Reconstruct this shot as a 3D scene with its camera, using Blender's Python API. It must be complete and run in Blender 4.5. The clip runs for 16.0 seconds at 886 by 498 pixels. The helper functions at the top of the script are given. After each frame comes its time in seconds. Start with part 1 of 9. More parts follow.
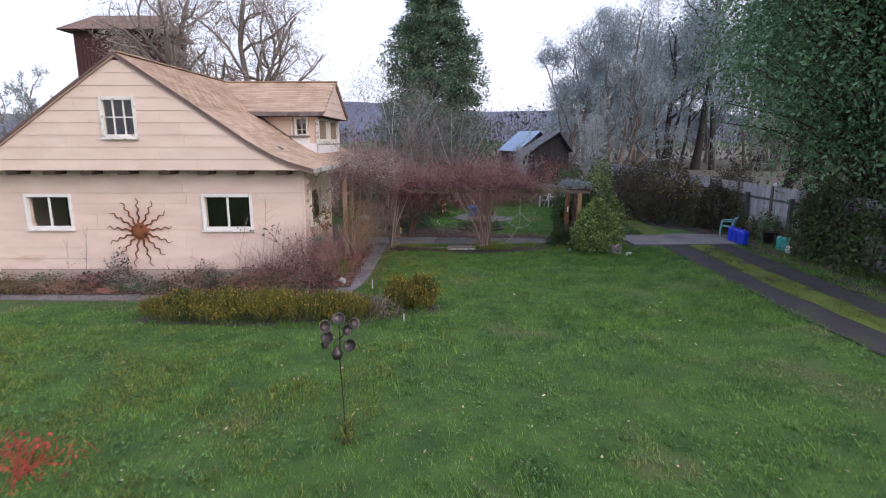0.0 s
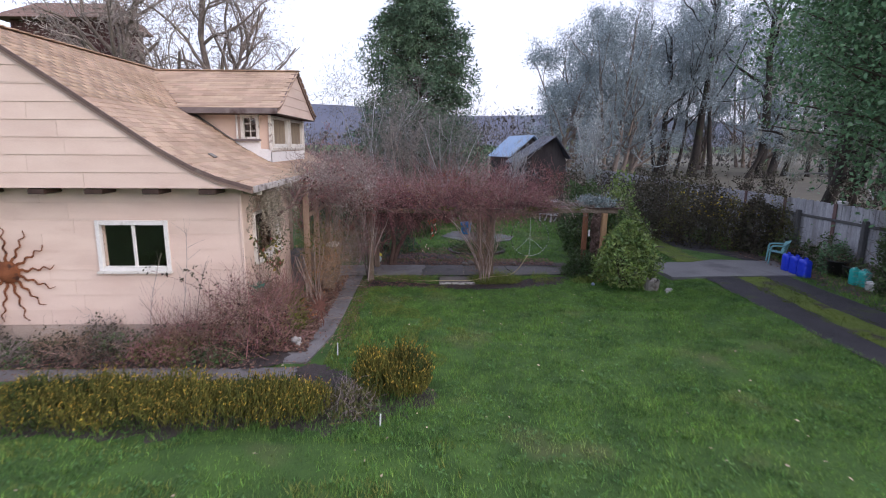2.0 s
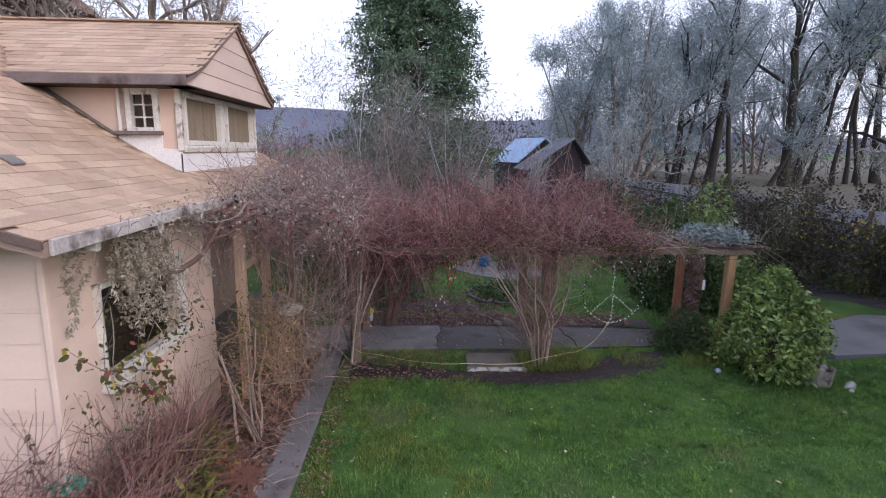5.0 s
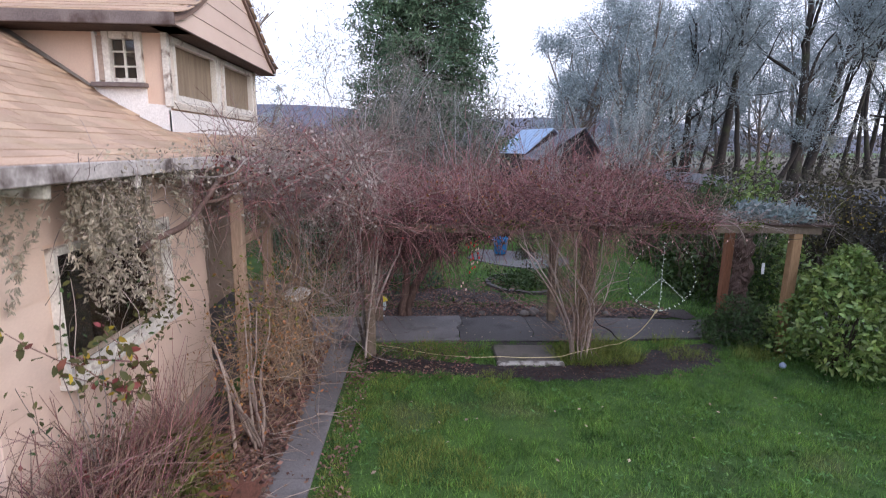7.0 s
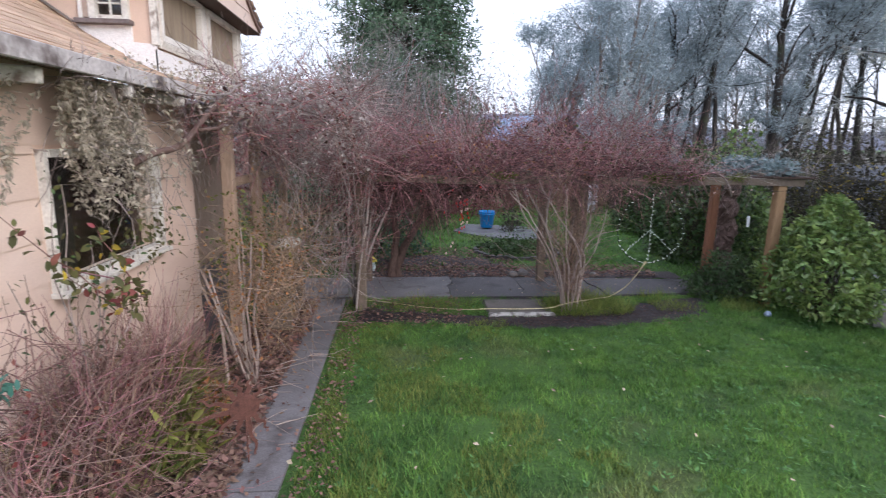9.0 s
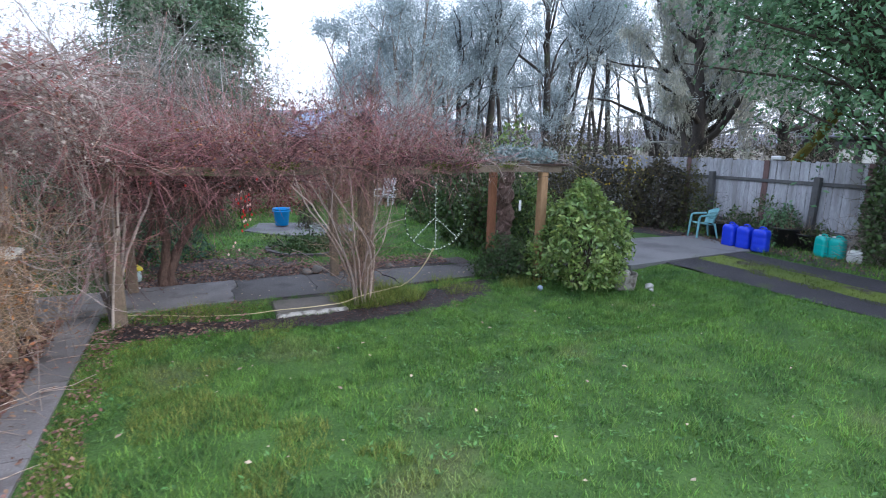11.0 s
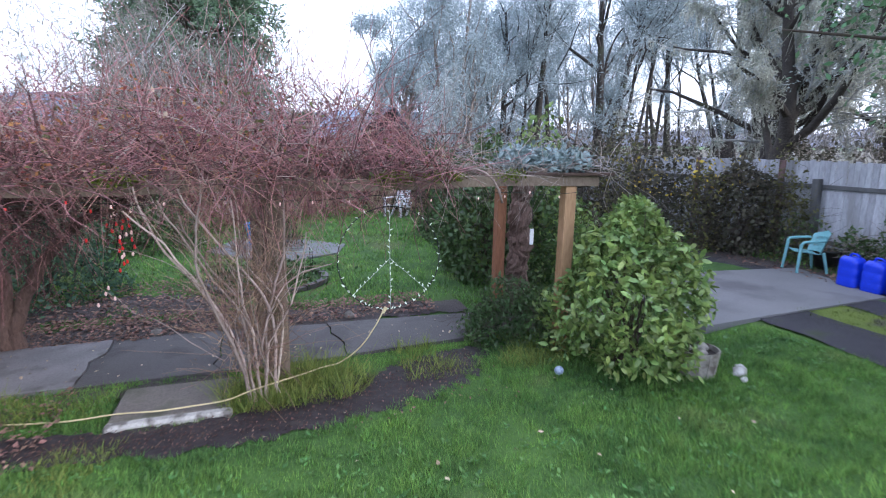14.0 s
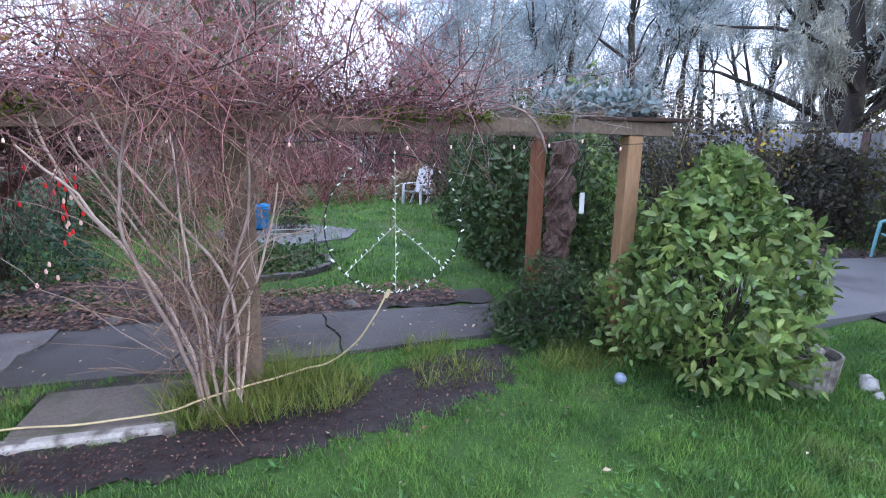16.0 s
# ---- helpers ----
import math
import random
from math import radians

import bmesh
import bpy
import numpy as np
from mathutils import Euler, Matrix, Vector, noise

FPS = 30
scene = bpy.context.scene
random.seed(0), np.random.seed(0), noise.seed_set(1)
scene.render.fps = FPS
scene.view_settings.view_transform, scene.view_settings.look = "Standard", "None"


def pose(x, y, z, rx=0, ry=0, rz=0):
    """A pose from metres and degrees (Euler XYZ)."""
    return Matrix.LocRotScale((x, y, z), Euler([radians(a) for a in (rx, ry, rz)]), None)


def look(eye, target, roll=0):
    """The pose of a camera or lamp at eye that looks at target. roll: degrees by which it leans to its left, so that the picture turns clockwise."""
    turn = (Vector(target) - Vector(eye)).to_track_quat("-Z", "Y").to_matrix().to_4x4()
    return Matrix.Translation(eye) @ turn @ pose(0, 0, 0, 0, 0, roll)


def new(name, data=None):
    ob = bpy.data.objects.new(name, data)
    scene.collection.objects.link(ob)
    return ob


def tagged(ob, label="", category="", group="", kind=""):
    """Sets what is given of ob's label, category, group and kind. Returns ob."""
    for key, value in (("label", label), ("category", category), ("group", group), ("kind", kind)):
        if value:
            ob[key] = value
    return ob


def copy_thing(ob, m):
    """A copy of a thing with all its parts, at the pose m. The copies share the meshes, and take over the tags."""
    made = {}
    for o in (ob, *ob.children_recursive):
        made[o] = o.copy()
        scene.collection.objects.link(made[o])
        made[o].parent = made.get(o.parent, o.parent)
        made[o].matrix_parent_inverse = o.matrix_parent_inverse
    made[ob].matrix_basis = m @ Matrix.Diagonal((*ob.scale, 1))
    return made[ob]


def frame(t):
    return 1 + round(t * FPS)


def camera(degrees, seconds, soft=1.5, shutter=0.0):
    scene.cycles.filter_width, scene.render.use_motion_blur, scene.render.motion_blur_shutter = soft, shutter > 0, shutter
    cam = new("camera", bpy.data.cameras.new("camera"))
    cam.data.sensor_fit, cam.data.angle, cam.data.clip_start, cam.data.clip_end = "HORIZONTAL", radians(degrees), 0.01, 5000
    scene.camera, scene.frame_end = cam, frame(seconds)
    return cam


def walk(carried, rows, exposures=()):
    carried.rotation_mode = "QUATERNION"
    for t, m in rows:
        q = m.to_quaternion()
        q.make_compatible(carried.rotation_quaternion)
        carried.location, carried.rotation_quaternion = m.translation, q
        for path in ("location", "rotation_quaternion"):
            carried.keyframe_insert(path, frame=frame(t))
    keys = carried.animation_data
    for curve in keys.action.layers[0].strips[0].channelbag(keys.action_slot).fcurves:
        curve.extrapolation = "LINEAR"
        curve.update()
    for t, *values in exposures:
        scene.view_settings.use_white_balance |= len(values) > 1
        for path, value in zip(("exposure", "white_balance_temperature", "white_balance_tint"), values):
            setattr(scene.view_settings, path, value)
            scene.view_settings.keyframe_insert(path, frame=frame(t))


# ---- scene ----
cam = camera(79.3, 16.0, 1.0, 0.5)
METRES, EYE, TILT, LEAN, TURN = 16.0, 3.45, -11.5, 0.0, 0.0
ROWS = [
    (0.0, 0.0, 0.0, 0.0, 0.0, -0.0, -0.0),
    (0.5, -0.0009, 0.0487, 0.0117, -0.46, 0.07, -0.02),
    (1.0, -0.0032, 0.1041, 0.0241, -0.95, 0.16, -0.0),
    (1.5, -0.0065, 0.1629, 0.0362, -1.36, 0.28, 0.02),
    (2.0, -0.0109, 0.2248, 0.0483, -1.76, 0.42, 0.04),
    (2.5, -0.0154, 0.2886, 0.0603, -2.09, 0.55, 0.06),
    (3.0, -0.0202, 0.3533, 0.0722, -2.34, 0.7, 0.08),
    (3.5, -0.0255, 0.4157, 0.0842, -2.57, 0.83, 0.06),
    (4.0, -0.031, 0.4718, 0.0943, -2.75, 0.92, 0.05),
    (6.5, -0.057, 0.6127, 0.1063, -3.0, 0.79, -0.03),
    (7.0, -0.062, 0.6196, 0.0924, -3.02, 0.68, -0.08),
    (7.5, -0.0654, 0.6228, 0.0774, -3.01, 0.54, -0.14),
    (8.0, -0.0685, 0.623, 0.0669, -3.0, 0.43, -0.16),
    (8.5, -0.0707, 0.6225, 0.0586, -2.99, 0.33, -0.17),
    (9.0, -0.0704, 0.6216, 0.0542, -5.0, 0.25, 0.17),
    (9.5, -0.0685, 0.621, 0.0515, -11.97, 0.07, 1.42),
    (10.0, -0.0663, 0.622, 0.0494, -19.97, -0.32, 2.96),
    (12.5, 0.0134, 0.6824, 0.0592, -26.28, -0.9, 4.38),
    (13.0, 0.0375, 0.7103, 0.0647, -24.18, -0.72, 4.1),
    (13.5, 0.0611, 0.7422, 0.0712, -21.4, -0.5, 3.65),
    (14.0, 0.0816, 0.7776, 0.0782, -19.48, -0.33, 3.35),
    (14.5, 0.0973, 0.812, 0.0815, -18.24, -0.23, 3.16),
    (15.0, 0.1068, 0.8379, 0.079, -17.57, -0.18, 2.99),
    (15.5, 0.1081, 0.8486, 0.0709, -17.2, -0.23, 2.89),
    (16.0, 0.1068, 0.852, 0.0626, -17.05, -0.31, 2.84),
]
STOPS = [(0.0, 0.12, 6200, 14), (4.0, 0.12, 6050, 16), (6.5, 0.36, 6050, 14), (8.5, 0.47, 6050, 12), (10.0, 0.77, 5850, 7), (12.5, 1.08, 5750, 4), (14.0, 1.17, 5650, 9), (16.0, 1.26, 5500, 12)]
walk(cam, [(t, pose(0, 0, EYE, TILT, LEAN, TURN) @ pose(METRES * x, METRES * y, METRES * z, 90 + pitch, roll, yaw)) for t, x, y, z, yaw, pitch, roll in ROWS],
     exposures=STOPS)

# ---------------------------------------------------------------- light
world = bpy.data.worlds.new("overcast_dusk")
scene.world = world
world.use_nodes = True
wn, wl = world.node_tree.nodes, world.node_tree.links
wn.clear()
sky = wn.new("ShaderNodeTexSky")
sky.sky_type, sky.sun_disc = "NISHITA", False
sky.sun_elevation, sky.sun_rotation = radians(25), radians(129)
sky.air_density, sky.dust_density = 1.2, 3.0
dim = wn.new("ShaderNodeVectorMath")
dim.operation = "SCALE"
dim.inputs["Scale"].default_value = 0.10
veil = wn.new("ShaderNodeMix")
veil.data_type = "RGBA"
veil.inputs["Factor"].default_value = 0.72
veil.inputs["B"].default_value = (0.93, 0.95, 1.10, 1)
back = wn.new("ShaderNodeBackground")
back.inputs["Strength"].default_value = 1.3
wout = wn.new("ShaderNodeOutputWorld")
wl.new(sky.outputs["Color"], dim.inputs[0])
wl.new(dim.outputs["Vector"], veil.inputs["A"])
wl.new(veil.outputs["Result"], back.inputs["Color"])
wl.new(back.outputs["Background"], wout.inputs["Surface"])
sun = new("sun", bpy.data.lights.new("sun", "SUN"))
sun.data.energy, sun.data.angle, sun.data.color = 1.5, radians(40), (1.0, 0.88, 0.82)
sun.matrix_world = look((0, 0, 0), (-0.72, 0.58, -0.43))

# ---------------------------------------------------------------- helpers of this scene
rng = np.random.default_rng(7)
BASE = {}


def thing(name, at=(0, 0, 0), label="", category="", group="", kind=""):
    ob = new(name)
    ob.location = at
    ob.empty_display_size = 0.1
    BASE[ob] = Vector(at)
    return tagged(ob, label, category, group, kind)


def bulk(name, verts, faces, material, parent=None, label="", smooth=False):
    """A mesh object from arrays; faces is one array of triangles or quads, or a list."""
    base = BASE[parent] if parent is not None else Vector((0, 0, 0))
    v = np.asarray(verts, dtype=np.float32).reshape(-1, 3) - np.array(base, dtype=np.float32)
    me = bpy.data.meshes.new(name)
    if isinstance(faces, np.ndarray):
        n, k = faces.shape
        me.vertices.add(len(v))
        me.vertices.foreach_set("co", v.ravel())
        me.loops.add(n * k)
        me.loops.foreach_set("vertex_index", faces.astype(np.int32).ravel())
        me.polygons.add(n)
        me.polygons.foreach_set("loop_start", np.arange(0, n * k, k, dtype=np.int32))
        me.update(calc_edges=True)
    else:
        me.from_pydata(v.tolist(), [], faces)
    if smooth:
        me.polygons.foreach_set("use_smooth", np.ones(len(me.polygons), dtype=bool))
    me.materials.append(material)
    ob = new(name, me)
    if parent is not None:
        ob.parent = parent
        BASE[ob] = base
    if label:
        tagged(ob, label)
    return ob


def piece(name, mesh, parent, m):
    ob = new(name, mesh)
    ob.parent = parent
    ob.matrix_basis = Matrix.Translation(-BASE[parent]) @ m
    return ob


class Geo:
    """Collects solid shapes into one mesh."""

    def __init__(self):
        self.v, self.f = [], []

    def add(self, v, f):
        k = len(self.v)
        self.v += [tuple(p) for p in v]
        self.f += [tuple(i + k for i in g) for g in f]
        return self

    def box(self, c, s, m=None, bevel=0.0):
        bm = bmesh.new()
        bmesh.ops.create_cube(bm, size=1)
        bmesh.ops.scale(bm, vec=s, verts=bm.verts)
        if bevel:
            bmesh.ops.bevel(bm, geom=bm.edges[:], offset=bevel, segments=1, affect="EDGES")
        bm.verts.index_update()
        t = Matrix.Translation(c) @ (m if m is not None else Matrix())
        v = [t @ p.co for p in bm.verts]
        f = [[q.index for q in g.verts] for g in bm.faces]
        bm.free()
        return self.add(v, f)

    def tube(self, pts, r, sides=8, cap=True):
        pts = [Vector(p) for p in pts]
        n = len(pts)
        rr = r if isinstance(r, (list, tuple)) else [r] * n
        v, f = [], []
        ref = Vector((0.31, 0.17, 0.93))
        for i, p in enumerate(pts):
            d = (pts[min(i + 1, n - 1)] - pts[max(i - 1, 0)]).normalized()
            if abs(d.dot(ref)) > 0.97:
                ref = Vector((0.9, 0.3, 0.1))
            a = d.cross(ref).normalized()
            b = d.cross(a)
            for j in range(sides):
                w = 2 * math.pi * j / sides
                v.append(p + (a * math.cos(w) + b * math.sin(w)) * rr[i])
        for i in range(n - 1):
            for j in range(sides):
                k = (j + 1) % sides
                f.append((i * sides + j, i * sides + k, (i + 1) * sides + k, (i + 1) * sides + j))
        if cap:
            f.append(tuple(range(sides - 1, -1, -1)))
            f.append(tuple((n - 1) * sides + j for j in range(sides)))
        return self.add(v, f)

    def lathe(self, profile, at=(0, 0, 0), n=20, m=None):
        """profile: (radius, height) from below to above."""
        t = Matrix.Translation(at) @ (m if m is not None else Matrix())
        v, f = [], []
        for r, h in profile:
            for j in range(n):
                w = 2 * math.pi * j / n
                v.append(t @ Vector((r * math.cos(w), r * math.sin(w), h)))
        for i in range(len(profile) - 1):
            for j in range(n):
                k = (j + 1) % n
                f.append((i * n + j, i * n + k, (i + 1) * n + k, (i + 1) * n + j))
        f.append(tuple(range(n - 1, -1, -1)))
        f.append(tuple((len(profile) - 1) * n + j for j in range(n)))
        return self.add(v, f)

    def prism(self, outline, z0, z1):
        """An upright prism over a flat outline of (x, y)."""
        n = len(outline)
        v = [(x, y, z0) for x, y in outline] + [(x, y, z1) for x, y in outline]
        f = [tuple(range(n - 1, -1, -1)), tuple(range(n, 2 * n))]
        f += [(i, (i + 1) % n, n + (i + 1) % n, n + i) for i in range(n)]
        return self.add(v, f)

    def blob(self, c, s, seed=0, n=2, rough=0.25):
        bm = bmesh.new()
        bmesh.ops.create_icosphere(bm, subdivisions=n, radius=1)
        bm.verts.index_update()
        v = []
        for p in bm.verts:
            k = 1 + rough * noise.noise(p.co * 1.6 + Vector((seed * 7.3, seed * 3.1, seed)))
            v.append((c[0] + p.co.x * s[0] * k, c[1] + p.co.y * s[1] * k, c[2] + p.co.z * s[2] * k))
        f = [[q.index for q in g.verts] for g in bm.faces]
        bm.free()
        return self.add(v, f)

    def out(self, name, material, parent=None, label="", smooth=False):
        return bulk(name, self.v, self.f, material, parent, label, smooth)


def solid(name, c, s, material, parent, label="", bevel=0.006, m=None):
    return Geo().box(c, s, m, bevel).out(name, material, parent, label)


def tubes(P, R, sides=3):
    """Arrays of N lines with k points each, and their radii, to vertices and quads."""
    N, k, _ = P.shape
    d = np.gradient(P, axis=1)
    d /= np.linalg.norm(d, axis=2, keepdims=True) + 1e-9
    ref = np.where(np.abs(d[..., 2:3]) > 0.9, np.array([1.0, 0, 0]), np.array([0, 0, 1.0]))
    a = np.cross(d, ref)
    a /= np.linalg.norm(a, axis=2, keepdims=True) + 1e-9
    b = np.cross(d, a)
    w = np.arange(sides) * 2 * np.pi / sides
    V = P[:, :, None, :] + R[:, :, None, None] * (a[:, :, None, :] * np.cos(w)[None, None, :, None] + b[:, :, None, :] * np.sin(w)[None, None, :, None])
    i = np.arange(N)[:, None, None] * k * sides
    j = np.arange(k - 1)[None, :, None] * sides
    s = np.arange(sides)[None, None, :]
    t = (s + 1) % sides
    F = np.stack([i + j + s, i + j + t, i + j + sides + t, i + j + sides + s], axis=-1).reshape(-1, 4)
    return V.reshape(-1, 3), F


def unit(v):
    return v / (np.linalg.norm(v, axis=-1, keepdims=True) + 1e-9)


def bend(g, starts, dirs, lens, k=5, wander=0.25, rise=0.0):
    """N lines of k points that wander from their first direction; rise above 0 turns them up, below 0 down."""
    N = len(starts)
    P = np.zeros((N, k, 3))
    P[:, 0] = starts
    d = unit(np.array(dirs, dtype=float))
    for j in range(1, k):
        d = unit(d + g.normal(0, wander, (N, 3)) + np.array([0, 0, rise]))
        P[:, j] = P[:, j - 1] + d * (np.asarray(lens) / (k - 1))[:, None]
    return P


def taper(r0, k, end=0.45):
    return np.asarray(r0)[:, None] * np.linspace(1, end, k)[None, :]


def fork(g, P, R, n, spread=0.8, ratio=0.6, lo=0.3, least=0.004):
    """Children of a level of branches: starts, directions, lengths, radii."""
    N, k, _ = P.shape
    length = np.linalg.norm(np.diff(P, axis=1), axis=2).sum(axis=1)
    idx = np.repeat(np.arange(N), n)
    t = g.uniform(lo, 0.98, len(idx))
    f = t * (k - 1)
    i = np.minimum(f.astype(int), k - 2)
    u = (f - i)[:, None]
    s = P[idx, i] * (1 - u) + P[idx, i + 1] * u
    d = unit(P[idx, i + 1] - P[idx, i])
    d = unit(d + g.normal(0, spread, d.shape))
    L = length[idx] * ratio * (1.15 - 0.6 * t) * g.uniform(0.6, 1.2, len(idx))
    r = np.maximum(R[idx, i] * 0.55, least)
    return s, d, L, r


def cards(g, C, size, up=0.0, long=1.6, flat=None):
    """Small pointed leaves (two triangles, folded along the middle) at the points C."""
    N = len(C)
    d = unit(g.normal(0, 1, (N, 3)) + np.array([0, 0, up]))
    a = unit(np.cross(d, unit(g.normal(0, 1, (N, 3)))))
    n = np.cross(d, a)
    s = (np.asarray(size) * g.uniform(0.6, 1.25, N))[:, None]
    V = np.stack([C, C + d * s * long * 0.5 + a * s * 0.45 + n * s * 0.12, C + d * s * long, C + d * s * long * 0.5 - a * s * 0.45 + n * s * 0.12], axis=1)
    F = np.arange(N * 4).reshape(N, 4)
    T = np.concatenate([F[:, [0, 1, 2]], F[:, [0, 2, 3]]])
    return V.reshape(-1, 3), T


def broad(g, C, size, up=0.0, long=1.6):
    """Broad pointed leaves with a rounded outline, folded along the middle and drooping at the tip."""
    N = len(C)
    d = unit(g.normal(0, 1, (N, 3)) + np.array([0, 0, up]))
    a = unit(np.cross(d, unit(g.normal(0, 1, (N, 3)))))
    n = np.cross(d, a)
    n = n * np.where(n[:, 2:3] < 0, -1, 1)
    s = (np.asarray(size) * g.uniform(0.6, 1.25, N))[:, None]
    row = [C]
    for u, w, h in ((0.28, 0.36, 0.10), (0.68, 0.34, 0.07)):
        row += [C + d * s * long * u + a * s * w + n * s * h, C + d * s * long * u, C + d * s * long * u - a * s * w + n * s * h]
    row.append(C + d * s * long - n * s * 0.16)
    V = np.stack(row, axis=1).reshape(-1, 3)
    k = np.arange(N)[:, None] * 8
    T = np.concatenate([k + np.array([q]) for q in ((0, 1, 2), (0, 2, 3), (1, 4, 5), (1, 5, 2), (2, 5, 6), (2, 6, 3), (4, 7, 5), (5, 7, 6))])
    return V, T


def join(*meshes):
    V, F, k = [], [], 0
    for v, f in meshes:
        V.append(v)
        if f.shape[1] == 4:
            f = np.concatenate([f[:, [0, 1, 2]], f[:, [0, 2, 3]]])
        F.append(f + k)
        k += len(v)
    return np.concatenate(V), np.concatenate(F)


# ---------------------------------------------------------------- materials
def mat(name, a, b, scale=4.0, fine=60.0, rough=0.8, bump=0.25, metal=0.0, vary=0.0, stain=None, stain_scale=0.8, stain_at=0.55, stretch=(1, 1, 1), depth=0.01, leaf=0.0, spec=0.4, grain=0.35):
    m = bpy.data.materials.new(name)
    m.use_nodes = True
    nt = m.node_tree
    N, L = nt.nodes, nt.links
    p = N["Principled BSDF"]
    geo = N.new("ShaderNodeNewGeometry")
    mp = N.new("ShaderNodeMapping")
    mp.inputs["Scale"].default_value = stretch
    L.new(geo.outputs["Position"], mp.inputs["Vector"])

    def noise_node(s, detail=5):
        n = N.new("ShaderNodeTexNoise")
        n.inputs["Scale"].default_value, n.inputs["Detail"].default_value = s, detail
        L.new(mp.outputs["Vector"], n.inputs["Vector"])
        return n.outputs["Fac"]

    def mix(f, x, y, mode="MIX"):
        q = N.new("ShaderNodeMix")
        q.data_type, q.blend_type = "RGBA", mode
        for key, val in (("Factor", f), ("A", x), ("B", y)):
            s = [i for i in q.inputs if i.name == key and (i.type == "VALUE") == (key == "Factor") and i.type in ("VALUE", "RGBA")][0]
            if isinstance(val, (int, float)):
                s.default_value = val
            elif isinstance(val, tuple):
                s.default_value = (*val, 1)
            else:
                L.new(val, s)
        return [o for o in q.outputs if o.type == "RGBA"][0]

    def ramp(f, lo, hi):
        r = N.new("ShaderNodeMapRange")
        r.inputs["From Min"].default_value, r.inputs["From Max"].default_value = lo, hi
        L.new(f, r.inputs["Value"])
        return r.outputs["Result"]

    big, small = noise_node(scale), noise_node(fine, 3)
    col = mix(ramp(big, 0.3, 0.7), a, b)
    col = mix(grain, col, mix(ramp(small, 0.25, 0.75), tuple(0.55 * c for c in a), tuple(min(1, 1.3 * c) for c in b)))
    if stain:
        col = mix(ramp(noise_node(stain_scale, 6), stain_at, stain_at + 0.12), col, stain)
    if vary:
        oi = N.new("ShaderNodeObjectInfo")
        add = N.new("ShaderNodeMath")
        add.operation = "ADD"
        L.new(oi.outputs["Random"], add.inputs[0])
        L.new(geo.outputs["Random Per Island"], add.inputs[1])
        fr = N.new("ShaderNodeMath")
        fr.operation = "FRACT"
        L.new(add.outputs[0], fr.inputs[0])
        hsv = N.new("ShaderNodeHueSaturation")
        L.new(col, hsv.inputs["Color"])
        mr = N.new("ShaderNodeMapRange")
        mr.inputs["To Min"].default_value, mr.inputs["To Max"].default_value = 1 - vary, 1 + vary
        L.new(fr.outputs[0], mr.inputs["Value"])
        L.new(mr.outputs["Result"], hsv.inputs["Value"])
        mr2 = N.new("ShaderNodeMapRange")
        mr2.inputs["To Min"].default_value, mr2.inputs["To Max"].default_value = 0.5 - 0.04 * vary, 0.5 + 0.04 * vary
        wn2 = N.new("ShaderNodeTexWhiteNoise")
        wn2.noise_dimensions = "1D"
        L.new(fr.outputs[0], wn2.inputs["W"])
        L.new(wn2.outputs["Value"], mr2.inputs["Value"])
        L.new(mr2.outputs["Result"], hsv.inputs["Hue"])
        col = hsv.outputs["Color"]
    L.new(col, p.inputs["Base Color"])
    p.inputs["Roughness"].default_value, p.inputs["Metallic"].default_value = rough, metal
    p.inputs["Specular IOR Level"].default_value = spec
    if bump:
        bn = N.new("ShaderNodeBump")
        bn.inputs["Strength"].default_value, bn.inputs["Distance"].default_value = bump, depth
        L.new(small, bn.inputs["Height"])
        L.new(bn.outputs["Normal"], p.inputs["Normal"])
    if leaf:
        tr = N.new("ShaderNodeBsdfTranslucent")
        L.new(col, tr.inputs["Color"])
        ms = N.new("ShaderNodeMixShader")
        ms.inputs["Fac"].default_value = leaf
        L.new(p.outputs["BSDF"], ms.inputs[1])
        L.new(tr.outputs["BSDF"], ms.inputs[2])
        L.new(ms.outputs["Shader"], N["Material Output"].inputs["Surface"])
    return m


def glass(name, tint=(0.9, 0.95, 0.95)):
    m = bpy.data.materials.new(name)
    m.use_nodes = True
    p = m.node_tree.nodes["Principled BSDF"]
    p.inputs["Base Color"].default_value = (*tint, 1)
    p.inputs["Roughness"].default_value = 0.03
    p.inputs["Transmission Weight"].default_value = 1.0
    p.inputs["IOR"].default_value = 1.45
    return m


def glow(name, colour, strength):
    m = bpy.data.materials.new(name)
    m.use_nodes = True
    p = m.node_tree.nodes["Principled BSDF"]
    p.inputs["Base Color"].default_value = (*colour, 1)
    p.inputs["Emission Color"].default_value = (*colour, 1)
    p.inputs["Emission Strength"].default_value = strength
    return m


M_LAWN = mat("lawn_soil", (0.024, 0.060, 0.014), (0.078, 0.155, 0.030), 1.5, 40, 0.95, 0.9, stain=(0.09, 0.11, 0.042), stain_scale=0.6, stain_at=0.57, depth=0.03)
M_BLADE = mat("grass_blade", (0.048, 0.122, 0.038), (0.190, 0.338, 0.062), 1.5, 7, 0.7, 0, vary=0.5, leaf=0.3, stain=(0.235, 0.295, 0.10), stain_scale=0.6, stain_at=0.57)
M_WEED = mat("lawn_weed", (0.050, 0.135, 0.038), (0.125, 0.245, 0.065), 2.4, 12, 0.55, 0, vary=0.5, leaf=0.2)
M_FIELD = mat("field", (0.070, 0.064, 0.052), (0.125, 0.115, 0.085), 0.08, 2, 0.95, 0.2, stain=(0.15, 0.15, 0.105), stain_scale=0.03, stain_at=0.55)
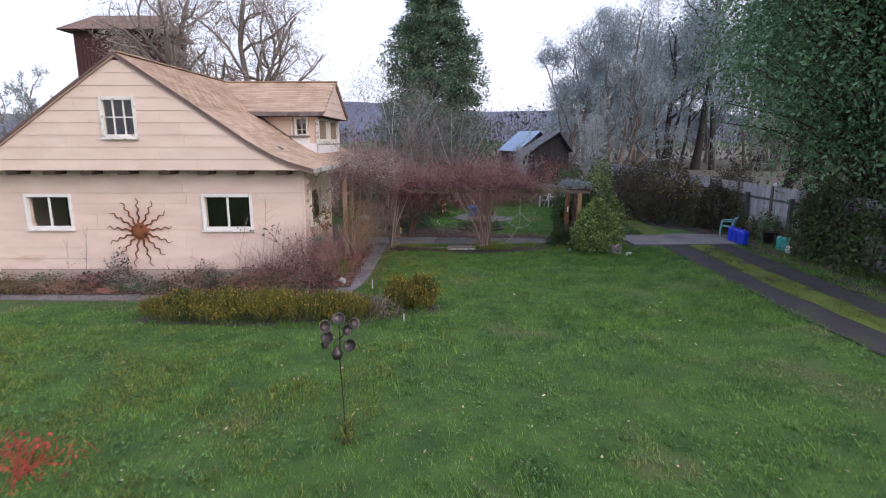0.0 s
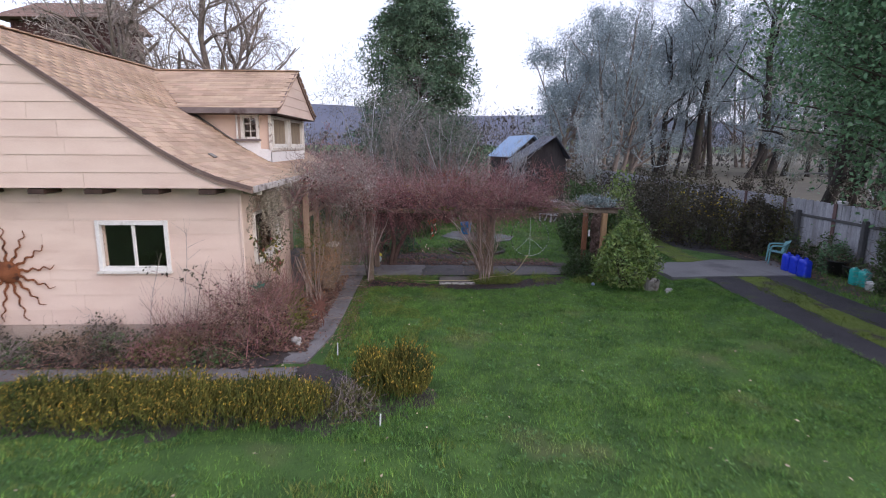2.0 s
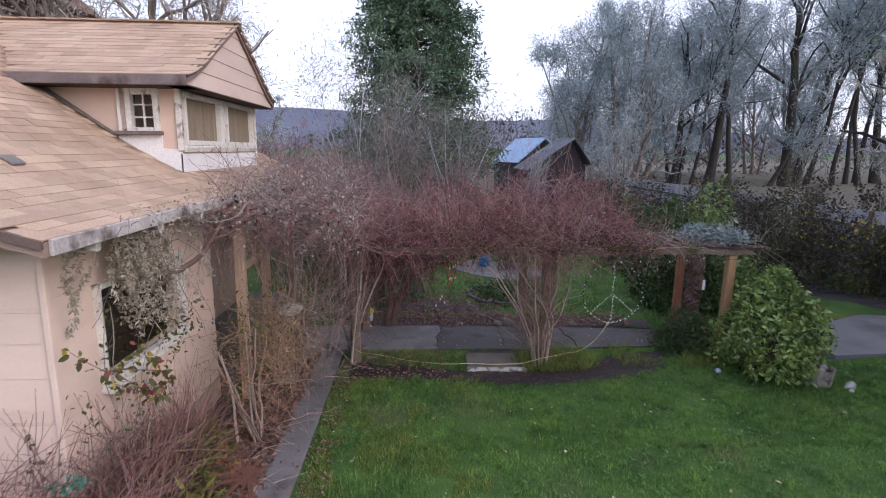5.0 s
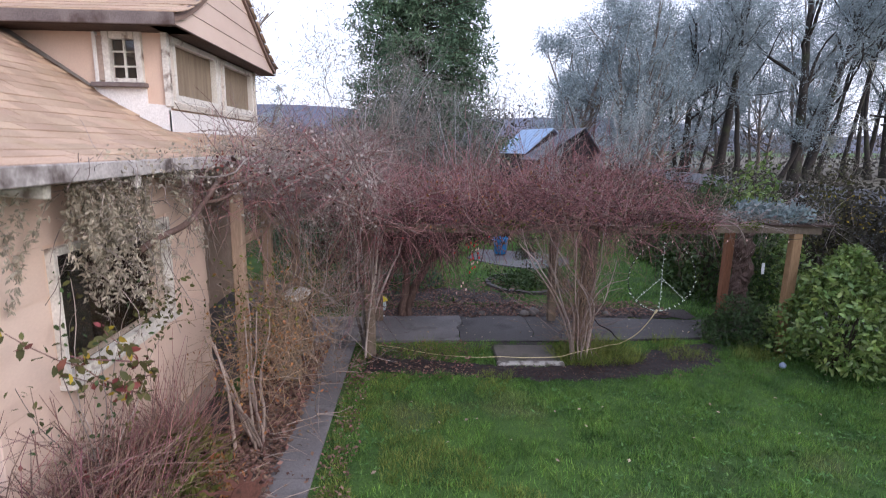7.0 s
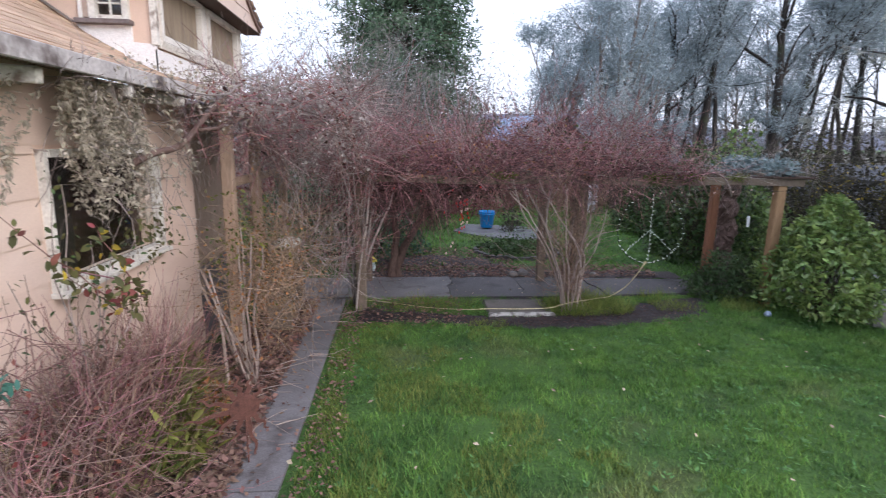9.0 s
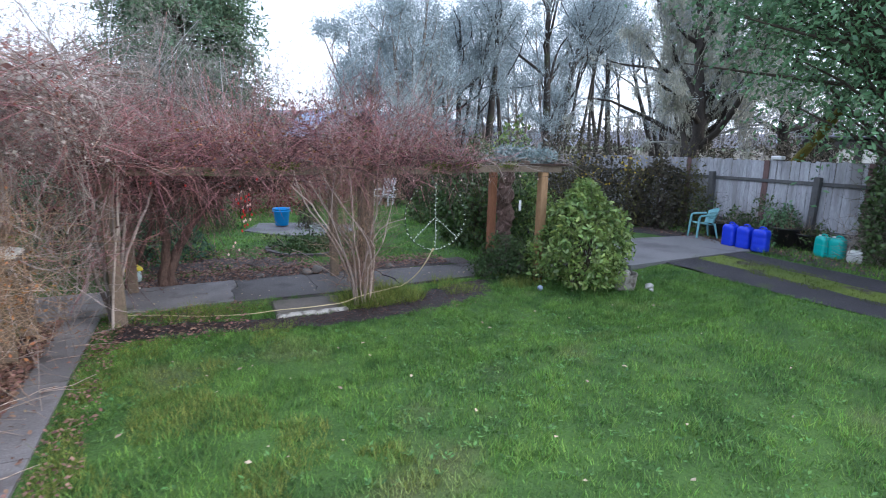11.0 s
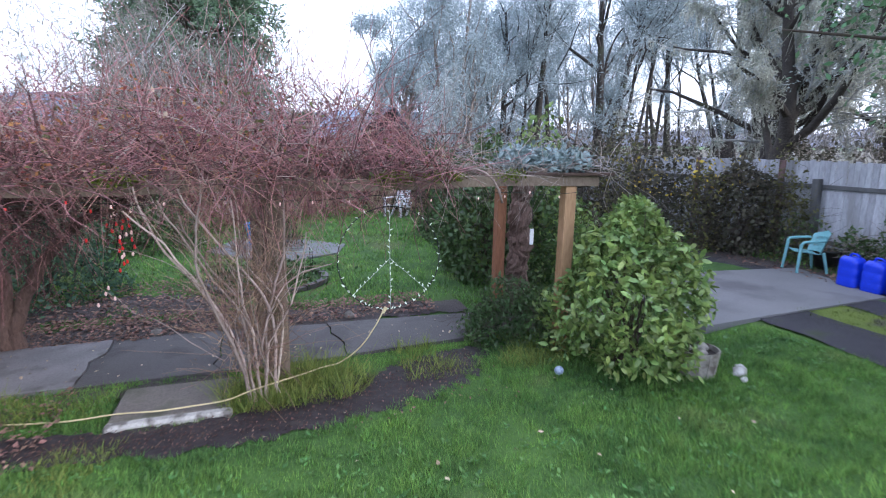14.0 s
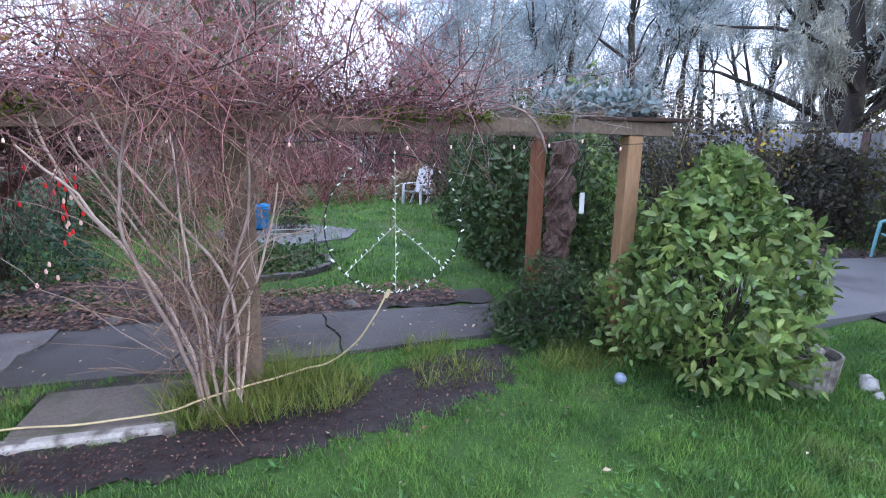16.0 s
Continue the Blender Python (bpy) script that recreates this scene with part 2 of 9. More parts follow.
M_GRAVEL = mat("gravel", (0.024, 0.023, 0.029), (0.054, 0.050, 0.060), 1.6, 90, 0.9, 0.8, stain=(0.045, 0.058, 0.028), stain_scale=1.6, stain_at=0.58, depth=0.02)
M_MOSS = mat("mossy_verge", (0.060, 0.100, 0.017), (0.145, 0.185, 0.032), 1.5, 60, 0.95, 0.7, stain=(0.06, 0.055, 0.045), stain_scale=2.2, stain_at=0.55, depth=0.03)
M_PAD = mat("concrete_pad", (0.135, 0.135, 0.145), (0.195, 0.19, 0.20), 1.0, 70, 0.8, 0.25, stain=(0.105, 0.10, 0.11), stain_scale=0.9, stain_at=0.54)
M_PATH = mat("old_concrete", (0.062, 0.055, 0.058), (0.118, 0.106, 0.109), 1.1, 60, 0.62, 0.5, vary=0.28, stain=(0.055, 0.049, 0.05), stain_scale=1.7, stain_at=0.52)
M_SLAB = mat("worn_slab", (0.100, 0.088, 0.082), (0.175, 0.155, 0.138), 2.2, 50, 0.8, 0.5, stain=(0.085, 0.085, 0.06), stain_scale=2.2, stain_at=0.52)
M_DIRT = mat("wet_dirt", (0.034, 0.027, 0.027), (0.074, 0.059, 0.058), 3.5, 45, 0.7, 1.0, depth=0.035)
M_MUD = mat("trodden_mud", (0.018, 0.0135, 0.0150), (0.036, 0.028, 0.030), 3.0, 12, 0.75, 0.6, stain=(0.046, 0.036, 0.035), stain_scale=5, stain_at=0.58, depth=0.03)
M_PORCHPOST = mat("brown_porch_post", (0.30, 0.205, 0.145), (0.47, 0.345, 0.26), 3, 50, 0.85, 0.5, stretch=(1, 1, 0.2))
M_LITTER = mat("dead_leaf", (0.12, 0.064, 0.05), (0.26, 0.16, 0.125), 6, 40, 0.8, 0, vary=0.55, leaf=0.1)
M_LEAFPALE = mat("pale_leaf", (0.3, 0.22, 0.14), (0.5, 0.42, 0.32), 8, 40, 0.8, 0, vary=0.4)
M_SIDING = mat("pink_siding", (0.66, 0.505, 0.425), (0.75, 0.60, 0.51), 1.2, 35, 0.7, 0.15, vary=0.03, stain=(0.58, 0.40, 0.31), stain_scale=0.9, stain_at=0.66, stretch=(1, 1, 3), grain=0.10)
M_STUCCO = mat("pink_wall", (0.64, 0.475, 0.38), (0.74, 0.565, 0.455), 1.0, 80, 0.85, 0.15, stain=(0.56, 0.40, 0.31), stain_scale=1.1, stain_at=0.62, grain=0.12)
M_FOUND = mat("foundation", (0.36, 0.28, 0.24), (0.48, 0.39, 0.33), 1.5, 40, 0.9, 0.4)
M_WHITE = mat("white_paint", (0.72, 0.70, 0.67), (0.82, 0.80, 0.77), 3, 60, 0.6, 0.2, stain=(0.48, 0.42, 0.36), stain_scale=4.0, stain_at=0.66)
M_PEEL = mat("peeling_white", (0.62, 0.58, 0.53), (0.8, 0.77, 0.72), 5, 50, 0.75, 0.5, stain=(0.22, 0.17, 0.14), stain_scale=7.0, stain_at=0.58)
M_SHINGLE = mat("roof_shingle", (0.36, 0.245, 0.17), (0.54, 0.40, 0.295), 1.3, 90, 0.92, 0.6, vary=0.15, stain=(0.43, 0.30, 0.20), stain_scale=1.1, stain_at=0.60)
M_SHINGLE2 = mat("under_shingle", (0.26, 0.18, 0.15), (0.36, 0.26, 0.21), 1.3, 120, 0.92, 0.6, vary=0.2)
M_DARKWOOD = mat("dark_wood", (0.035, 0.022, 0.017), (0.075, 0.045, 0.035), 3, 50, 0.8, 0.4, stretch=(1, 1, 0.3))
M_FASCIA = mat("fascia", (0.10, 0.065, 0.06), (0.17, 0.12, 0.105), 4, 60, 0.8, 0.3, stain=(0.3, 0.25, 0.22), stain_scale=3, stain_at=0.62)
M_FASCIAGREY = mat("grey_fascia", (0.13, 0.105, 0.105), (0.22, 0.185, 0.18), 4, 60, 0.8, 0.4, stain=(0.08, 0.055, 0.05), stain_scale=3, stain_at=0.55)
M_EAVE = mat("peeling_eave_paint", (0.36, 0.33, 0.325), (0.60, 0.565, 0.555), 2.5, 40, 0.8, 0.5, stain=(0.13, 0.105, 0.10), stain_scale=3.2, stain_at=0.53)
M_CHALK = mat("chalky_white_paint", (0.78, 0.76, 0.75), (0.86, 0.84, 0.83), 3, 60, 0.6, 0.2, stain=(0.62, 0.57, 0.53), stain_scale=3.0, stain_at=0.68)
M_GLASS = glass("window_glass")
M_SCREEN = mat("insect_screen", (0.20, 0.155, 0.11), (0.34, 0.27, 0.19), 2.2, 60, 0.9, 0.1, stretch=(1, 6, 0.4))
M_WHITEWASH = mat("whitewashed_stave", (0.19, 0.175, 0.155), (0.32, 0.30, 0.275), 5, 50, 0.85, 0.5, stain=(0.10, 0.085, 0.07), stain_scale=6, stain_at=0.54)
M_CURTAIN = mat("curtain", (0.36, 0.28, 0.19), (0.46, 0.36, 0.25), 3, 90, 0.95, 0.2)
# Near-black colour stands in for the unlit rooms behind the windows.
M_ROOM = mat("unlit_room", (0.035, 0.033, 0.03), (0.055, 0.05, 0.045), 2, 30, 0.9, 0)
M_RUST = mat("rusty_steel", (0.16, 0.055, 0.022), (0.28, 0.10, 0.04), 6, 70, 0.75, 0.5, metal=0.3, stain=(0.07, 0.03, 0.02), stain_scale=9, stain_at=0.55)
M_BRONZE = mat("dark_bronze", (0.050, 0.044, 0.045), (0.11, 0.092, 0.088), 9, 60, 0.45, 0.2, metal=0.8)
M_TIMBER = mat("weathered_timber", (0.115, 0.085, 0.065), (0.225, 0.175, 0.135), 3, 50, 0.85, 0.7, stretch=(1, 1, 0.6), stain=(0.085, 0.095, 0.035), stain_scale=3.2, stain_at=0.55)
M_POST = mat("red_cedar_post", (0.19, 0.075, 0.042), (0.30, 0.135, 0.075), 3, 50, 0.8, 0.5, stretch=(1, 1, 0.2))
M_POST2 = mat("tan_post", (0.30, 0.175, 0.09), (0.42, 0.26, 0.145), 3, 50, 0.8, 0.4, stretch=(1, 1, 0.2))
M_MOSSCLUMP = mat("moss", (0.075, 0.105, 0.012), (0.17, 0.20, 0.030), 6, 60, 0.95, 0.8, vary=0.3)
M_BARK = mat("bark", (0.055, 0.042, 0.035), (0.11, 0.088, 0.072), 3, 30, 0.9, 0.8, stretch=(1, 1, 0.3), stain=(0.10, 0.105, 0.06), stain_scale=1.5, stain_at=0.55, depth=0.03)
M_BARKDARK = mat("dark_bark", (0.020, 0.017, 0.016), (0.048, 0.041, 0.036), 3, 20, 0.9, 0.8, stain=(0.045, 0.050, 0.028), stain_scale=0.7, stain_at=0.58, depth=0.04)
M_TWIG = mat("bare_twig", (0.28, 0.295, 0.305), (0.43, 0.445, 0.455), 0.8, 8, 0.9, 0, vary=0.3)
# Misty blue and shade of the far grove are put into these twig colours.
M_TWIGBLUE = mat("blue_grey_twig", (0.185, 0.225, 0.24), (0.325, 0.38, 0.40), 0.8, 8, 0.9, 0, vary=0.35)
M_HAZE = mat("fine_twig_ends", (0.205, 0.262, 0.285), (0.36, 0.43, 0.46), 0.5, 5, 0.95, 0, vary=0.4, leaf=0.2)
M_SAPLING = mat("sapling_twig", (0.13, 0.128, 0.118), (0.25, 0.245, 0.225), 0.8, 8, 0.9, 0, vary=0.35)
M_TWIGBROWN = mat("brown_twig", (0.24, 0.205, 0.185), (0.38, 0.33, 0.295), 0.8, 8, 0.9, 0, vary=0.3)
M_BARKPALE = mat("pale_bark", (0.13, 0.105, 0.09), (0.24, 0.20, 0.175), 2.5, 20, 0.9, 0.7, stain=(0.24, 0.22, 0.13), stain_scale=1.2, stain_at=0.58, depth=0.03)
M_OLDTRUNK = mat("old_rose_trunk", (0.095, 0.058, 0.048), (0.19, 0.125, 0.105), 5, 40, 0.9, 0.9, stretch=(1, 1, 0.4), depth=0.03)
M_LICHEN = mat("lichen", (0.285, 0.335, 0.34), (0.44, 0.495, 0.495), 0.6, 5, 0.95, 0, vary=0.3, leaf=0.3)
M_MOSSDRAPE = mat("hanging_lichen", (0.33, 0.345, 0.30), (0.56, 0.565, 0.49), 0.8, 5, 0.95, 0, vary=0.3, leaf=0.3)
M_CANE = mat("rose_cane", (0.155, 0.053, 0.063), (0.40, 0.20, 0.198), 1.5, 20, 0.75, 0, vary=0.6)
M_CANEBROWN = mat("brown_cane", (0.13, 0.075, 0.062), (0.31, 0.205, 0.17), 1.5, 20, 0.8, 0, vary=0.5)
M_CANEPALE = mat("pale_cane", (0.26, 0.20, 0.175), (0.44, 0.355, 0.315), 3, 30, 0.8, 0.3, vary=0.3)
M_CANETAN = mat("tan_twig", (0.20, 0.13, 0.085), (0.37, 0.26, 0.175), 2, 20, 0.8, 0, vary=0.35)
M_VINEGREY = mat("grey_vine", (0.19, 0.155, 0.145), (0.38, 0.32, 0.295), 2, 20, 0.85, 0, vary=0.5)
M_SEED = mat("fluffy_seed_head", (0.30, 0.26, 0.245), (0.49, 0.44, 0.41), 3, 20, 0.95, 0, vary=0.3, leaf=0.3)
M_ROSELEAF = mat("wine_leaf", (0.13, 0.035, 0.035), (0.24, 0.075, 0.055), 2, 20, 0.7, 0, vary=0.5, leaf=0.25)
# Dead-leaf brown, also used as painted shade inside the plants.
M_DEADSHADE = mat("dead_and_shade_leaf", (0.045, 0.025, 0.022), (0.10, 0.055, 0.045), 2, 20, 0.85, 0, vary=0.5)
M_REDLEAF = mat("red_leaf", (0.36, 0.05, 0.035), (0.50, 0.10, 0.07), 3, 20, 0.6, 0, vary=0.35, leaf=0.2)
M_RUSTLEAF = mat("rust_leaf", (0.26, 0.11, 0.045), (0.40, 0.20, 0.08), 2, 20, 0.75, 0, vary=0.4, leaf=0.25)
M_SLABEDGE = mat("pale_worn_edge", (0.30, 0.29, 0.275), (0.44, 0.425, 0.405), 4, 50, 0.85, 0.6, stain=(0.13, 0.12, 0.11), stain_scale=7, stain_at=0.47)
M_OLDLEAF = mat("olive_leaf", (0.075, 0.085, 0.03), (0.14, 0.13, 0.045), 2, 20, 0.7, 0, vary=0.4, leaf=0.25)
M_YELLOWLEAF = mat("yellow_leaf", (0.42, 0.30, 0.03), (0.55, 0.42, 0.06), 2, 20, 0.7, 0, vary=0.3, leaf=0.3)
M_HEATHER = mat("heather", (0.085, 0.098, 0.022), (0.20, 0.19, 0.038), 1.5, 20, 0.9, 0, vary=0.5, leaf=0.2, stain=(0.065, 0.09, 0.024), stain_scale=1.8, stain_at=0.5)
M_HEATHERTIP = mat("heather_tip", (0.33, 0.22, 0.038), (0.52, 0.37, 0.060), 1.5, 20, 0.9, 0, vary=0.45, leaf=0.2)
M_LAUREL = mat("laurel_leaf", (0.060, 0.138, 0.050), (0.275, 0.35, 0.095), 4.5, 20, 0.38, 0, vary=0.45, leaf=0.25, spec=0.5)
M_IVY = mat("ivy_leaf", (0.034, 0.074, 0.026), (0.088, 0.14, 0.045), 1.5, 15, 0.5, 0, vary=0.4, leaf=0.2)
M_CONIFER = mat("conifer_needle", (0.055, 0.115, 0.075), (0.145, 0.22, 0.13), 0.4, 4, 0.8, 0, vary=0.5, leaf=0.25)
M_EVERGREEN = mat("evergreen_leaf", (0.068, 0.160, 0.088), (0.185, 0.325, 0.16), 0.6, 4, 0.6, 0, vary=0.45, leaf=0.3)
M_BRAMBLE = mat("bramble_leaf", (0.038, 0.042, 0.030), (0.095, 0.085, 0.060), 1.0, 8, 0.8, 0, vary=0.5, leaf=0.2)
M_FENCE = mat("weathered_fence", (0.245, 0.25, 0.28), (0.43, 0.44, 0.485), 2.5, 40, 0.9, 0.4, vary=0.12, stretch=(1, 1, 0.2), stain=(0.20, 0.20, 0.21), stain_scale=2.2, stain_at=0.58)
M_FENCERED = mat("reddish_fence_post", (0.10, 0.06, 0.058), (0.17, 0.11, 0.105), 4, 40, 0.9, 0.4, stretch=(1, 1, 0.3))
M_FENCEPOST = mat("fence_post", (0.062, 0.064, 0.07), (0.115, 0.115, 0.12), 4, 40, 0.9, 0.4, stretch=(1, 1, 0.3))
M_TEALCHAIR = mat("teal_plastic", (0.14, 0.33, 0.37), (0.20, 0.41, 0.45), 3, 60, 0.45, 0.05)
M_BLUE = mat("blue_plastic", (0.012, 0.035, 0.52), (0.02, 0.05, 0.64), 3, 60, 0.4, 0.05)
M_SKYBLUE = mat("sky_blue_plastic", (0.01, 0.22, 0.55), (0.02, 0.28, 0.65), 3, 60, 0.45, 0.05)
M_TEAL = mat("teal_jug", (0.015, 0.32, 0.30), (0.03, 0.40, 0.37), 3, 60, 0.4, 0.05)
M_MILK = mat("milky_plastic", (0.52, 0.53, 0.53), (0.62, 0.63, 0.62), 3, 60, 0.4, 0.05)
M_BLACK = mat("black_plastic", (0.012, 0.012, 0.013), (0.03, 0.03, 0.03), 3, 60, 0.5, 0.1)
M_PLASTICWHITE = mat("white_plastic", (0.60, 0.60, 0.63), (0.70, 0.70, 0.73), 3, 60, 0.45, 0.05)
M_ROCK = mat("pale_rock", (0.20, 0.185, 0.17), (0.34, 0.32, 0.295), 5, 50, 0.9, 0.6)
M_ROCKDARK = mat("grey_rock", (0.13, 0.12, 0.115), (0.24, 0.22, 0.205), 5, 50, 0.9, 0.6)
M_TERRA = mat("terracotta", (0.26, 0.10, 0.075), (0.34, 0.14, 0.10), 5, 50, 0.85, 0.3)
M_CORD = mat("yellow_cord", (0.52, 0.43, 0.24), (0.62, 0.53, 0.32), 5, 60, 0.6, 0)
M_WIRE = mat("dark_wire", (0.015, 0.02, 0.015), (0.03, 0.035, 0.03), 5, 60, 0.6, 0)
M_WIREWHITE = mat("pale_wire", (0.30, 0.34, 0.30), (0.42, 0.46, 0.42), 5, 60, 0.5, 0)
M_BULBRED = glow("red_bulb", (0.52, 0.02, 0.02), 0.3)
M_BULBPINK = glow("clear_bulb", (0.80, 0.55, 0.50), 0.2)
M_BULBWHITE = glow("white_bulb", (0.62, 0.68, 0.58), 0.12)
M_TARP = mat("faded_tarp", (0.16, 0.22, 0.225), (0.30, 0.37, 0.375), 5, 50, 0.7, 0.6, stain=(0.08, 0.11, 0.09), stain_scale=6, stain_at=0.58)
M_TIN = mat("old_tin_roof", (0.24, 0.36, 0.56), (0.35, 0.49, 0.68), 0.6, 8, 0.45, 0.1, metal=0.35, stain=(0.26, 0.25, 0.27), stain_scale=0.8, stain_at=0.62)
M_BARNRED = mat("old_barn_wood", (0.062, 0.026, 0.024), (0.105, 0.048, 0.044), 1.2, 9, 0.9, 0.4, vary=0.2, stretch=(1, 1, 0.2))
M_BARNROOF = mat("barn_roof", (0.17, 0.105, 0.082), (0.25, 0.165, 0.13), 0.8, 12, 0.9, 0.4, vary=0.1)
# Distance haze is put into the hill's blue colour.
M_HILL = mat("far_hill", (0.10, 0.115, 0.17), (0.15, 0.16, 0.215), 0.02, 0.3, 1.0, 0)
M_FARWOOD = mat("far_wood", (0.105, 0.10, 0.098), (0.18, 0.168, 0.16), 0.15, 2, 1.0, 0, vary=0.25)
M_YELLOWPAINT = mat("yellow_paint", (0.62, 0.52, 0.03), (0.72, 0.62, 0.06), 8, 60, 0.5, 0.1)
M_TEALLEAF = mat("blue_green_leaf", (0.035, 0.13, 0.095), (0.075, 0.20, 0.15), 4, 20, 0.6, 0, vary=0.3, leaf=0.2)
M_REDRUST = mat("red_rust", (0.10, 0.042, 0.034), (0.165, 0.075, 0.058), 9, 60, 0.8, 0.5, stain=(0.06, 0.03, 0.024), stain_scale=11, stain_at=0.58)
M_TRUNKMOSS = mat("mossy_bark", (0.075, 0.070, 0.012), (0.15, 0.135, 0.025), 3, 40, 0.95, 0.9, stain=(0.055, 0.045, 0.035), stain_scale=2.5, stain_at=0.6, depth=0.03)
M_IRIS = mat("grassy_leaf", (0.09, 0.13, 0.028), (0.24, 0.23, 0.06), 3.5, 20, 0.6, 0, vary=0.5, leaf=0.25)
M_PALEBLUE = mat("pale_blue_glaze", (0.34, 0.45, 0.50), (0.46, 0.57, 0.62), 6, 60, 0.4, 0.1)
M_BALL = mat("blue_white_glaze", (0.10, 0.14, 0.26), (0.36, 0.42, 0.52), 40, 90, 0.4, 0.1)
M_SPECKLE = mat("speckled_cloth", (0.22, 0.20, 0.18), (0.75, 0.73, 0.68), 18, 60, 0.9, 0.2)
# Cane colour darkened to carry the shade inside the rose.
M_CANESHADE = mat("shade_tone_cane", (0.060, 0.030, 0.032), (0.17, 0.085, 0.082), 1.5, 20, 0.8, 0, vary=0.5)
M_QUARTZ = mat("white_quartz", (0.30, 0.29, 0.28), (0.46, 0.45, 0.435), 9, 50, 0.8, 0.6, stain=(0.2, 0.19, 0.17), stain_scale=12, stain_at=0.55)
M_TUFT = mat("weedy_grass", (0.10, 0.165, 0.03), (0.25, 0.28, 0.07), 3.5, 12, 0.8, 0, vary=0.45, leaf=0.25)
M_TINGREY = mat("grey_tin_roof", (0.065, 0.072, 0.095), (0.17, 0.185, 0.235), 0.9, 8, 0.55, 0.2, metal=0.2, stain=(0.10, 0.09, 0.09), stain_scale=1.5, stain_at=0.54)
M_SHEDWOOD = mat("weathered_shed_wood", (0.024, 0.021, 0.024), (0.050, 0.044, 0.046), 1.2, 9, 0.9, 0.4, vary=0.2, stretch=(1, 1, 0.2))
M_PATHPALE = mat("worn_path_concrete", (0.12, 0.113, 0.118), (0.225, 0.213, 0.218), 1.8, 60, 0.7, 0.5, vary=0.15, stain=(0.095, 0.084, 0.084), stain_scale=2.6, stain_at=0.56)
M_RIBBON = mat("pale_dry_vine_leaf", (0.24, 0.21, 0.165), (0.47, 0.42, 0.335), 3, 20, 0.95, 0, vary=0.35, leaf=0.2)
M_STRAW = mat("dry_straw", (0.33, 0.25, 0.16), (0.48, 0.39, 0.27), 2, 20, 0.9, 0, vary=0.3, leaf=0.2)

# ---------------------------------------------------------------- ground
def sheet(name, outline, z, material, label, category, kind="structure", thick=0.05, parent=None):
    ob = Geo().prism(outline, z - thick, z).out(name, material, parent)
    return tagged(ob, label, category, kind=kind)


def rise(x):
    """The ground lifts gently towards the drive."""
    u = np.clip((np.asarray(x, dtype=float) - 5.2) / 2.2, 0, 1)
    return 0.12 * u * u * (3 - 2 * u)


def ground_mesh():
    """One sheet to the horizon, finer near the garden, with a slight unevenness."""
    xs = np.concatenate([[-1500, -500, -200, -90, -50, -32], np.arange(-24, 24.1, 0.75), [32, 50, 90, 200, 500, 1500]])
    ys = np.concatenate([[-600, -200, -60, -20, -8], np.arange(-4, 36.1, 0.75), [44, 60, 90, 140, 250, 600, 2500]])
    X, Y = np.meshgrid(xs, ys)
    inner = np.clip(1 - np.maximum(np.abs(X) - 20, 0) / 8, 0, 1)
    Z = 0.006 * inner * (np.sin(X * 1.7 + Y * 0.6) + np.sin(Y * 1.3 - X * 0.5)) - 0.012
    Z = Z + rise(X)
    V = np.stack([X, Y, Z], -1).reshape(-1, 3)
    w = len(xs)
    i = (np.arange(len(ys) - 1)[:, None] * w + np.arange(w - 1)[None, :]).ravel()
    F = np.stack([i, i + 1, i + w + 1, i + w], -1)
    return V, F


gv, gf = ground_mesh()
ground = tagged(bulk("ground", gv, gf, M_LAWN, smooth=True), "mown green lawn soil reaching out to the fields", "ground", kind="structure")
tagged(bulk("field", np.array([[-300, 36, 0.02], [11.5, 36, 0.15], [11.5, 250, 0.16], [-700, 250, 0.05], [11.5, -90, 0.15], [300, -90, 0.15], [700, 250, 0.16]], dtype=float), [(0, 1, 2, 3), (1, 4, 5), (1, 5, 6, 2)], M_FIELD), "dull olive winter pasture beyond the garden", "field", kind="structure")


def wavy_strip(x0, x1, y0, y1, z, amp, seed):
    g = np.random.default_rng(seed)
    n = 110
    ys = np.linspace(y0, y1, n)
    a = x0(ys) + amp * (0.5 * np.sin(ys * 1.1 + seed) + g.normal(0, 0.3, n))
    b = x1(ys) + amp * (0.5 * np.sin(ys * 0.9 + 2 * seed) + g.normal(0, 0.3, n))
    V = np.concatenate([np.stack([a, ys, rise(a) + z - 0.118], 1), np.stack([b, ys, rise(b) + z - 0.118], 1)])
    i = np.arange(n - 1)
    return V, np.stack([i, i + n, i + n + 1, i + 1], 1)


drive = thing("driveway", (8.0, 12, 0), "two dark gravel wheel tracks with a mossy strip between", "driveway", kind="structure")


def swing(y):
    return 0.22 * np.clip((y - 13) / 4, 0, 1)


for seed, (a, b) in enumerate([(6.93, 7.72), (8.42, 9.2)]):
    V, F = wavy_strip(lambda y, a=a: a + swing(y), lambda y, b=b: b + swing(y), -30, 17.3, 0.124, 0.10, seed)
    bulk("wheel_track", V, F, M_GRAVEL, drive)
V, F = wavy_strip(lambda y: 7.68 + swing(y), lambda y: 8.46 + swing(y), -30, 17.3, 0.119, 0.05, 5)
bulk("moss_strip", V, F, M_MOSS, drive, "bright yellow-green moss and short grass")
V, F = wavy_strip(lambda y: 6.6 + 0.03 * (y - 19), lambda y: 9.7 + 0 * y, 18.5, 34, 0.120, 0.12, 8)
bulk("gravel_beyond_pad", V, F, M_GRAVEL, drive)
V, F = wavy_strip(lambda y: 7.3 + 0.04 * (y - 19), lambda y: 8.1 + 0.04 * (y - 19), 18.9, 34, 0.127, 0.10, 9)
bulk("moss_strip", V, F, M_MOSS, drive)

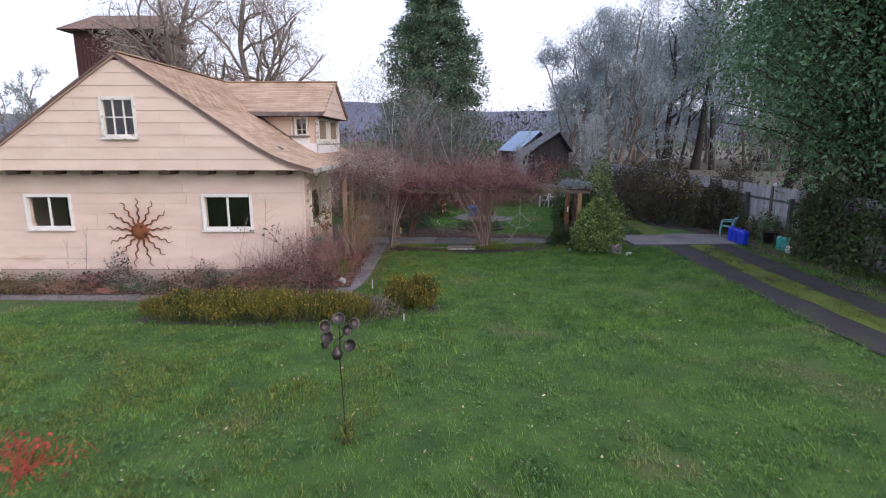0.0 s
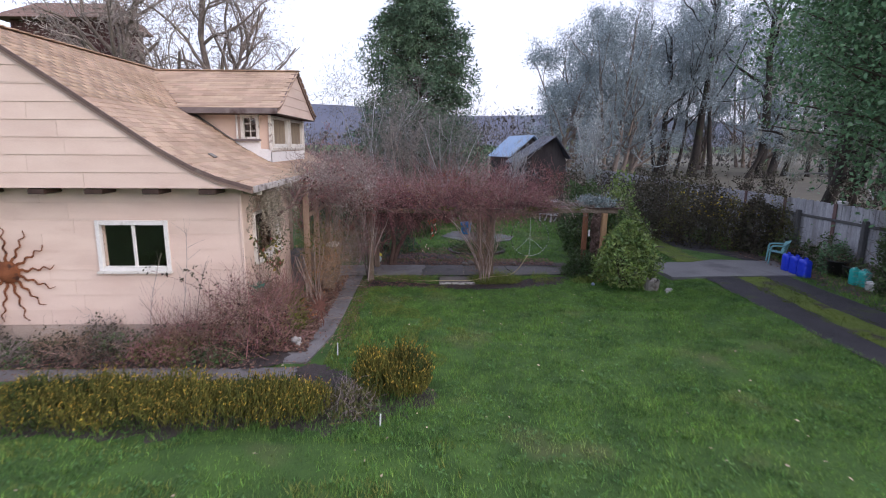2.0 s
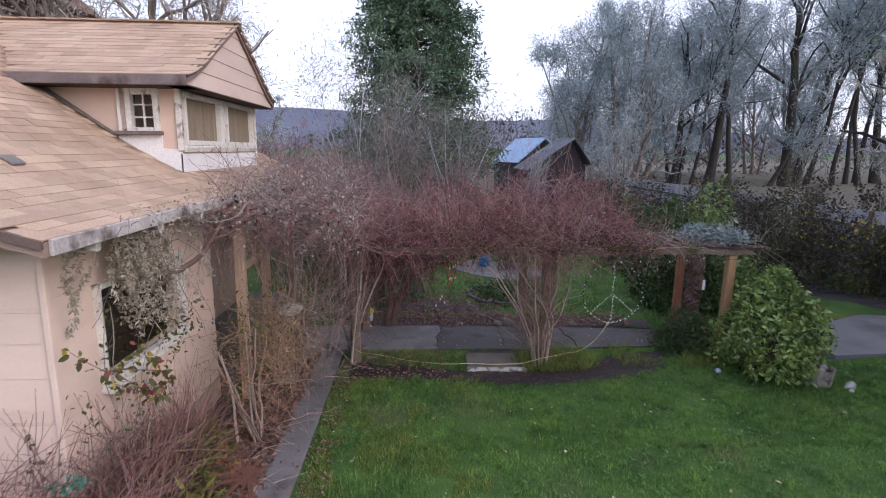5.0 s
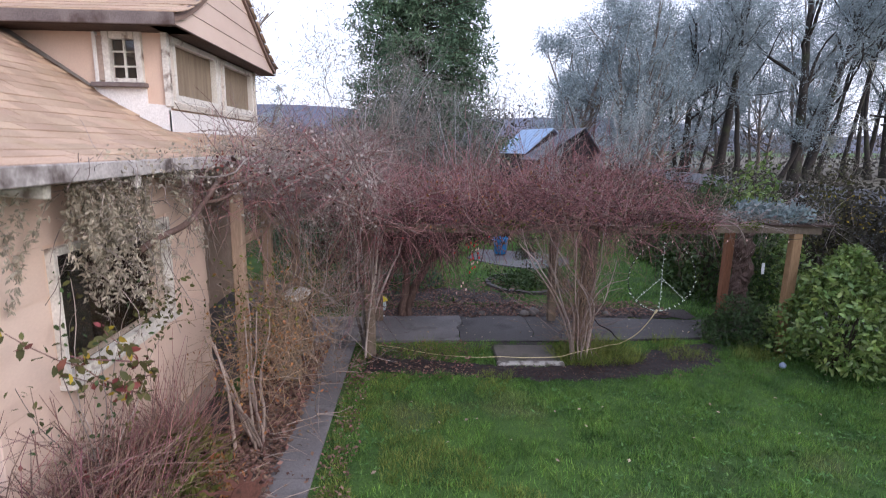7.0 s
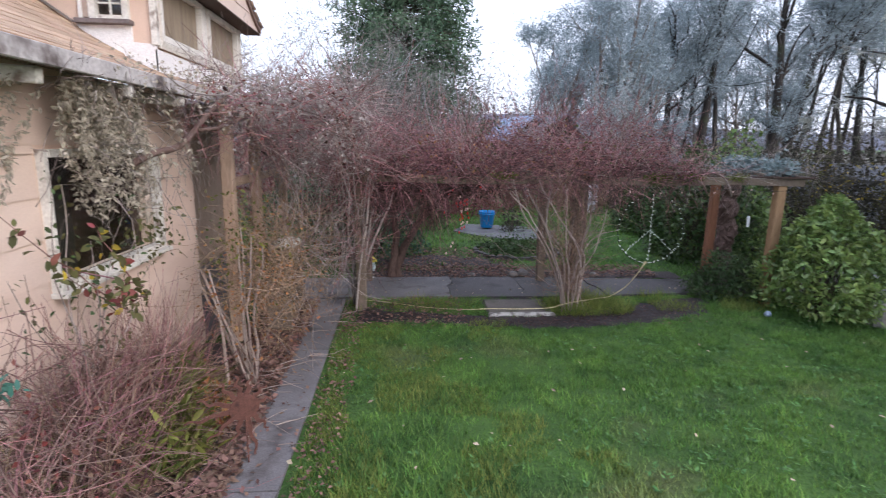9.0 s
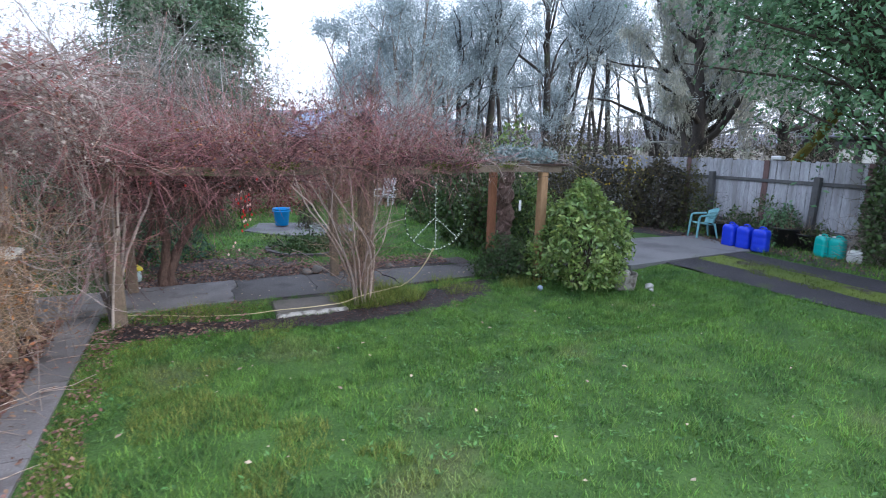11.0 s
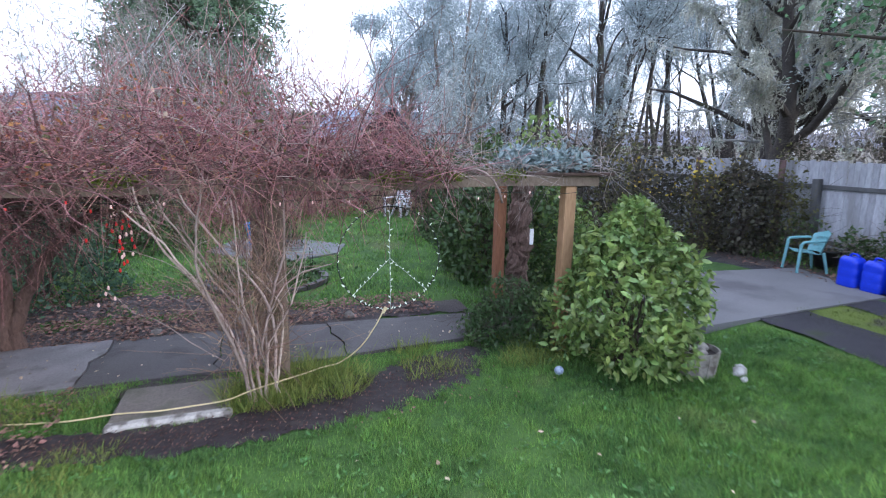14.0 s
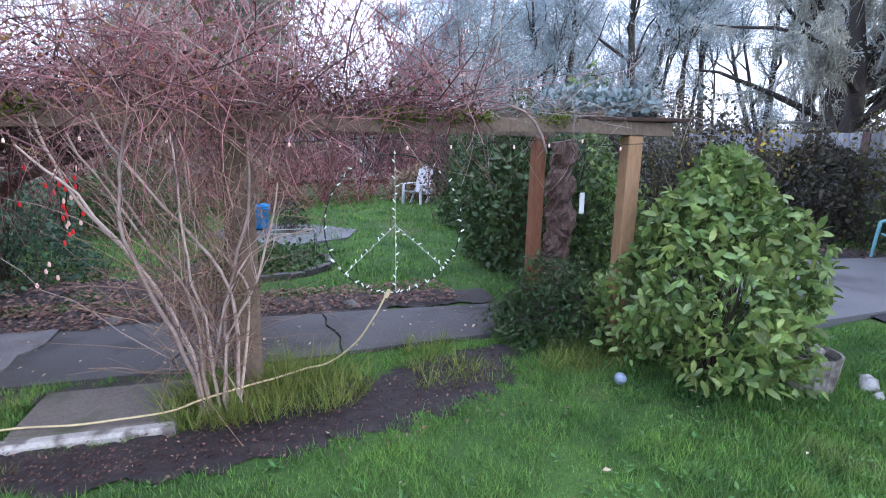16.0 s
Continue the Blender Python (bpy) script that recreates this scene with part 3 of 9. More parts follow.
pad = tagged(Geo().prism([(6.2, 16.97), (7.2, 17.03), (9.6, 17.12), (10.12, 18.85), (8.4, 19.12), (7.5, 18.72), (6.15, 18.75)], -0.05, 0.145).out("concrete_pad", M_PAD), "grey concrete pad across the gravel drive", "pad", kind="structure")

# cracked concrete walk under the arbour and beside the house
walkway = thing("garden_path", (-1.9, 17.8, 0), "cracked grey concrete garden path under the arbour", "path", kind="structure")
def broken_edge(x, y0, y1, seed):
    """A cracked joint across the path, from its front edge to its back edge."""
    q = np.random.default_rng(seed)
    return [(x + 0.05 * math.sin(seed) * (k - 3) / 3 + q.normal(0, 0.022), y0 + (y1 - y0) * k / 6) for k in range(7)]


cuts = [-2.85, -1.86, -0.25, 0.92, 2.14, 3.9, 6.1]
for i in range(len(cuts) - 1):
    front, rear = [float(np.interp(q, [-3, 1, 2.2, 4.3, 6.2], [17.76, 17.72, 17.73, 17.84, 17.84])) for q in cuts[i:i + 2]], [float(np.interp(q, [-3, 1, 2.2, 4.3, 6.2], [18.95, 18.95, 18.80, 18.62, 18.62])) for q in cuts[i:i + 2]]
    a, b = broken_edge(cuts[i], front[0], rear[0], i), broken_edge(cuts[i + 1], front[1], rear[1], i + 1)
    o = [(x - 0.007, y) for x, y in b] + [(x + 0.007, y) for x, y in reversed(a)]
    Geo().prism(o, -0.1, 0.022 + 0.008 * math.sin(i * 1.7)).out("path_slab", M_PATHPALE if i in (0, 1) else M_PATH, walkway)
for i, (a, b) in enumerate([(11.9, 13.2), (13.2, 14.35), (14.35, 15.7), (15.7, 17.0), (17.0, 17.72)]):
    Geo().prism([(-2.8, a + 0.008), (float(np.interp(a, [11.9, 12.6, 13.3, 17.7], [-2.12, -2.05, -1.9, -1.88])), a + 0.008), (float(np.interp(b, [11.9, 12.6, 13.3, 17.7], [-2.12, -2.05, -1.9, -1.88])), b - 0.008), (-2.8, b - 0.008)], -0.1, 0.014 + 0.006 * math.sin(i * 2.9)).out("path_slab", M_PATHPALE, walkway)
for i in range(6):
    b = -2.2 - 1.55 * i
    Geo().prism([(b - 1.54, 11.26 + 0.02 * i), (b, 11.24 + 0.02 * i), (b, 11.70), (b - 1.54, 11.68)], -0.1, 0.012 + 0.006 * math.sin(i * 2.3)).out("path_slab", M_PATHPALE, walkway)

solid("slab_edge", (0.6, 16.86, -0.018), (0.93, 0.10, 0.115), M_SLABEDGE, None, "", 0.02, Matrix.Rotation(radians(-1.5), 4, "Z"))
tagged(bpy.data.objects["slab_edge"], "pale worn front edge of the stepping slab", "slab", kind="structure")
step = tagged(Geo().box((0.61, 17.22, -0.022), (0.92, 0.62, 0.11), Matrix.Rotation(radians(-1.5), 4, "Z"), 0.02).out("stepping_slab", M_SLAB), "worn concrete stepping slab with a pale front edge", "slab", kind="structure")


def ribbon_patch(name, pts, widths, z, material, label, seed):
    """A ragged patch of earth along a line."""
    g = np.random.default_rng(seed)
    n = 150
    pts, widths = np.array(pts, float), np.array(widths, float)
    t = np.linspace(0, len(pts) - 1, n)
    i = np.minimum(t.astype(int), len(pts) - 2)
    u = (t - i)[:, None]
    c = pts[i] * (1 - u) + pts[i + 1] * u
    w = np.interp(t, np.arange(len(widths)), widths)
    d = unit(np.gradient(c, axis=0))
    nrm = np.stack([-d[:, 1], d[:, 0]], 1)
    q = np.linspace(0, 60, n)
    a = c + nrm * (w * (1 + g.normal(0, 0.10, n) + 0.22 * np.sin(q + seed) * np.sin(q * 0.37)))[:, None]
    b = c - nrm * (w * (1 + g.normal(0, 0.10, n) + 0.22 * np.sin(q * 1.3 + seed) * np.sin(q * 0.29)))[:, None]
    V = np.concatenate([np.c_[a, np.full(n, z - 0.012)], np.c_[c, np.full(n, z)], np.c_[b, np.full(n, z - 0.012)]])
    k = np.arange(n - 1)
    F = np.concatenate([np.stack([k, k + n, k + n + 1, k + 1], 1), np.stack([k + n, k + 2 * n, k + 2 * n + 1, k + n + 1], 1)])
    return tagged(bulk(name, V, F, material, smooth=True), label, "earth", kind="structure")


BED_X, BED_Y, BED_W = [-1.6, -0.2, 0.8, 1.5, 2.2, 2.75, 3.1, 3.55], [16.95, 16.68, 16.55, 16.62, 16.82, 17.02, 17.2, 17.5], [0.28, 0.2, 0.22, 0.29, 0.37, 0.38, 0.33, 0.12]
ribbon_patch("dirt_bed", list(zip(BED_X, BED_Y)), BED_W, 0.016, M_MUD, "dark trodden wet earth along the path", 3)
ribbon_patch("dirt_bed", [(-1.6, 19.2), (0.5, 19.25), (2.0, 19.2), (4.0, 19.1)], [0.3, 0.5, 0.35, 0.25], 0.010, M_DIRT, "dark earth with fallen leaves behind the path", 4)
ribbon_patch("dirt_bed", [(-11.5, 12.3), (-7, 12.35), (-3.6, 12.3), (-3.1, 13.6), (-3.05, 16.0)], [0.5, 0.5, 0.6, 0.5, 0.35], 0.006, M_DIRT, "dark flower bed soil against the house wall", 6)
ribbon_patch("dirt_bed", [(-6.0, 10.2), (-3.0, 10.1), (-1.2, 10.3), (-0.1, 10.9)], [0.4, 0.5, 0.5, 0.35], 0.004, M_DIRT, "dark soil under the heather border", 7)
ribbon_patch("dirt_bed", [(-2.1, 11.75), (-1.75, 11.3), (-1.5, 10.8), (-1.1, 10.5)], [0.18, 0.34, 0.34, 0.2], 0.024, M_DIRT, "dark soil spilled at the path corner", 8)
ribbon_patch("dirt_bed", [(-10.5, 11.95), (-7.5, 11.9), (-5, 11.93), (-2.7, 11.9)], [0.16, 0.12, 0.18, 0.14], 0.024, M_DIRT, "dark soil washed over the path edge", 5)
ribbon_patch("dirt_bed", [(-1.5, 20.2), (-0.6, 20.5), (0.3, 20.3), (0.9, 19.8)], [0.4, 0.5, 0.45, 0.3], 0.012, M_DIRT, "bare brown earth on the back lawn", 10)
ribbon_patch("dirt_bed", [(10.2, 10), (10.3, 14.5), (10.4, 16.5), (10.6, 18), (10.2, 20.5)], [0.75, 0.8, 0.75, 0.6, 0.9], 0.132, M_DIRT, "bare shaded earth along the fence", 9)

ribbon_patch("dirt_bed", [(-1.75, 17.42), (-0.6, 17.42), (0.2, 17.58), (1.0, 17.64)], [0.3, 0.26, 0.12, 0.07], 0.012, M_DIRT, "dark mossy earth between slab and path", 11)

ribbon_patch("dirt_bed", [(-2.85, 14.6), (-2.78, 13.6), (-2.68, 12.7), (-2.75, 11.9), (-3.3, 11.76)], [0.2, 0.26, 0.24, 0.22, 0.14], 0.03, M_DIRT, "dark soil and rotten leaves spread over the path side", 12)

# ---------------------------------------------------------------- far backdrop
def ridge_hill(name, y, x0, x1, h0, seed, material, label):
    g = np.random.default_rng(seed)
    n = 90
    xs = np.linspace(x0, x1, n)
    h = h0 * (0.75 + 0.25 * np.sin(xs / (x1 - x0) * 9 + seed) + 0.12 * np.sin(xs / (x1 - x0) * 31 + 2 * seed)) + g.normal(0, h0 * 0.012, n)
    V = np.concatenate([np.c_[xs, np.full(n, y - 120), np.full(n, -1.0)], np.c_[xs, np.full(n, y), h], np.c_[xs, np.full(n, y + 300), np.full(n, -1.0)]])
    k = np.arange(n - 1)
    F = np.concatenate([np.stack([k, k + 1, k + n + 1, k + n], 1), np.stack([k + n, k + n + 1, k + 2 * n + 1, k + 2 * n], 1)])
    return tagged(bulk(name, V, F, material, smooth=True), label, "hills", kind="structure")


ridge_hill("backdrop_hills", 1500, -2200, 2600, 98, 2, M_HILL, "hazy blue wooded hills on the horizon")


def far_wood(name, y, x0, x1, h, count, seed, material, label):
    """A far belt of leafless crowns: many thin upright twigs and clumps."""
    g = np.random.default_rng(seed)
    xs = g.uniform(x0, x1, count)
    crown = h * (0.55 + 0.45 * np.abs(np.sin(xs * 0.13 + seed) * np.sin(xs * 0.051 + 1)))
    z = crown * g.uniform(0, 1, count) ** 0.8
    s = np.c_[xs, y + g.uniform(-8, 8, count), z * 0.75]
    P = bend(g, s, np.c_[g.normal(0, 0.5, count), g.normal(0, 0.4, count), np.full(count, 1.0)], g.uniform(0.12, 0.3, count) * h, 4, 0.25, 0.1)
    m1 = tubes(P, taper(g.uniform(0.03, 0.09, count), 4, 0.3))
    C = np.c_[g.uniform(x0, x1, count * 2), y + g.uniform(-8, 8, count * 2), g.uniform(0, 1, count * 2)]
    C[:, 2] *= h * (0.5 + 0.4 * np.abs(np.sin(C[:, 0] * 0.13 + seed) * np.sin(C[:, 0] * 0.051 + 1)))
    m2 = cards(g, C, np.full(len(C), h * 0.045), 0.6)
    V, F = join(m1, m2)
    return tagged(bulk(name, V, F, material), label, "woods", kind="stuff")


far_wood("far_woods", 175, -260, 40, 12, 1500, 3, M_FARWOOD, "distant belt of grey leafless winter trees")
far_wood("far_woods", 200, 20, 330, 15, 1500, 4, M_FARWOOD, "distant belt of grey leafless winter trees across a field")
far_wood("brush_belt", 46, 54, 150, 11, 1500, 8, M_FARWOOD, "belt of grey-brown leafless trees beyond the neighbouring yard")
far_wood("brush_belt", 92, -40, 150, 10, 2300, 6, M_FARWOOD, "belt of grey-brown leafless brush behind the tall trees")

# ---------------------------------------------------------------- trees
def bare_tree(name, at, height, seed, label, trunk_r=0.3, lean=(0, 0), first=6, lichen=0, drape=0, spread=0.55, bark=None, fine=(5, 5, 4), low=0.25, twig=0.012, lich_size=0.16, stems=1, mats=None, crown_up=0.12, reach=0.48, trunks=(), long=1.8):
    """A leafless tree; trunks may give each stem as (offset, lean, length, radius)."""
    g = np.random.default_rng(seed)
    stems = len(trunks) or stems
    base = np.array(at, float)
    t = thing(name, at, label, "tree")
    ang = g.uniform(0, 6.28, stems)
    off = 0.0 if stems == 1 else trunk_r * 1.3
    S = base + np.c_[np.cos(ang) * off, np.sin(ang) * off, np.zeros(stems) - 0.1]
    wide = 0.08 + (0.16 if stems > 1 else 0)
    D = np.c_[lean[0] + g.normal(0, wide, stems), lean[1] + g.normal(0, wide, stems), np.ones(stems)]
    P0 = bend(g, S, D, np.full(stems, height * 0.82) * g.uniform(0.85, 1.05, stems), 9, 0.10, 0.03)
    R0 = taper(np.full(stems, trunk_r), 9, 0.2)
    if trunks:
        q = np.array(trunks, float)
        P0 = bend(g, base + np.c_[q[:, 0], g.normal(0, 0.5, stems), np.full(stems, -0.1)], np.c_[q[:, 1], g.normal(0, 0.06, stems), np.ones(stems)], q[:, 2], 9, 0.055, 0.01)
        R0 = taper(q[:, 3], 9, 0.25)
    R0[:, 0] *= 1.35
    V, F = tubes(P0, R0, 9 if stems < 5 else 5)
    bulk("trunk", V, F, bark or M_BARKDARK, t, smooth=True)
    s, d, L, r = fork(g, P0, R0, first, spread, reach, low, twig)
    d[:, 2] = (np.abs(d[:, 2]) * 0.6 + 0.25) * (0.45 if drape else 1)
    P1 = bend(g, s, d, L, 7, 0.22, crown_up)
    R1 = taper(r, 7, 0.3)
    V, F = tubes(P1, R1, 6 if stems < 5 else 3)
    bulk("limb_work", V, F, bark or M_BARKDARK, t, smooth=True)
    out, P, R = [], P1, R1
    along = []
    for lev, n in enumerate(fine):
        s, d, L, r = fork(g, P, R, n, 0.65, 0.54, 0.15, twig * (0.8 ** lev))
        P = bend(g, s, d, L, (5, 4, 3)[min(lev, 2)], 0.28, 0.06)
        R = taper(r, P.shape[1], 0.4)
        out.append(tubes(P, R, 3))
        along.append(P)
    V, F = join(*out)
    tagged(bulk("twig_work", V, F, (mats or (M_TWIG, M_LICHEN))[0], t), kind="stuff")
    if lichen:
        allp = np.concatenate([p[:, 1:].reshape(-1, 3) for p in along])
        C = allp[g.integers(0, len(allp), lichen)] + g.normal(0, 0.06 if long < 2 else 0.42, (lichen, 3))
        V, F = cards(g, C, np.full(lichen, lich_size), -0.2 if long < 2 else 0.5, long)
        tagged(bulk("lichen", V, F, (mats or (M_TWIG, M_LICHEN))[1], t), kind="stuff")
    if drape:
        allp = np.concatenate([P1[:, 2:].reshape(-1, 3), along[0][:, 1:].reshape(-1, 3)])
        tuft = drape // 10
        seat = allp[g.integers(0, len(allp), tuft)]
        hang = g.uniform(0.1, 1.0, tuft) ** 1.6 * 1.5 + 0.22
        own = g.integers(0, tuft, drape)
        side = g.normal(0, 0.11, (drape, 3)) * [1, 1, 0.7]
        L = hang[own] * np.clip(1.05 - 3.2 * np.hypot(side[:, 0], side[:, 1]), 0.25, 1) * g.uniform(0.6, 1.1, drape)
        Pd = bend(g, seat[own] + side, np.c_[g.normal(0, 0.16, (drape, 2)) - side[:, :2] * 1.5, np.full(drape, -1.0)], L, 3, 0.2, -0.4)
        m1 = tubes(Pd[::2], taper(g.uniform(0.005, 0.016, drape)[::2], 3, 0.25), 3)
        C2 = np.concatenate([Pd[:, 1], (Pd[:, 0] + Pd[:, 1]) / 2, Pd[:, 0]])
        m2 = cards(g, C2 + g.normal(0, 0.03, C2.shape), np.full(len(C2), 0.036), -0.9, 4.0)
        V, F = join(m1, m2)
        tagged(bulk("hanging_lichen", V, F, M_MOSSDRAPE, t), kind="stuff")
    return t


def conifer(name, at, height, radius, seed, label, leaf=M_CONIFER, limbs=330, per=46, size=0.3, bare=0.04):
    g = np.random.default_rng(seed)
    base = np.array(at, float)
    t = thing(name, at, label, "tree")
    P0 = bend(g, base[None] - [0, 0, 0.1], np.array([[0, 0, 1.0]]), np.array([height]), 8, 0.015)
    V, F = tubes(P0, taper(np.array([height * 0.022]), 8, 0.06), 9)
    bulk("trunk", V, F, M_BARK, t, smooth=True)
    u = g.uniform(bare, 1, limbs) ** 0.85
    z = u * height
    a = g.uniform(0, 6.28, limbs)
    prof = np.interp(u, [0, 0.12, 0.3, 0.55, 0.8, 1], [0.82, 1.0, 0.93, 0.68, 0.36, 0.05])
    prof *= 1 + 0.16 * np.sin(a * 2 + z * 0.9) + g.normal(0, 0.11, limbs)
    L = radius * prof
    s = np.c_[np.full(limbs, base[0]), np.full(limbs, base[1]), base[2] + z]
    d = np.c_[np.cos(a), np.sin(a), g.uniform(0.1, 0.5, limbs)]
    P = bend(g, s, d, L, 6, 0.06, -0.09)
    V, F = tubes(P, taper(np.full(limbs, 0.05), 6, 0.2), 4)
    bulk("limb_work", V, F, M_BARK, t)
    idx = np.repeat(np.arange(limbs), per)
    f = g.uniform(0.18, 1, len(idx)) ** 0.7 * 5
    i = np.minimum(f.astype(int), 4)
    w = (f - i)[:, None]
    C = P[idx, i] * (1 - w) + P[idx, i + 1] * w
    C += g.normal(0, 0.115, C.shape) * (0.6 + radius / 6) + np.c_[np.zeros((len(C), 2)), -np.abs(g.normal(0, 0.16, len(C)))]
    V, F = cards(g, C, np.full(len(C), size), -0.5, 3.6)
    bulk("crown", V, F, leaf, t)
    return t


def leafy_tree(name, at, height, radius, seed, label, leaf, clumps=150, per=170, size=0.12, low=0.12, trunk_r=0.3, sq=1.0):
    g = np.random.default_rng(seed)
    base = np.array(at, float)
    t = thing(name, at, label, "tree")
    P0 = bend(g, base[None] - [0, 0, 0.1], np.array([[0.02, 0, 1.0]]), np.array([height * 0.85]), 8, 0.05)
    R0 = taper(np.array([trunk_r]), 8, 0.2)
    V, F = tubes(P0, R0, 9)
    bulk("trunk", V, F, M_BARK, t, smooth=True)
    v = unit(g.normal(0, 1, (clumps, 3))) * (g.uniform(0.35, 1, clumps) ** 0.5)[:, None]
    C = base + v * [radius, radius * sq, height * (1 - low) / 2] + [0, 0, height * (1 + low) / 2]
    s = P0[0][np.clip(((C[:, 2] - base[2]) / height * 7 * 0.8).astype(int), 0, 7)]
    P = bend(g, s, C - s + g.normal(0, 0.1, C.shape), np.linalg.norm(C - s, axis=1), 5, 0.1)
    V, F = tubes(P, taper(np.full(clumps, 0.06), 5, 0.25), 4)
    bulk("limb_work", V, F, M_BARK, t)
    idx = np.repeat(np.arange(clumps), per)
    K = C[idx] + g.normal(0, 1, (len(idx), 3)) * np.array([0.55, 0.55, 0.36]) * (radius / 4 + 0.25)
    V, F = cards(g, K, np.full(len(K), size), -0.35, 1.9)
    bulk("crown", V, F, leaf, t)
    return t


conifer("cedar_tree", (-0.7, 38, 0), 16.8, 4.3, 11, "tall dark green cedar with drooping sprays", limbs=440, per=170, size=0.082)

# leafless trees behind the house
BROWN = (M_TWIGBROWN, M_TWIGBROWN)
bare_tree("bare_tree", (-17.8, 36, 0), 18, 21, "large leafless oak with spreading grey branches behind the house", 0.46, (0.04, 0), 20, 9000, 0, 0.75, M_BARKPALE, (6, 4, 3), 0.2, 0.020, 0.045, mats=BROWN, reach=0.5, long=6.5)
bare_tree("bare_tree", (-12.4, 38, 0), 16, 22, "leafless tree with several trunks behind the house", 0.36, (0.1, 0), 13, 9000, 0, 0.75, M_BARKPALE, (5, 4, 3), 0.15, 0.020, 0.045, stems=2, mats=BROWN, reach=0.5, long=6.5)
bare_tree("bare_tree", (-20.2, 35.5, 0), 11.5, 23, "leafless lichen-grown tree by the old barn", 0.3, (0, 0), 14, 2500, 0, 0.75, M_BARKPALE, (6, 5, 3), 0.3, 0.016, 0.07, mats=BROWN)
bare_tree("bare_tree", (-34, 48, 0), 9.5, 24, "small pale leafless tree far behind the house", 0.2, (0, 0), 9, 2500, 0, 0.8, M_BARKPALE, (6, 5, 2), 0.2, 0.02, 0.1, 2)
bare_tree("bare_tree", (-39, 50, 0), 10, 25, "small pale leafless tree far behind the house", 0.2, (0, 0), 9, 2500, 0, 0.8, M_BARKPALE, (6, 5, 2), 0.2, 0.02, 0.1, 2)

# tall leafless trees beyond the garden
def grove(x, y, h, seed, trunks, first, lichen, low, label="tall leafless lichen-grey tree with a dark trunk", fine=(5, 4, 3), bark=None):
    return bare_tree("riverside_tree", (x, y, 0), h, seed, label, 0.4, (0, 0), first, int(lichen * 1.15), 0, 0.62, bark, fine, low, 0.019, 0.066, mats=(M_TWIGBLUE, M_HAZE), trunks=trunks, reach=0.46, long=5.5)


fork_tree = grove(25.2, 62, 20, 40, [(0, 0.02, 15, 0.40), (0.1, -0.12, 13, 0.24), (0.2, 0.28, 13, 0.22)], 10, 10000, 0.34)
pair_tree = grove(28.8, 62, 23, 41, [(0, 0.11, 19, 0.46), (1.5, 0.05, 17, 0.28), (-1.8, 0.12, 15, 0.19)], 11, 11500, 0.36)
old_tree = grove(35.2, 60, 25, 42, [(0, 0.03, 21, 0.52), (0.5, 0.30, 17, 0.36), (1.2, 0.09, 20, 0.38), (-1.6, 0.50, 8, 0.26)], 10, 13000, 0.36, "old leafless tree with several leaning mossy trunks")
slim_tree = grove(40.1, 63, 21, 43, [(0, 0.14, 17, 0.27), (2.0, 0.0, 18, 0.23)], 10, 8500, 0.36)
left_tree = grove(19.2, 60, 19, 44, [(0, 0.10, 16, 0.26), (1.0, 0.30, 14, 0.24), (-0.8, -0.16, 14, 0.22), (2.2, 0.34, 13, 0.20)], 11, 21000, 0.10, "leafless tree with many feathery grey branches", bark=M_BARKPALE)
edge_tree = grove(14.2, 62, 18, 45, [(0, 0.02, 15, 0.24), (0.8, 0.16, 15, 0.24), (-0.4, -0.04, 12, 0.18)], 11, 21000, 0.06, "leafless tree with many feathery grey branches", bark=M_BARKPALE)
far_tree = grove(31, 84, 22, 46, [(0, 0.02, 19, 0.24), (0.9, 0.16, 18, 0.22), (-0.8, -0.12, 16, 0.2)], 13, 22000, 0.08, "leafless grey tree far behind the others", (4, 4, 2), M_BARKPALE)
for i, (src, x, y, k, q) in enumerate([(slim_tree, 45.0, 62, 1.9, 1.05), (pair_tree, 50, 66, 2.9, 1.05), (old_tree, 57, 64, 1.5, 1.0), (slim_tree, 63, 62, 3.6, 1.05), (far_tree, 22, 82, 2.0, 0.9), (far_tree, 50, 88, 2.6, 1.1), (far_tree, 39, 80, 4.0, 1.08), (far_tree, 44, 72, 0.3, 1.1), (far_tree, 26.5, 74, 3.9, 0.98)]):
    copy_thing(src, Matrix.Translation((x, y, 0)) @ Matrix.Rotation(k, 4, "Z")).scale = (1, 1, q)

# lichen-draped trees behind the fence
bare_tree("mossy_tree", (14.9, 23.9, 0), 13, 61, "old tree draped with long grey-green hanging lichen", 0.26, (0.0, 0), 17, 15000, 9000, 0.8, M_BARKDARK, (5, 4, 2), 0.14, 0.012, 0.036, 1)
bare_tree("mossy_tree", (18.6, 27.2, 0), 14, 62, "old leafless tree draped with hanging lichen beyond the fence", 0.28, (0, 0), 13, 13000, 8000, 0.75, M_BARKDARK, (5, 4, 2), 0.12, 0.012, 0.038, 2)
bare_tree("mossy_tree", (26, 34, 0), 17, 64, "tall mossy tree draped with hanging lichen", 0.36, (0, 0), 15, 8000, 4000, 0.75, M_BARKDARK, (5, 4, 2), 0.12, 0.014, 0.10, 1)
leafy_tree("evergreen_tree", (12.7, 15.4, 0), 13, 4.6, 71, "large blue-green evergreen tree overhanging the drive and fence", M_EVERGREEN, 400, 240, 0.074, 0.15, 0.26)
leafy_tree("evergreen_tree", (12.9, 10.6, 0), 11, 3.0, 72, "dense dark evergreen tree beside the drive", M_EVERGREEN, 260, 170, 0.092, 0.03, 0.32)

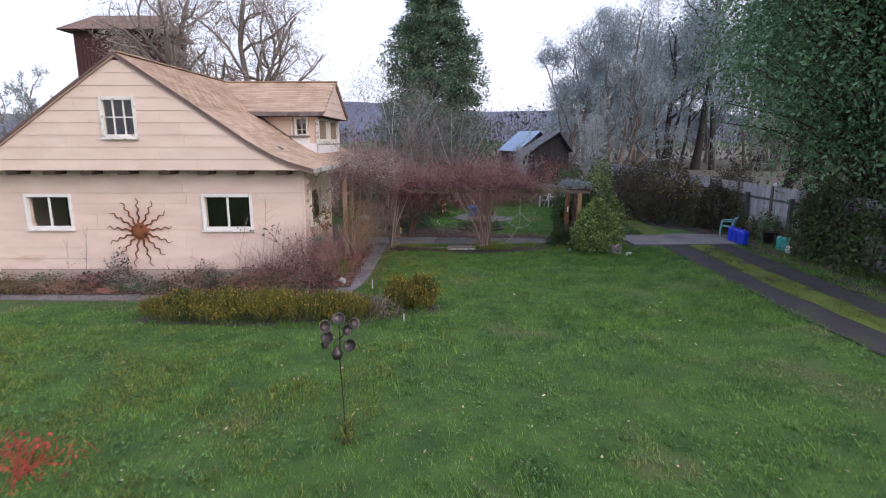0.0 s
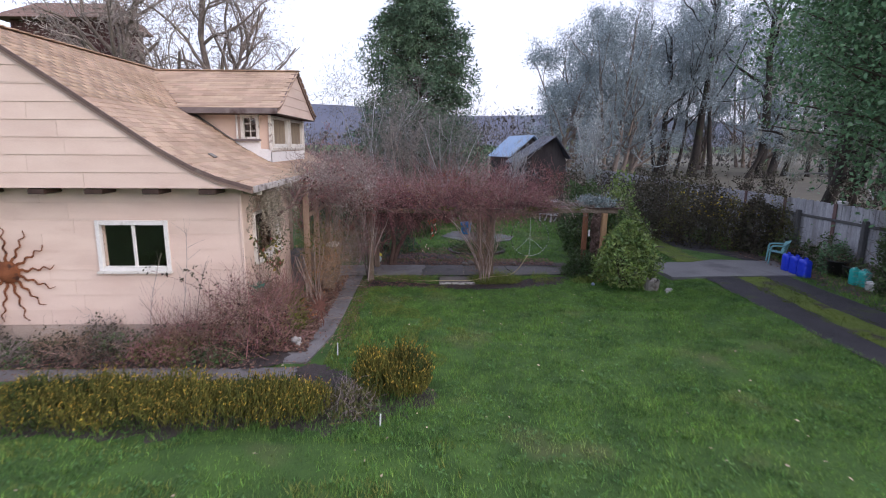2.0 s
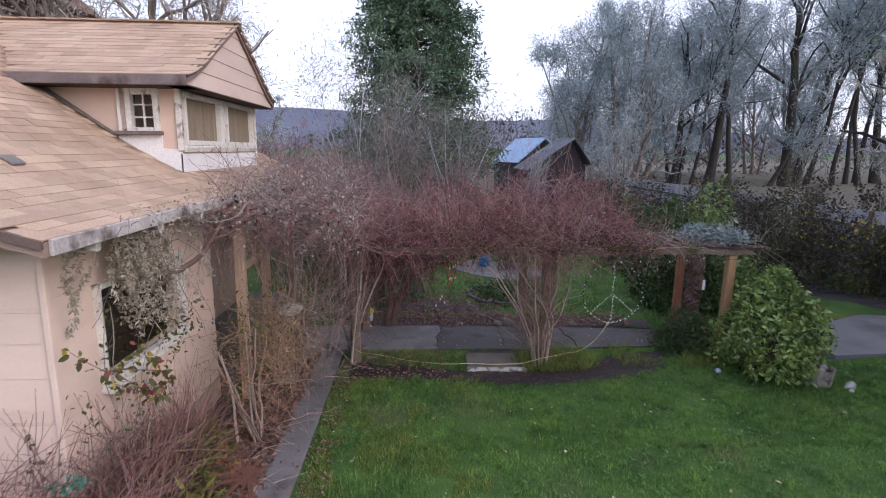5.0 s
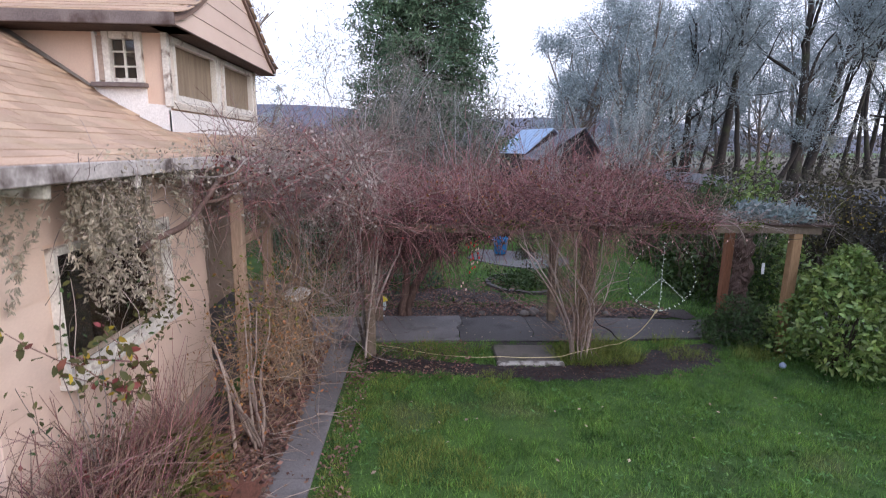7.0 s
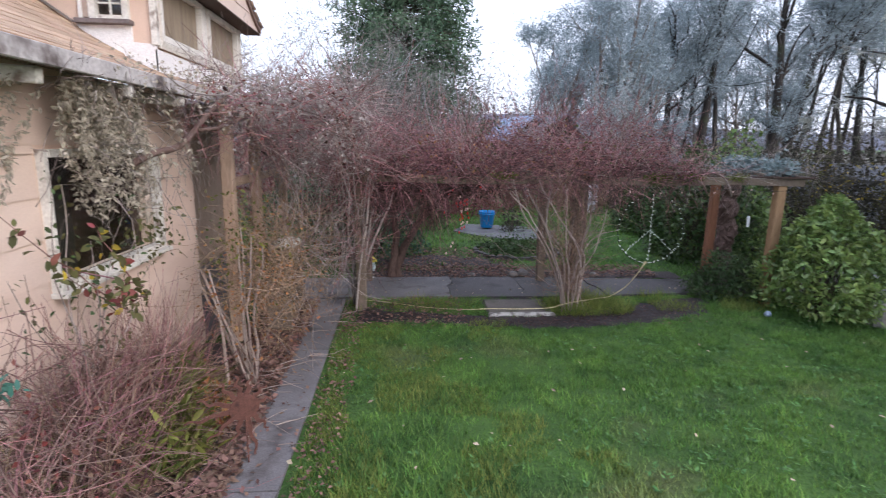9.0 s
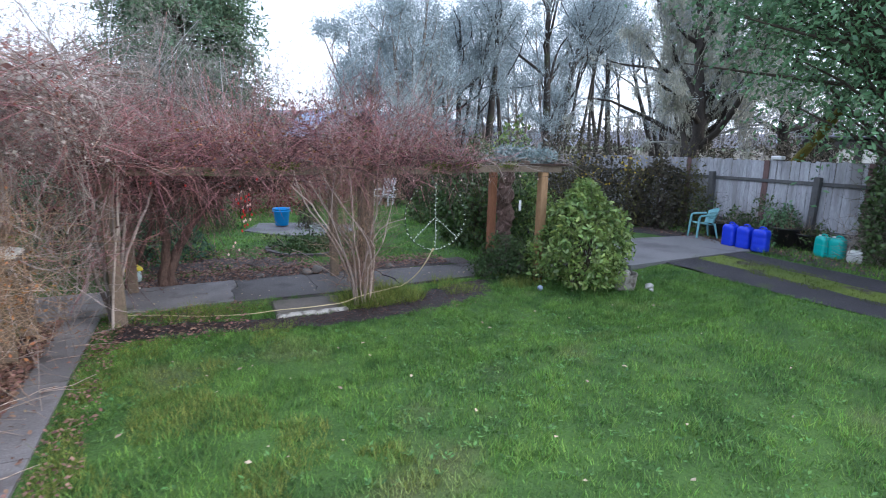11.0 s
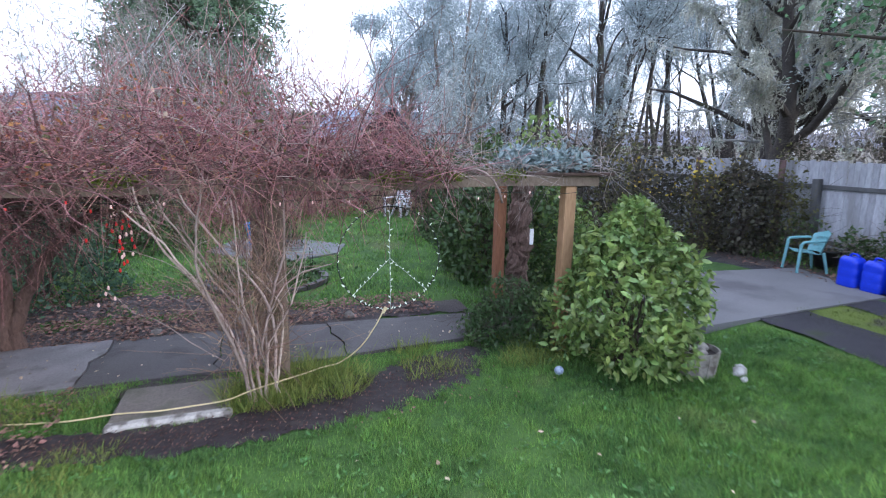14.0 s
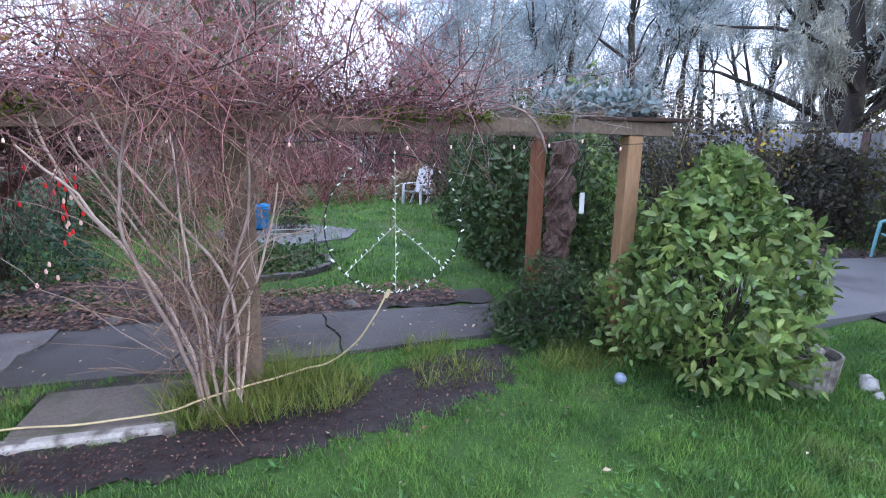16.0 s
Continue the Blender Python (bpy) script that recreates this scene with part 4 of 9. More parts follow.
bare_tree("mossy_tree", (24.5, 26.0, 0), 12, 65, "broad old tree draped with grey-green lichen behind the trailer", 0.34, (0, 0), 13, 3200, 2400, 0.75, None, (5, 5, 2), 0.10, 0.014, 0.10, 2)
# a leaning moss-covered stem under the evergreen
Geo().tube([(13.5 + 0.06 * math.sin(u * 9), 20.16 - 2.2 * u, -0.1 + 3.3 * u) for u in np.linspace(0, 1, 12)], [0.14 - 0.004 * i + 0.012 * math.sin(i * 2.1) for i in range(12)], 10).out("leaning_trunk", M_TRUNKMOSS, None, "", True)
tagged(bpy.data.objects["leaning_trunk"], "leaning tree trunk covered with olive moss behind the fence", "trunk")
for i, (x, y, h) in enumerate([(15.5, 22.5, 2.6), (17.5, 20.5, 2.8), (19.5, 23.0, 3.2), (14.5, 26.0, 2.6), (22.0, 29.0, 3.4), (16.5, 31.5, 3.0)]):
    bare_tree("brush_shrub", (x, y, 0.1), h, 610 + i, "grey-brown leafless brush behind the fence", 0.03, (0, 0), 5, 900, 0, 0.7, M_TWIGBROWN, (4, 3), 0.05, 0.007, 0.07, 6, (M_TWIGBROWN, M_BRAMBLE))

# bare saplings and shrubs before the cedar
bare_tree("bare_shrub", (-2.6, 31, 0), 8.4, 81, "thicket of thin grey leafless saplings", 0.04, (0, 0), 6, 6000, 0, 0.6, M_TWIG, (4, 3, 2), 0.05, 0.008, 0.028, 9, (M_SAPLING, M_SAPLING), long=7)
bare_tree("bare_shrub", (0.6, 30, 0), 6.6, 82, "leafless sapling thicket with some olive leaves", 0.04, (0, 0), 6, 6500, 0, 0.6, M_TWIG, (4, 3, 2), 0.05, 0.008, 0.028, 9, (M_SAPLING, M_SAPLING), long=7)
bare_tree("bare_shrub", (-5.6, 30, 0), 4.6, 83, "thicket of reddish leafless saplings", 0.05, (0, 0), 6, 0, 0, 0.6, M_CANE, (4, 3, 2), 0.05, 0.008, 0.06, 9, (M_CANE, M_ROSELEAF))
bare_tree("bare_shrub", (4.6, 33, 0), 4.5, 84, "thicket of thin grey leafless saplings", 0.05, (0, 0), 6, 0, 0, 0.6, M_TWIG, (4, 3, 2), 0.05, 0.008, 0.06, 8)
bare_tree("bare_shrub", (10.5, 38, 0), 6.5, 85, "grey leafless shrub thicket behind the sheds", 0.06, (0, 0), 6, 2500, 0, 0.6, M_TWIG, (4, 3, 2), 0.05, 0.010, 0.07, 7)
bare_tree("bare_shrub", (-1.0, 28.6, 0), 5.6, 87, "thicket of thin grey-brown leafless saplings", 0.04, (0, 0), 6, 2500, 0, 0.5, M_TWIGBROWN, (4, 3, 2), 0.05, 0.007, 0.028, 12, (M_TWIGBROWN, M_SAPLING), long=7)
bare_tree("bare_tree", (-13.5, 52, 0), 10, 86, "slender leafless tree behind the dormer", 0.2, (0, 0), 10, 3000, 0, 0.7, M_BARKPALE, (6, 5, 2), 0.15, 0.016, 0.10, 2)

# ---------------------------------------------------------------- house
RX, RZ, Y0, Y1 = -7.3, 5.38, 12.5, 21.6


def slope_z(dx):
    """Height of the main roof's top at a distance from the ridge line."""
    return float(np.interp(dx, [0, 1.4, 2.85, 3.35, 3.8, 4.3], [RZ, 4.43, 3.42, 3.13, 2.94, 2.80]))


def slope_x(z):
    """Half width of the gable at a height."""
    return float(np.interp(-z, [-RZ, -4.43, -3.42, -3.13, -2.94, -2.80], [0, 1.4, 2.85, 3.35, 3.8, 4.3]))


house = thing("house", (RX, 17, 0), "old pink-painted cottage with brown shingle roof and dormer", "house")


def siding(parent, name, z_rows, limits, holes, y, depth_dir, material, proud=0.016, pieces_at=()):
    """Rows of lap boards on a wall that faces -y (or +x), cut round openings. limits(z) gives the ends of a row."""
    for z0, z1 in z_rows:
        zs = sorted({z0, z1, *[z for h in holes for z in (h[2], h[3]) if z0 < z < z1]})
        for a, b in zip(zs[:-1], zs[1:]):
            l0, r0 = limits(a)
            l1, r1 = limits(b)
            spans = [(l0, r0, l1, r1)]
            for h in holes:
                if h[2] < (a + b) / 2 < h[3]:
                    nxt = []
                    for s in spans:
                        if s[0] < h[0] < s[1] or s[0] < h[1] < s[1]:
                            nxt += [(s[0], h[0], s[2], h[0]), (h[1], s[1], h[1], s[3])]
                        else:
                            nxt.append(s)
                    spans = nxt
            for p in pieces_at:
                nxt = []
                for s in spans:
                    q = p + 0.45 * math.sin(z0 * 37)
                    if s[0] + 0.3 < q < s[1] - 0.3 and s[2] + 0.2 < q < s[3] - 0.2:
                        nxt += [(s[0], q - 0.002, s[2], q - 0.002), (q + 0.002, s[1], q + 0.002, s[3])]
                    else:
                        nxt.append(s)
                spans = nxt
            u0, u1 = proud * (1 - (a - z0) / (z1 - z0)), proud * (1 - (b - z0) / (z1 - z0))
            for s in spans:
                if s[1] - s[0] < 0.02:
                    continue
                q = [(s[0], -u0, a), (s[1], -u0, a), (s[3], -u1 - 0.001, b - 0.002), (s[2], -u1 - 0.001, b - 0.002),
                     (s[0], 0.03, a), (s[1], 0.03, a), (s[3], 0.03, b - 0.002), (s[2], 0.03, b - 0.002)]
                if depth_dir == "y":
                    v = [(x, y + d, z) for x, d, z in q]
                    f = [(0, 1, 2, 3), (5, 4, 7, 6), (4, 5, 1, 0), (3, 2, 6, 7), (4, 0, 3, 7), (1, 5, 6, 2)]
                else:
                    v = [(y - d, x, z) for x, d, z in q]
                    f = [(0, 1, 2, 3), (5, 4, 7, 6), (4, 5, 1, 0), (3, 2, 6, 7), (4, 0, 3, 7), (1, 5, 6, 2)]
                bulk(name, v, f, material, parent)


def wall_slab(name, a0, a1, z0, z1, holes, y, t, axis, material, label=""):
    """A thick wall with rectangular openings through it, as one mesh."""
    g = Geo()
    zs = sorted({z0, z1, *[min(max(z, z0), z1) for h in holes for z in h[2:4]]})
    for a, b in zip(zs[:-1], zs[1:]):
        spans = [(a0, a1)]
        for h in holes:
            if h[2] < (a + b) / 2 < h[3]:
                spans = [p for s in spans for p in ([(s[0], h[0]), (h[1], s[1])] if s[0] < h[0] and h[1] < s[1] else [s])]
        for s0, s1 in spans:
            c, e = (s0 + s1) / 2, s1 - s0
            if axis == "y":
                g.box((c, y + t / 2, (a + b) / 2), (e, t, b - a))
            else:
                g.box((y - t / 2, c, (a + b) / 2), (t, e, b - a))
    return g.out(name, material, house, label)


# openings: start, end, sill, head
LOW = [(-10.11, -9.06, 1.36, 2.13), (-5.81, -4.68, 1.34, 2.13)]
GABLE = [(-7.73, -7.01, 3.55, 4.37)]
SIDE = [(13.54, 15.16, 1.33, 2.22)]
WX0, WX1 = -11.2, -3.38

wall_slab("front_wall", WX0, WX1, 0.3, 2.76, LOW, 12.97, 0.16, "y", M_STUCCO)
wall_slab("side_wall", 13.13, 16.1, 0.3, 2.76, SIDE, WX1, 0.16, "x", M_STUCCO)
# Porch walls coloured brown instead of pink to paint the porch's shade.
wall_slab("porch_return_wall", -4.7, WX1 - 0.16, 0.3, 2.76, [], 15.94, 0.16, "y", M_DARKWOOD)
wall_slab("porch_wall", 16.1, Y1 - 0.3, 0.0, 2.9, [(17.4, 18.3, 0.15, 2.15)], -4.6, 0.16, "x", M_PORCHPOST, "brown porch wall, the porch's shade put into its colour")
wall_slab("far_side_wall", 13.13, Y1 - 0.3, 0.0, 2.8, [], WX0 + 0.16, 0.16, "x", M_STUCCO)
wall_slab("back_wall", WX0 + 0.16, -4.76, 0.0, 2.8, [], Y1 - 0.46, 0.16, "y", M_STUCCO)
Geo().box((-7.3, 13.1, 0.15), (7.86, 0.3, 0.3)).box((-3.53, 14.68, 0.15), (0.34, 2.86, 0.3)).out("foundation", M_FOUND, house, "bare concrete foundation strip")
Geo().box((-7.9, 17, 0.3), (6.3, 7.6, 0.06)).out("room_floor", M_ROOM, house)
# Unseen dark panels added behind the windows so the panes read dark.
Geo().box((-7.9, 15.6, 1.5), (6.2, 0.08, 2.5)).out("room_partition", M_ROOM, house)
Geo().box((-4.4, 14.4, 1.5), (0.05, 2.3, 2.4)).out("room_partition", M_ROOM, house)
solid("porch_door", (-4.68, 17.85, 1.15), (0.05, 0.88, 1.98), M_FASCIA, house, "dark wooden porch door")
Geo().box((-3.9, 18.6, 0.06), (1.3, 5.0, 0.12), None, 0.01).out("porch_floor", M_PATH, house)

siding(house, "siding_board", [(0.31 + 0.272 * i, 0.31 + 0.272 * (i + 1)) for i in range(9)], lambda z: (WX0, WX1 - 0.02), [(h[0] - 0.05, h[1] + 0.05, h[2] - 0.05, h[3] + 0.05) for h in LOW], 12.95, "y", M_SIDING, 0.011, (-8.9, -6.4))
siding(house, "siding_board", [(0.31 + 0.272 * i, 0.31 + 0.272 * (i + 1)) for i in range(9)], lambda z: (12.955, 16.1), [(h[0] - 0.05, h[1] + 0.05, h[2] - 0.05, h[3] + 0.05) for h in SIDE], WX1 + 0.002, "x", M_SIDING, 0.013, ())
solid("corner_board", (WX1 + 0.008, 12.945, 1.53), (0.05, 0.05, 2.44), M_SIDING, house)
# gable: backing and lap boards
gb = Geo()
zb = [2.76] + list(np.arange(2.86, 5.2, 0.1))
for a, b in zip(zb[:-1], zb[1:]):
    w0, w1 = slope_x(max(a + 0.05, 2.82)) - 0.06, slope_x(b + 0.05) - 0.06
    m = (a + b) / 2
    for l0, r0, l1, r1 in ([(RX - w0, GABLE[0][0], RX - w1, GABLE[0][0]), (GABLE[0][1], RX + w0, GABLE[0][1], RX + w1)] if GABLE[0][2] < m < GABLE[0][3] else [(RX - w0, RX + w0, RX - w1, RX + w1)]):
        gb.add([(l0, Y0 + 0.03, a), (r0, Y0 + 0.03, a), (r1, Y0 + 0.03, b), (l1, Y0 + 0.03, b), (l0, Y0 + 0.12, a), (r0, Y0 + 0.12, a), (r1, Y0 + 0.12, b), (l1, Y0 + 0.12, b)],
               [(0, 1, 2, 3), (5, 4, 7, 6), (4, 5, 1, 0), (3, 2, 6, 7), (4, 0, 3, 7), (1, 5, 6, 2)])
gb.out("gable_wall", M_STUCCO, house)
rows = [(2.77, 3.02), (3.02, 3.30)] + [(3.30 + 0.272 * i, 3.30 + 0.272 * (i + 1)) for i in range(7)]
for z0, z1 in rows:
    # the curved foot of the gable is cut in thin strips that follow the roof
    siding(house, "gable_board", [(z0, min(z1, 5.22))], lambda z: (RX - slope_x(max(z, 2.81) + 0.04) + 0.03, RX + slope_x(max(z, 2.81) + 0.04) - 0.03), [(GABLE[0][0] - 0.04, GABLE[0][1] + 0.04, GABLE[0][2] - 0.04, GABLE[0][3] + 0.04)], Y0, "y", M_SIDING, 0.014, (-8.8, -6.1))
solid("gable_soffit", (RX, 12.74, 2.775), (8.4, 0.42, 0.02), M_FASCIA, house)
for x in (-10.9, -10.03, -9.17, -8.30, -7.44, -6.48, -5.58, -4.66, -3.75):
    solid("beam_end", (x, 12.74, 2.71), (0.27, 0.46, 0.09), M_DARKWOOD, house, "dark brown stub beam", 0.01)


def window_unit(name, parent, a0, a1, z0, z1, y, axis, cols, rows_, fw=0.06, sash=0.035, label="", sill=True, material=None, pane=None):
    """White framed window set in an opening; its panes are separate."""
    material = material or M_WHITE

    def put(a, d, z):
        return (a, y + d, z) if axis == "y" else (y - d, a, z)

    def bar(g, x0, x1, zz0, zz1, d, t):
        s = (x1 - x0, t, zz1 - zz0) if axis == "y" else (t, x1 - x0, zz1 - zz0)
        g.box(put((x0 + x1) / 2, d, (zz0 + zz1) / 2), s, None, 0.004)

    g = Geo()
    bar(g, a0 - fw, a0 + 0.02, z0 - fw, z1 + fw, 0.0, 0.09)
    bar(g, a1 - 0.02, a1 + fw, z0 - fw, z1 + fw, 0.0, 0.09)
    bar(g, a0 + 0.03, a1 - 0.03, z1 - 0.03, z1 + fw, 0.0, 0.09)
    bar(g, a0 + 0.03, a1 - 0.03, z0 - fw, z0 + 0.03, 0.0, 0.09)
    w = g.out(name, material, parent, label)
    if sill:
        g = Geo()
        bar(g, a0 - fw - 0.02, a1 + fw + 0.02, z0 - fw - 0.035, z0 - fw, -0.03, 0.13)
        g.out("window_sill", M_PEEL, w)
    for i in range(1, cols):
        x = a0 + (a1 - a0) * i / cols
        g = Geo()
        bar(g, x - sash / 2, x + sash / 2, z0 + 0.03, z1 - 0.03, 0.02, 0.035)
        g.out("mullion", material, w)
    if rows_ > 1:
        for i in range(1, rows_):
            z = z0 + (z1 - z0) * i / rows_
            g = Geo()
            bar(g, a0 + 0.03, a1 - 0.03, z - sash / 2, z + sash / 2, 0.022, 0.03)
            g.out("glazing_bar", material, w)
    for i in range(cols):
        for j in range(rows_):
            g = Geo()
            x0, x1 = a0 + 0.03 + (a1 - a0 - 0.06) * i / cols + 0.012, a0 + 0.03 + (a1 - a0 - 0.06) * (i + 1) / cols - 0.012
            q0, q1 = z0 + 0.03 + (z1 - z0 - 0.06) * j / rows_ + 0.012, z0 + 0.03 + (z1 - z0 - 0.06) * (j + 1) / rows_ - 0.012
            bar(g, x0 - 0.01, x1 + 0.01, q0 - 0.01, q1 + 0.01, 0.03, 0.005)
            p = g.out("pane", pane or M_GLASS, w)
            p.visible_shadow = pane is not None
    return w


for h in LOW:
    window_unit("slider_window", house, *h, 12.955, "y", 2, 1, 0.05, 0.05, "white framed sliding window with dark panes")
window_unit("gable_window", house, *GABLE[0], Y0, "y", 3, 2, 0.05, 0.035, "peeling white six-pane window", True, M_PEEL)
window_unit("side_window", house, *SIDE[0], WX1 + 0.01, "x", 1, 1, 0.022, 0.06, "vine-covered white framed window", True, M_PEEL)
for a, b in ((-11, -6.2), (-6.0, -3.7)):
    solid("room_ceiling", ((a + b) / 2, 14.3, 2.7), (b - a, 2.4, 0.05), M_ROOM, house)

# roof: thick deck that follows the flared slope, both sides
def roof_deck(name, sign, y0, y1, material):
    dx = [0, 0.7, 1.4, 2.1, 2.85, 3.1, 3.35, 3.8, 4.3]
    top = [(RX + sign * d, slope_z(d) - 0.012) for d in dx]
    low = [(RX + sign * d, slope_z(d) - 0.11) for d in dx]
    n = len(dx)
    v = [(x, y, z) for y in (y0, y1) for x, z in top + low]
    f = []
    for i in range(n - 1):
        f += [(i, i + 1, 2 * n + i + 1, 2 * n + i), (n + i + 1, n + i, 3 * n + i, 3 * n + i + 1), (i, n + i, n + i + 1, i + 1), (2 * n + i, 2 * n + i + 1, 3 * n + i + 1, 3 * n + i)]
    f += [(n - 1, 2 * n - 1, 4 * n - 1, 3 * n - 1), (0, 2 * n, 3 * n, n)]
    return bulk(name, v, f, material, house)


roof = roof_deck("roof", 1, Y0 - 0.05, Y1, M_SHINGLE2)
roof_left = roof_deck("roof", -1, Y0 - 0.05, Y1, M_SHINGLE2)
# verge boards along the gable and the eave board
for sign in (1, -1):
    g = Geo()
    dx = np.linspace(0.0, 4.3, 24)
    n = len(dx)
    v = [(RX + sign * d, y, slope_z(d) + o) for d in dx for y, o in ((Y0 - 0.075, 0.005), (Y0 - 0.045, 0.005), (Y0 - 0.045, -0.055), (Y0 - 0.075, -0.055))]
    g.add(v, [(4 * i + j, 4 * i + (j + 1) % 4, 4 * i + 4 + (j + 1) % 4, 4 * i + 4 + j) for i in range(n - 1) for j in range(4)] + [(0, 1, 2, 3), (4 * n - 1, 4 * n - 2, 4 * n - 3, 4 * n - 4)])
    g.out("verge_board", M_FASCIA, house)
solid("eave_board", (-2.985, (Y0 + Y1) / 2, 2.75), (0.03, Y1 - Y0, 0.11), M_EAVE, house, "pale eave board with peeling paint")
for y, l in ((13.15, 0.36), (14.05, 0.42), (15.0, 0.42), (16.6, 0.8), (18.2, 0.7), (19.8, 0.7)):
    solid("rafter_tail", (-3.42 + l / 2, y, 2.66), (l, 0.06, 0.09), M_PEEL, house, "peeling white rafter tail", 0.01, Matrix.Rotation(radians(4), 4, "Y"))

# ---------------------------------------------------------------- dormer
DX, DY = -3.80, 18.15


def dorm_z(d):
    return float(np.interp(abs(d), [0, 0.95, 1.42, 1.8, 2.07], [5.31, 4.81, 4.54, 4.36, 4.275]))


def main_z(x):
    return slope_z(min(abs(x - RX), 4.3))


g = Geo()
ds = [-2.07, -1.8, -1.42, -0.95, 0, 0.95, 1.42, 1.8, 2.07]
n = len(ds)
v = [(x, DY + d, dorm_z(d) - o) for x in (RX, -3.5) for o in (0.012, 0.10) for d in ds]
f = []
for i in range(n - 1):
    f += [(i, 2 * n + i, 2 * n + i + 1, i + 1), (n + i, n + i + 1, 3 * n + i + 1, 3 * n + i), (2 * n + i, 3 * n + i, 3 * n + i + 1, 2 * n + i + 1)]
f += [(0, n, 3 * n, 2 * n), (n - 1, 3 * n - 1, 4 * n - 1, 2 * n - 1)]
dormer_roof = bulk("dormer_roof", v, f, M_SHINGLE2, house)
solid("dormer_eave_board", (-4.6, DY - 2.085, 4.205), (2.2, 0.03, 0.13), M_FASCIAGREY, house)
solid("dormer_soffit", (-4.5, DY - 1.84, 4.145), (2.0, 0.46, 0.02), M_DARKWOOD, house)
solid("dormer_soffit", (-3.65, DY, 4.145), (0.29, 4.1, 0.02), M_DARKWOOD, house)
# dormer gable in lap boards
for i, (z0, z1) in enumerate([(4.15, 4.38), (4.38, 4.62), (4.62, 4.86), (4.86, 5.10), (5.10, 5.26)]):
    def half(z):
        return float(np.interp(-z, [-5.31, -4.81, -4.54, -4.36, -4.275, -4.15], [0, 0.95, 1.42, 1.8, 2.03, 2.05])) - 0.02
    h0, h1 = half(z0), half(z1 + 0.02)
    bulk("dormer_gable_board", [(-3.535, DY - h0, z0), (-3.535, DY + h0, z0), (-3.545, DY + h1, z1 - 0.003), (-3.545, DY - h1, z1 - 0.003), (-3.59, DY - h0, z0), (-3.59, DY + h0, z0), (-3.59, DY + h1, z1 - 0.003), (-3.59, DY - h1, z1 - 0.003)],
         [(0, 1, 2, 3), (5, 4, 7, 6), (4, 5, 1, 0), (3, 2, 6, 7), (4, 0, 3, 7), (1, 5, 6, 2)], M_SIDING, house)
n = len(ds)
v = [(x, DY + d, dorm_z(d) + o) for d in ds for x, o in ((-3.49, 0), (-3.52, 0), (-3.52, -0.045), (-3.49, -0.045))]
bulk("dormer_verge", v, [(4 * i + j, 4 * i + (j + 1) % 4, 4 * i + 4 + (j + 1) % 4, 4 * i + 4 + j) for i in range(n - 1) for j in range(4)] + [(0, 1, 2, 3), (4 * n - 1, 4 * n - 2, 4 * n - 3, 4 * n - 4)], M_FASCIA, house)
# dormer body: near side, front and far side
NY, FY = 16.48, 19.78
DSIDE = [(-4.41, -4.09, 3.61, 4.09)]
wall_slab("dormer_side_wall", -5.6, DX - 0.1, 3.0, 4.15, DSIDE, NY, 0.1, "y", M_STUCCO)
wall_slab("dormer_side_wall", -5.6, DX - 0.1, 3.0, 4.15, [], FY - 0.1, 0.1, "y", M_STUCCO)
DF = [(16.62, 17.92, 3.45, 4.08), (18.24, 19.58, 3.45, 4.08)]
wall_slab("dormer_front_wall", NY, FY, 2.9, 4.15, DF, DX, 0.1, "x", M_STUCCO)
solid("dormer_skirt", (DX + 0.012, (NY + FY) / 2, 3.17), (0.03, FY - NY + 0.04, 0.26), M_CHALK, house, "white painted skirt board", 0.004)
for a, b in ((16.5, 18.04), (18.12, 19.74)):
    solid("sloping_sill", (DX + 0.03, (a + b) / 2, 3.365), (0.07, b - a, 0.085), M_PEEL, house, "peeling white sloping sill", 0.006, Matrix.Rotation(radians(22), 4, "Y"))
SKIRT = [(-4.60, 3.555), (-4.03, 3.545), (-4.03, 3.37), (DX + 0.02, 3.35), (DX + 0.02, 3.0), (-4.60, 3.40)]
bulk("dormer_skirt", [(x, y, z) for y in (NY - 0.02, NY) for x, z in SKIRT], [(5, 4, 3, 2, 1, 0)] + [(i, i + 1, i + 7, i + 6) for i in range(5)], M_CHALK, house, "white painted skirt board")
solid("dormer_corner_board", (DX + 0.01, NY - 0.01, 3.74), (0.07, 0.07, 0.80), M_PEEL, house)
solid("dormer_corner_board", (DX + 0.01, FY + 0.0, 3.68), (0.07, 0.07, 0.94), M_PEEL, house)
solid("window_mullion", (DX + 0.015, 18.08, 3.77), (0.04, 0.10, 0.70), M_PEEL, house)
window_unit("dormer_side_window", house, *DSIDE[0], NY - 0.005, "y", 2, 3, 0.05, 0.02, "small peeling six-pane dormer window", False, M_PEEL)
solid("window_jamb", (-4.485, NY - 0.01, 3.85), (0.09, 0.05, 0.48), M_FOUND, house, "weathered grey window jamb", 0.004)
solid("window_casing", (-4.545, NY - 0.02, 3.85), (0.04, 0.06, 0.56), M_WHITE, house)
solid("window_sill", (-4.30, NY - 0.05, 3.565), (0.58, 0.12, 0.05), M_FASCIAGREY, house, "dark weathered window sill", 0.006)
for h in DF:
    window_unit("dormer_front_window", house, *h, DX + 0.005, "x", 1, 1, 0.04, 0.03, "white framed window with a tan insect screen", False, M_PEEL, M_SCREEN)
bulk("roof_flashing", [(-5.5, NY - 0.03, main_z(-5.5) + 0.03), (-4.6, NY - 0.03, main_z(-4.6) + 0.03), (-4.6, NY - 0.10, main_z(-4.6) + 0.016), (-5.5, NY - 0.20, main_z(-5.5) + 0.016)], [(0, 1, 2, 3)], M_ROCKDARK, house)
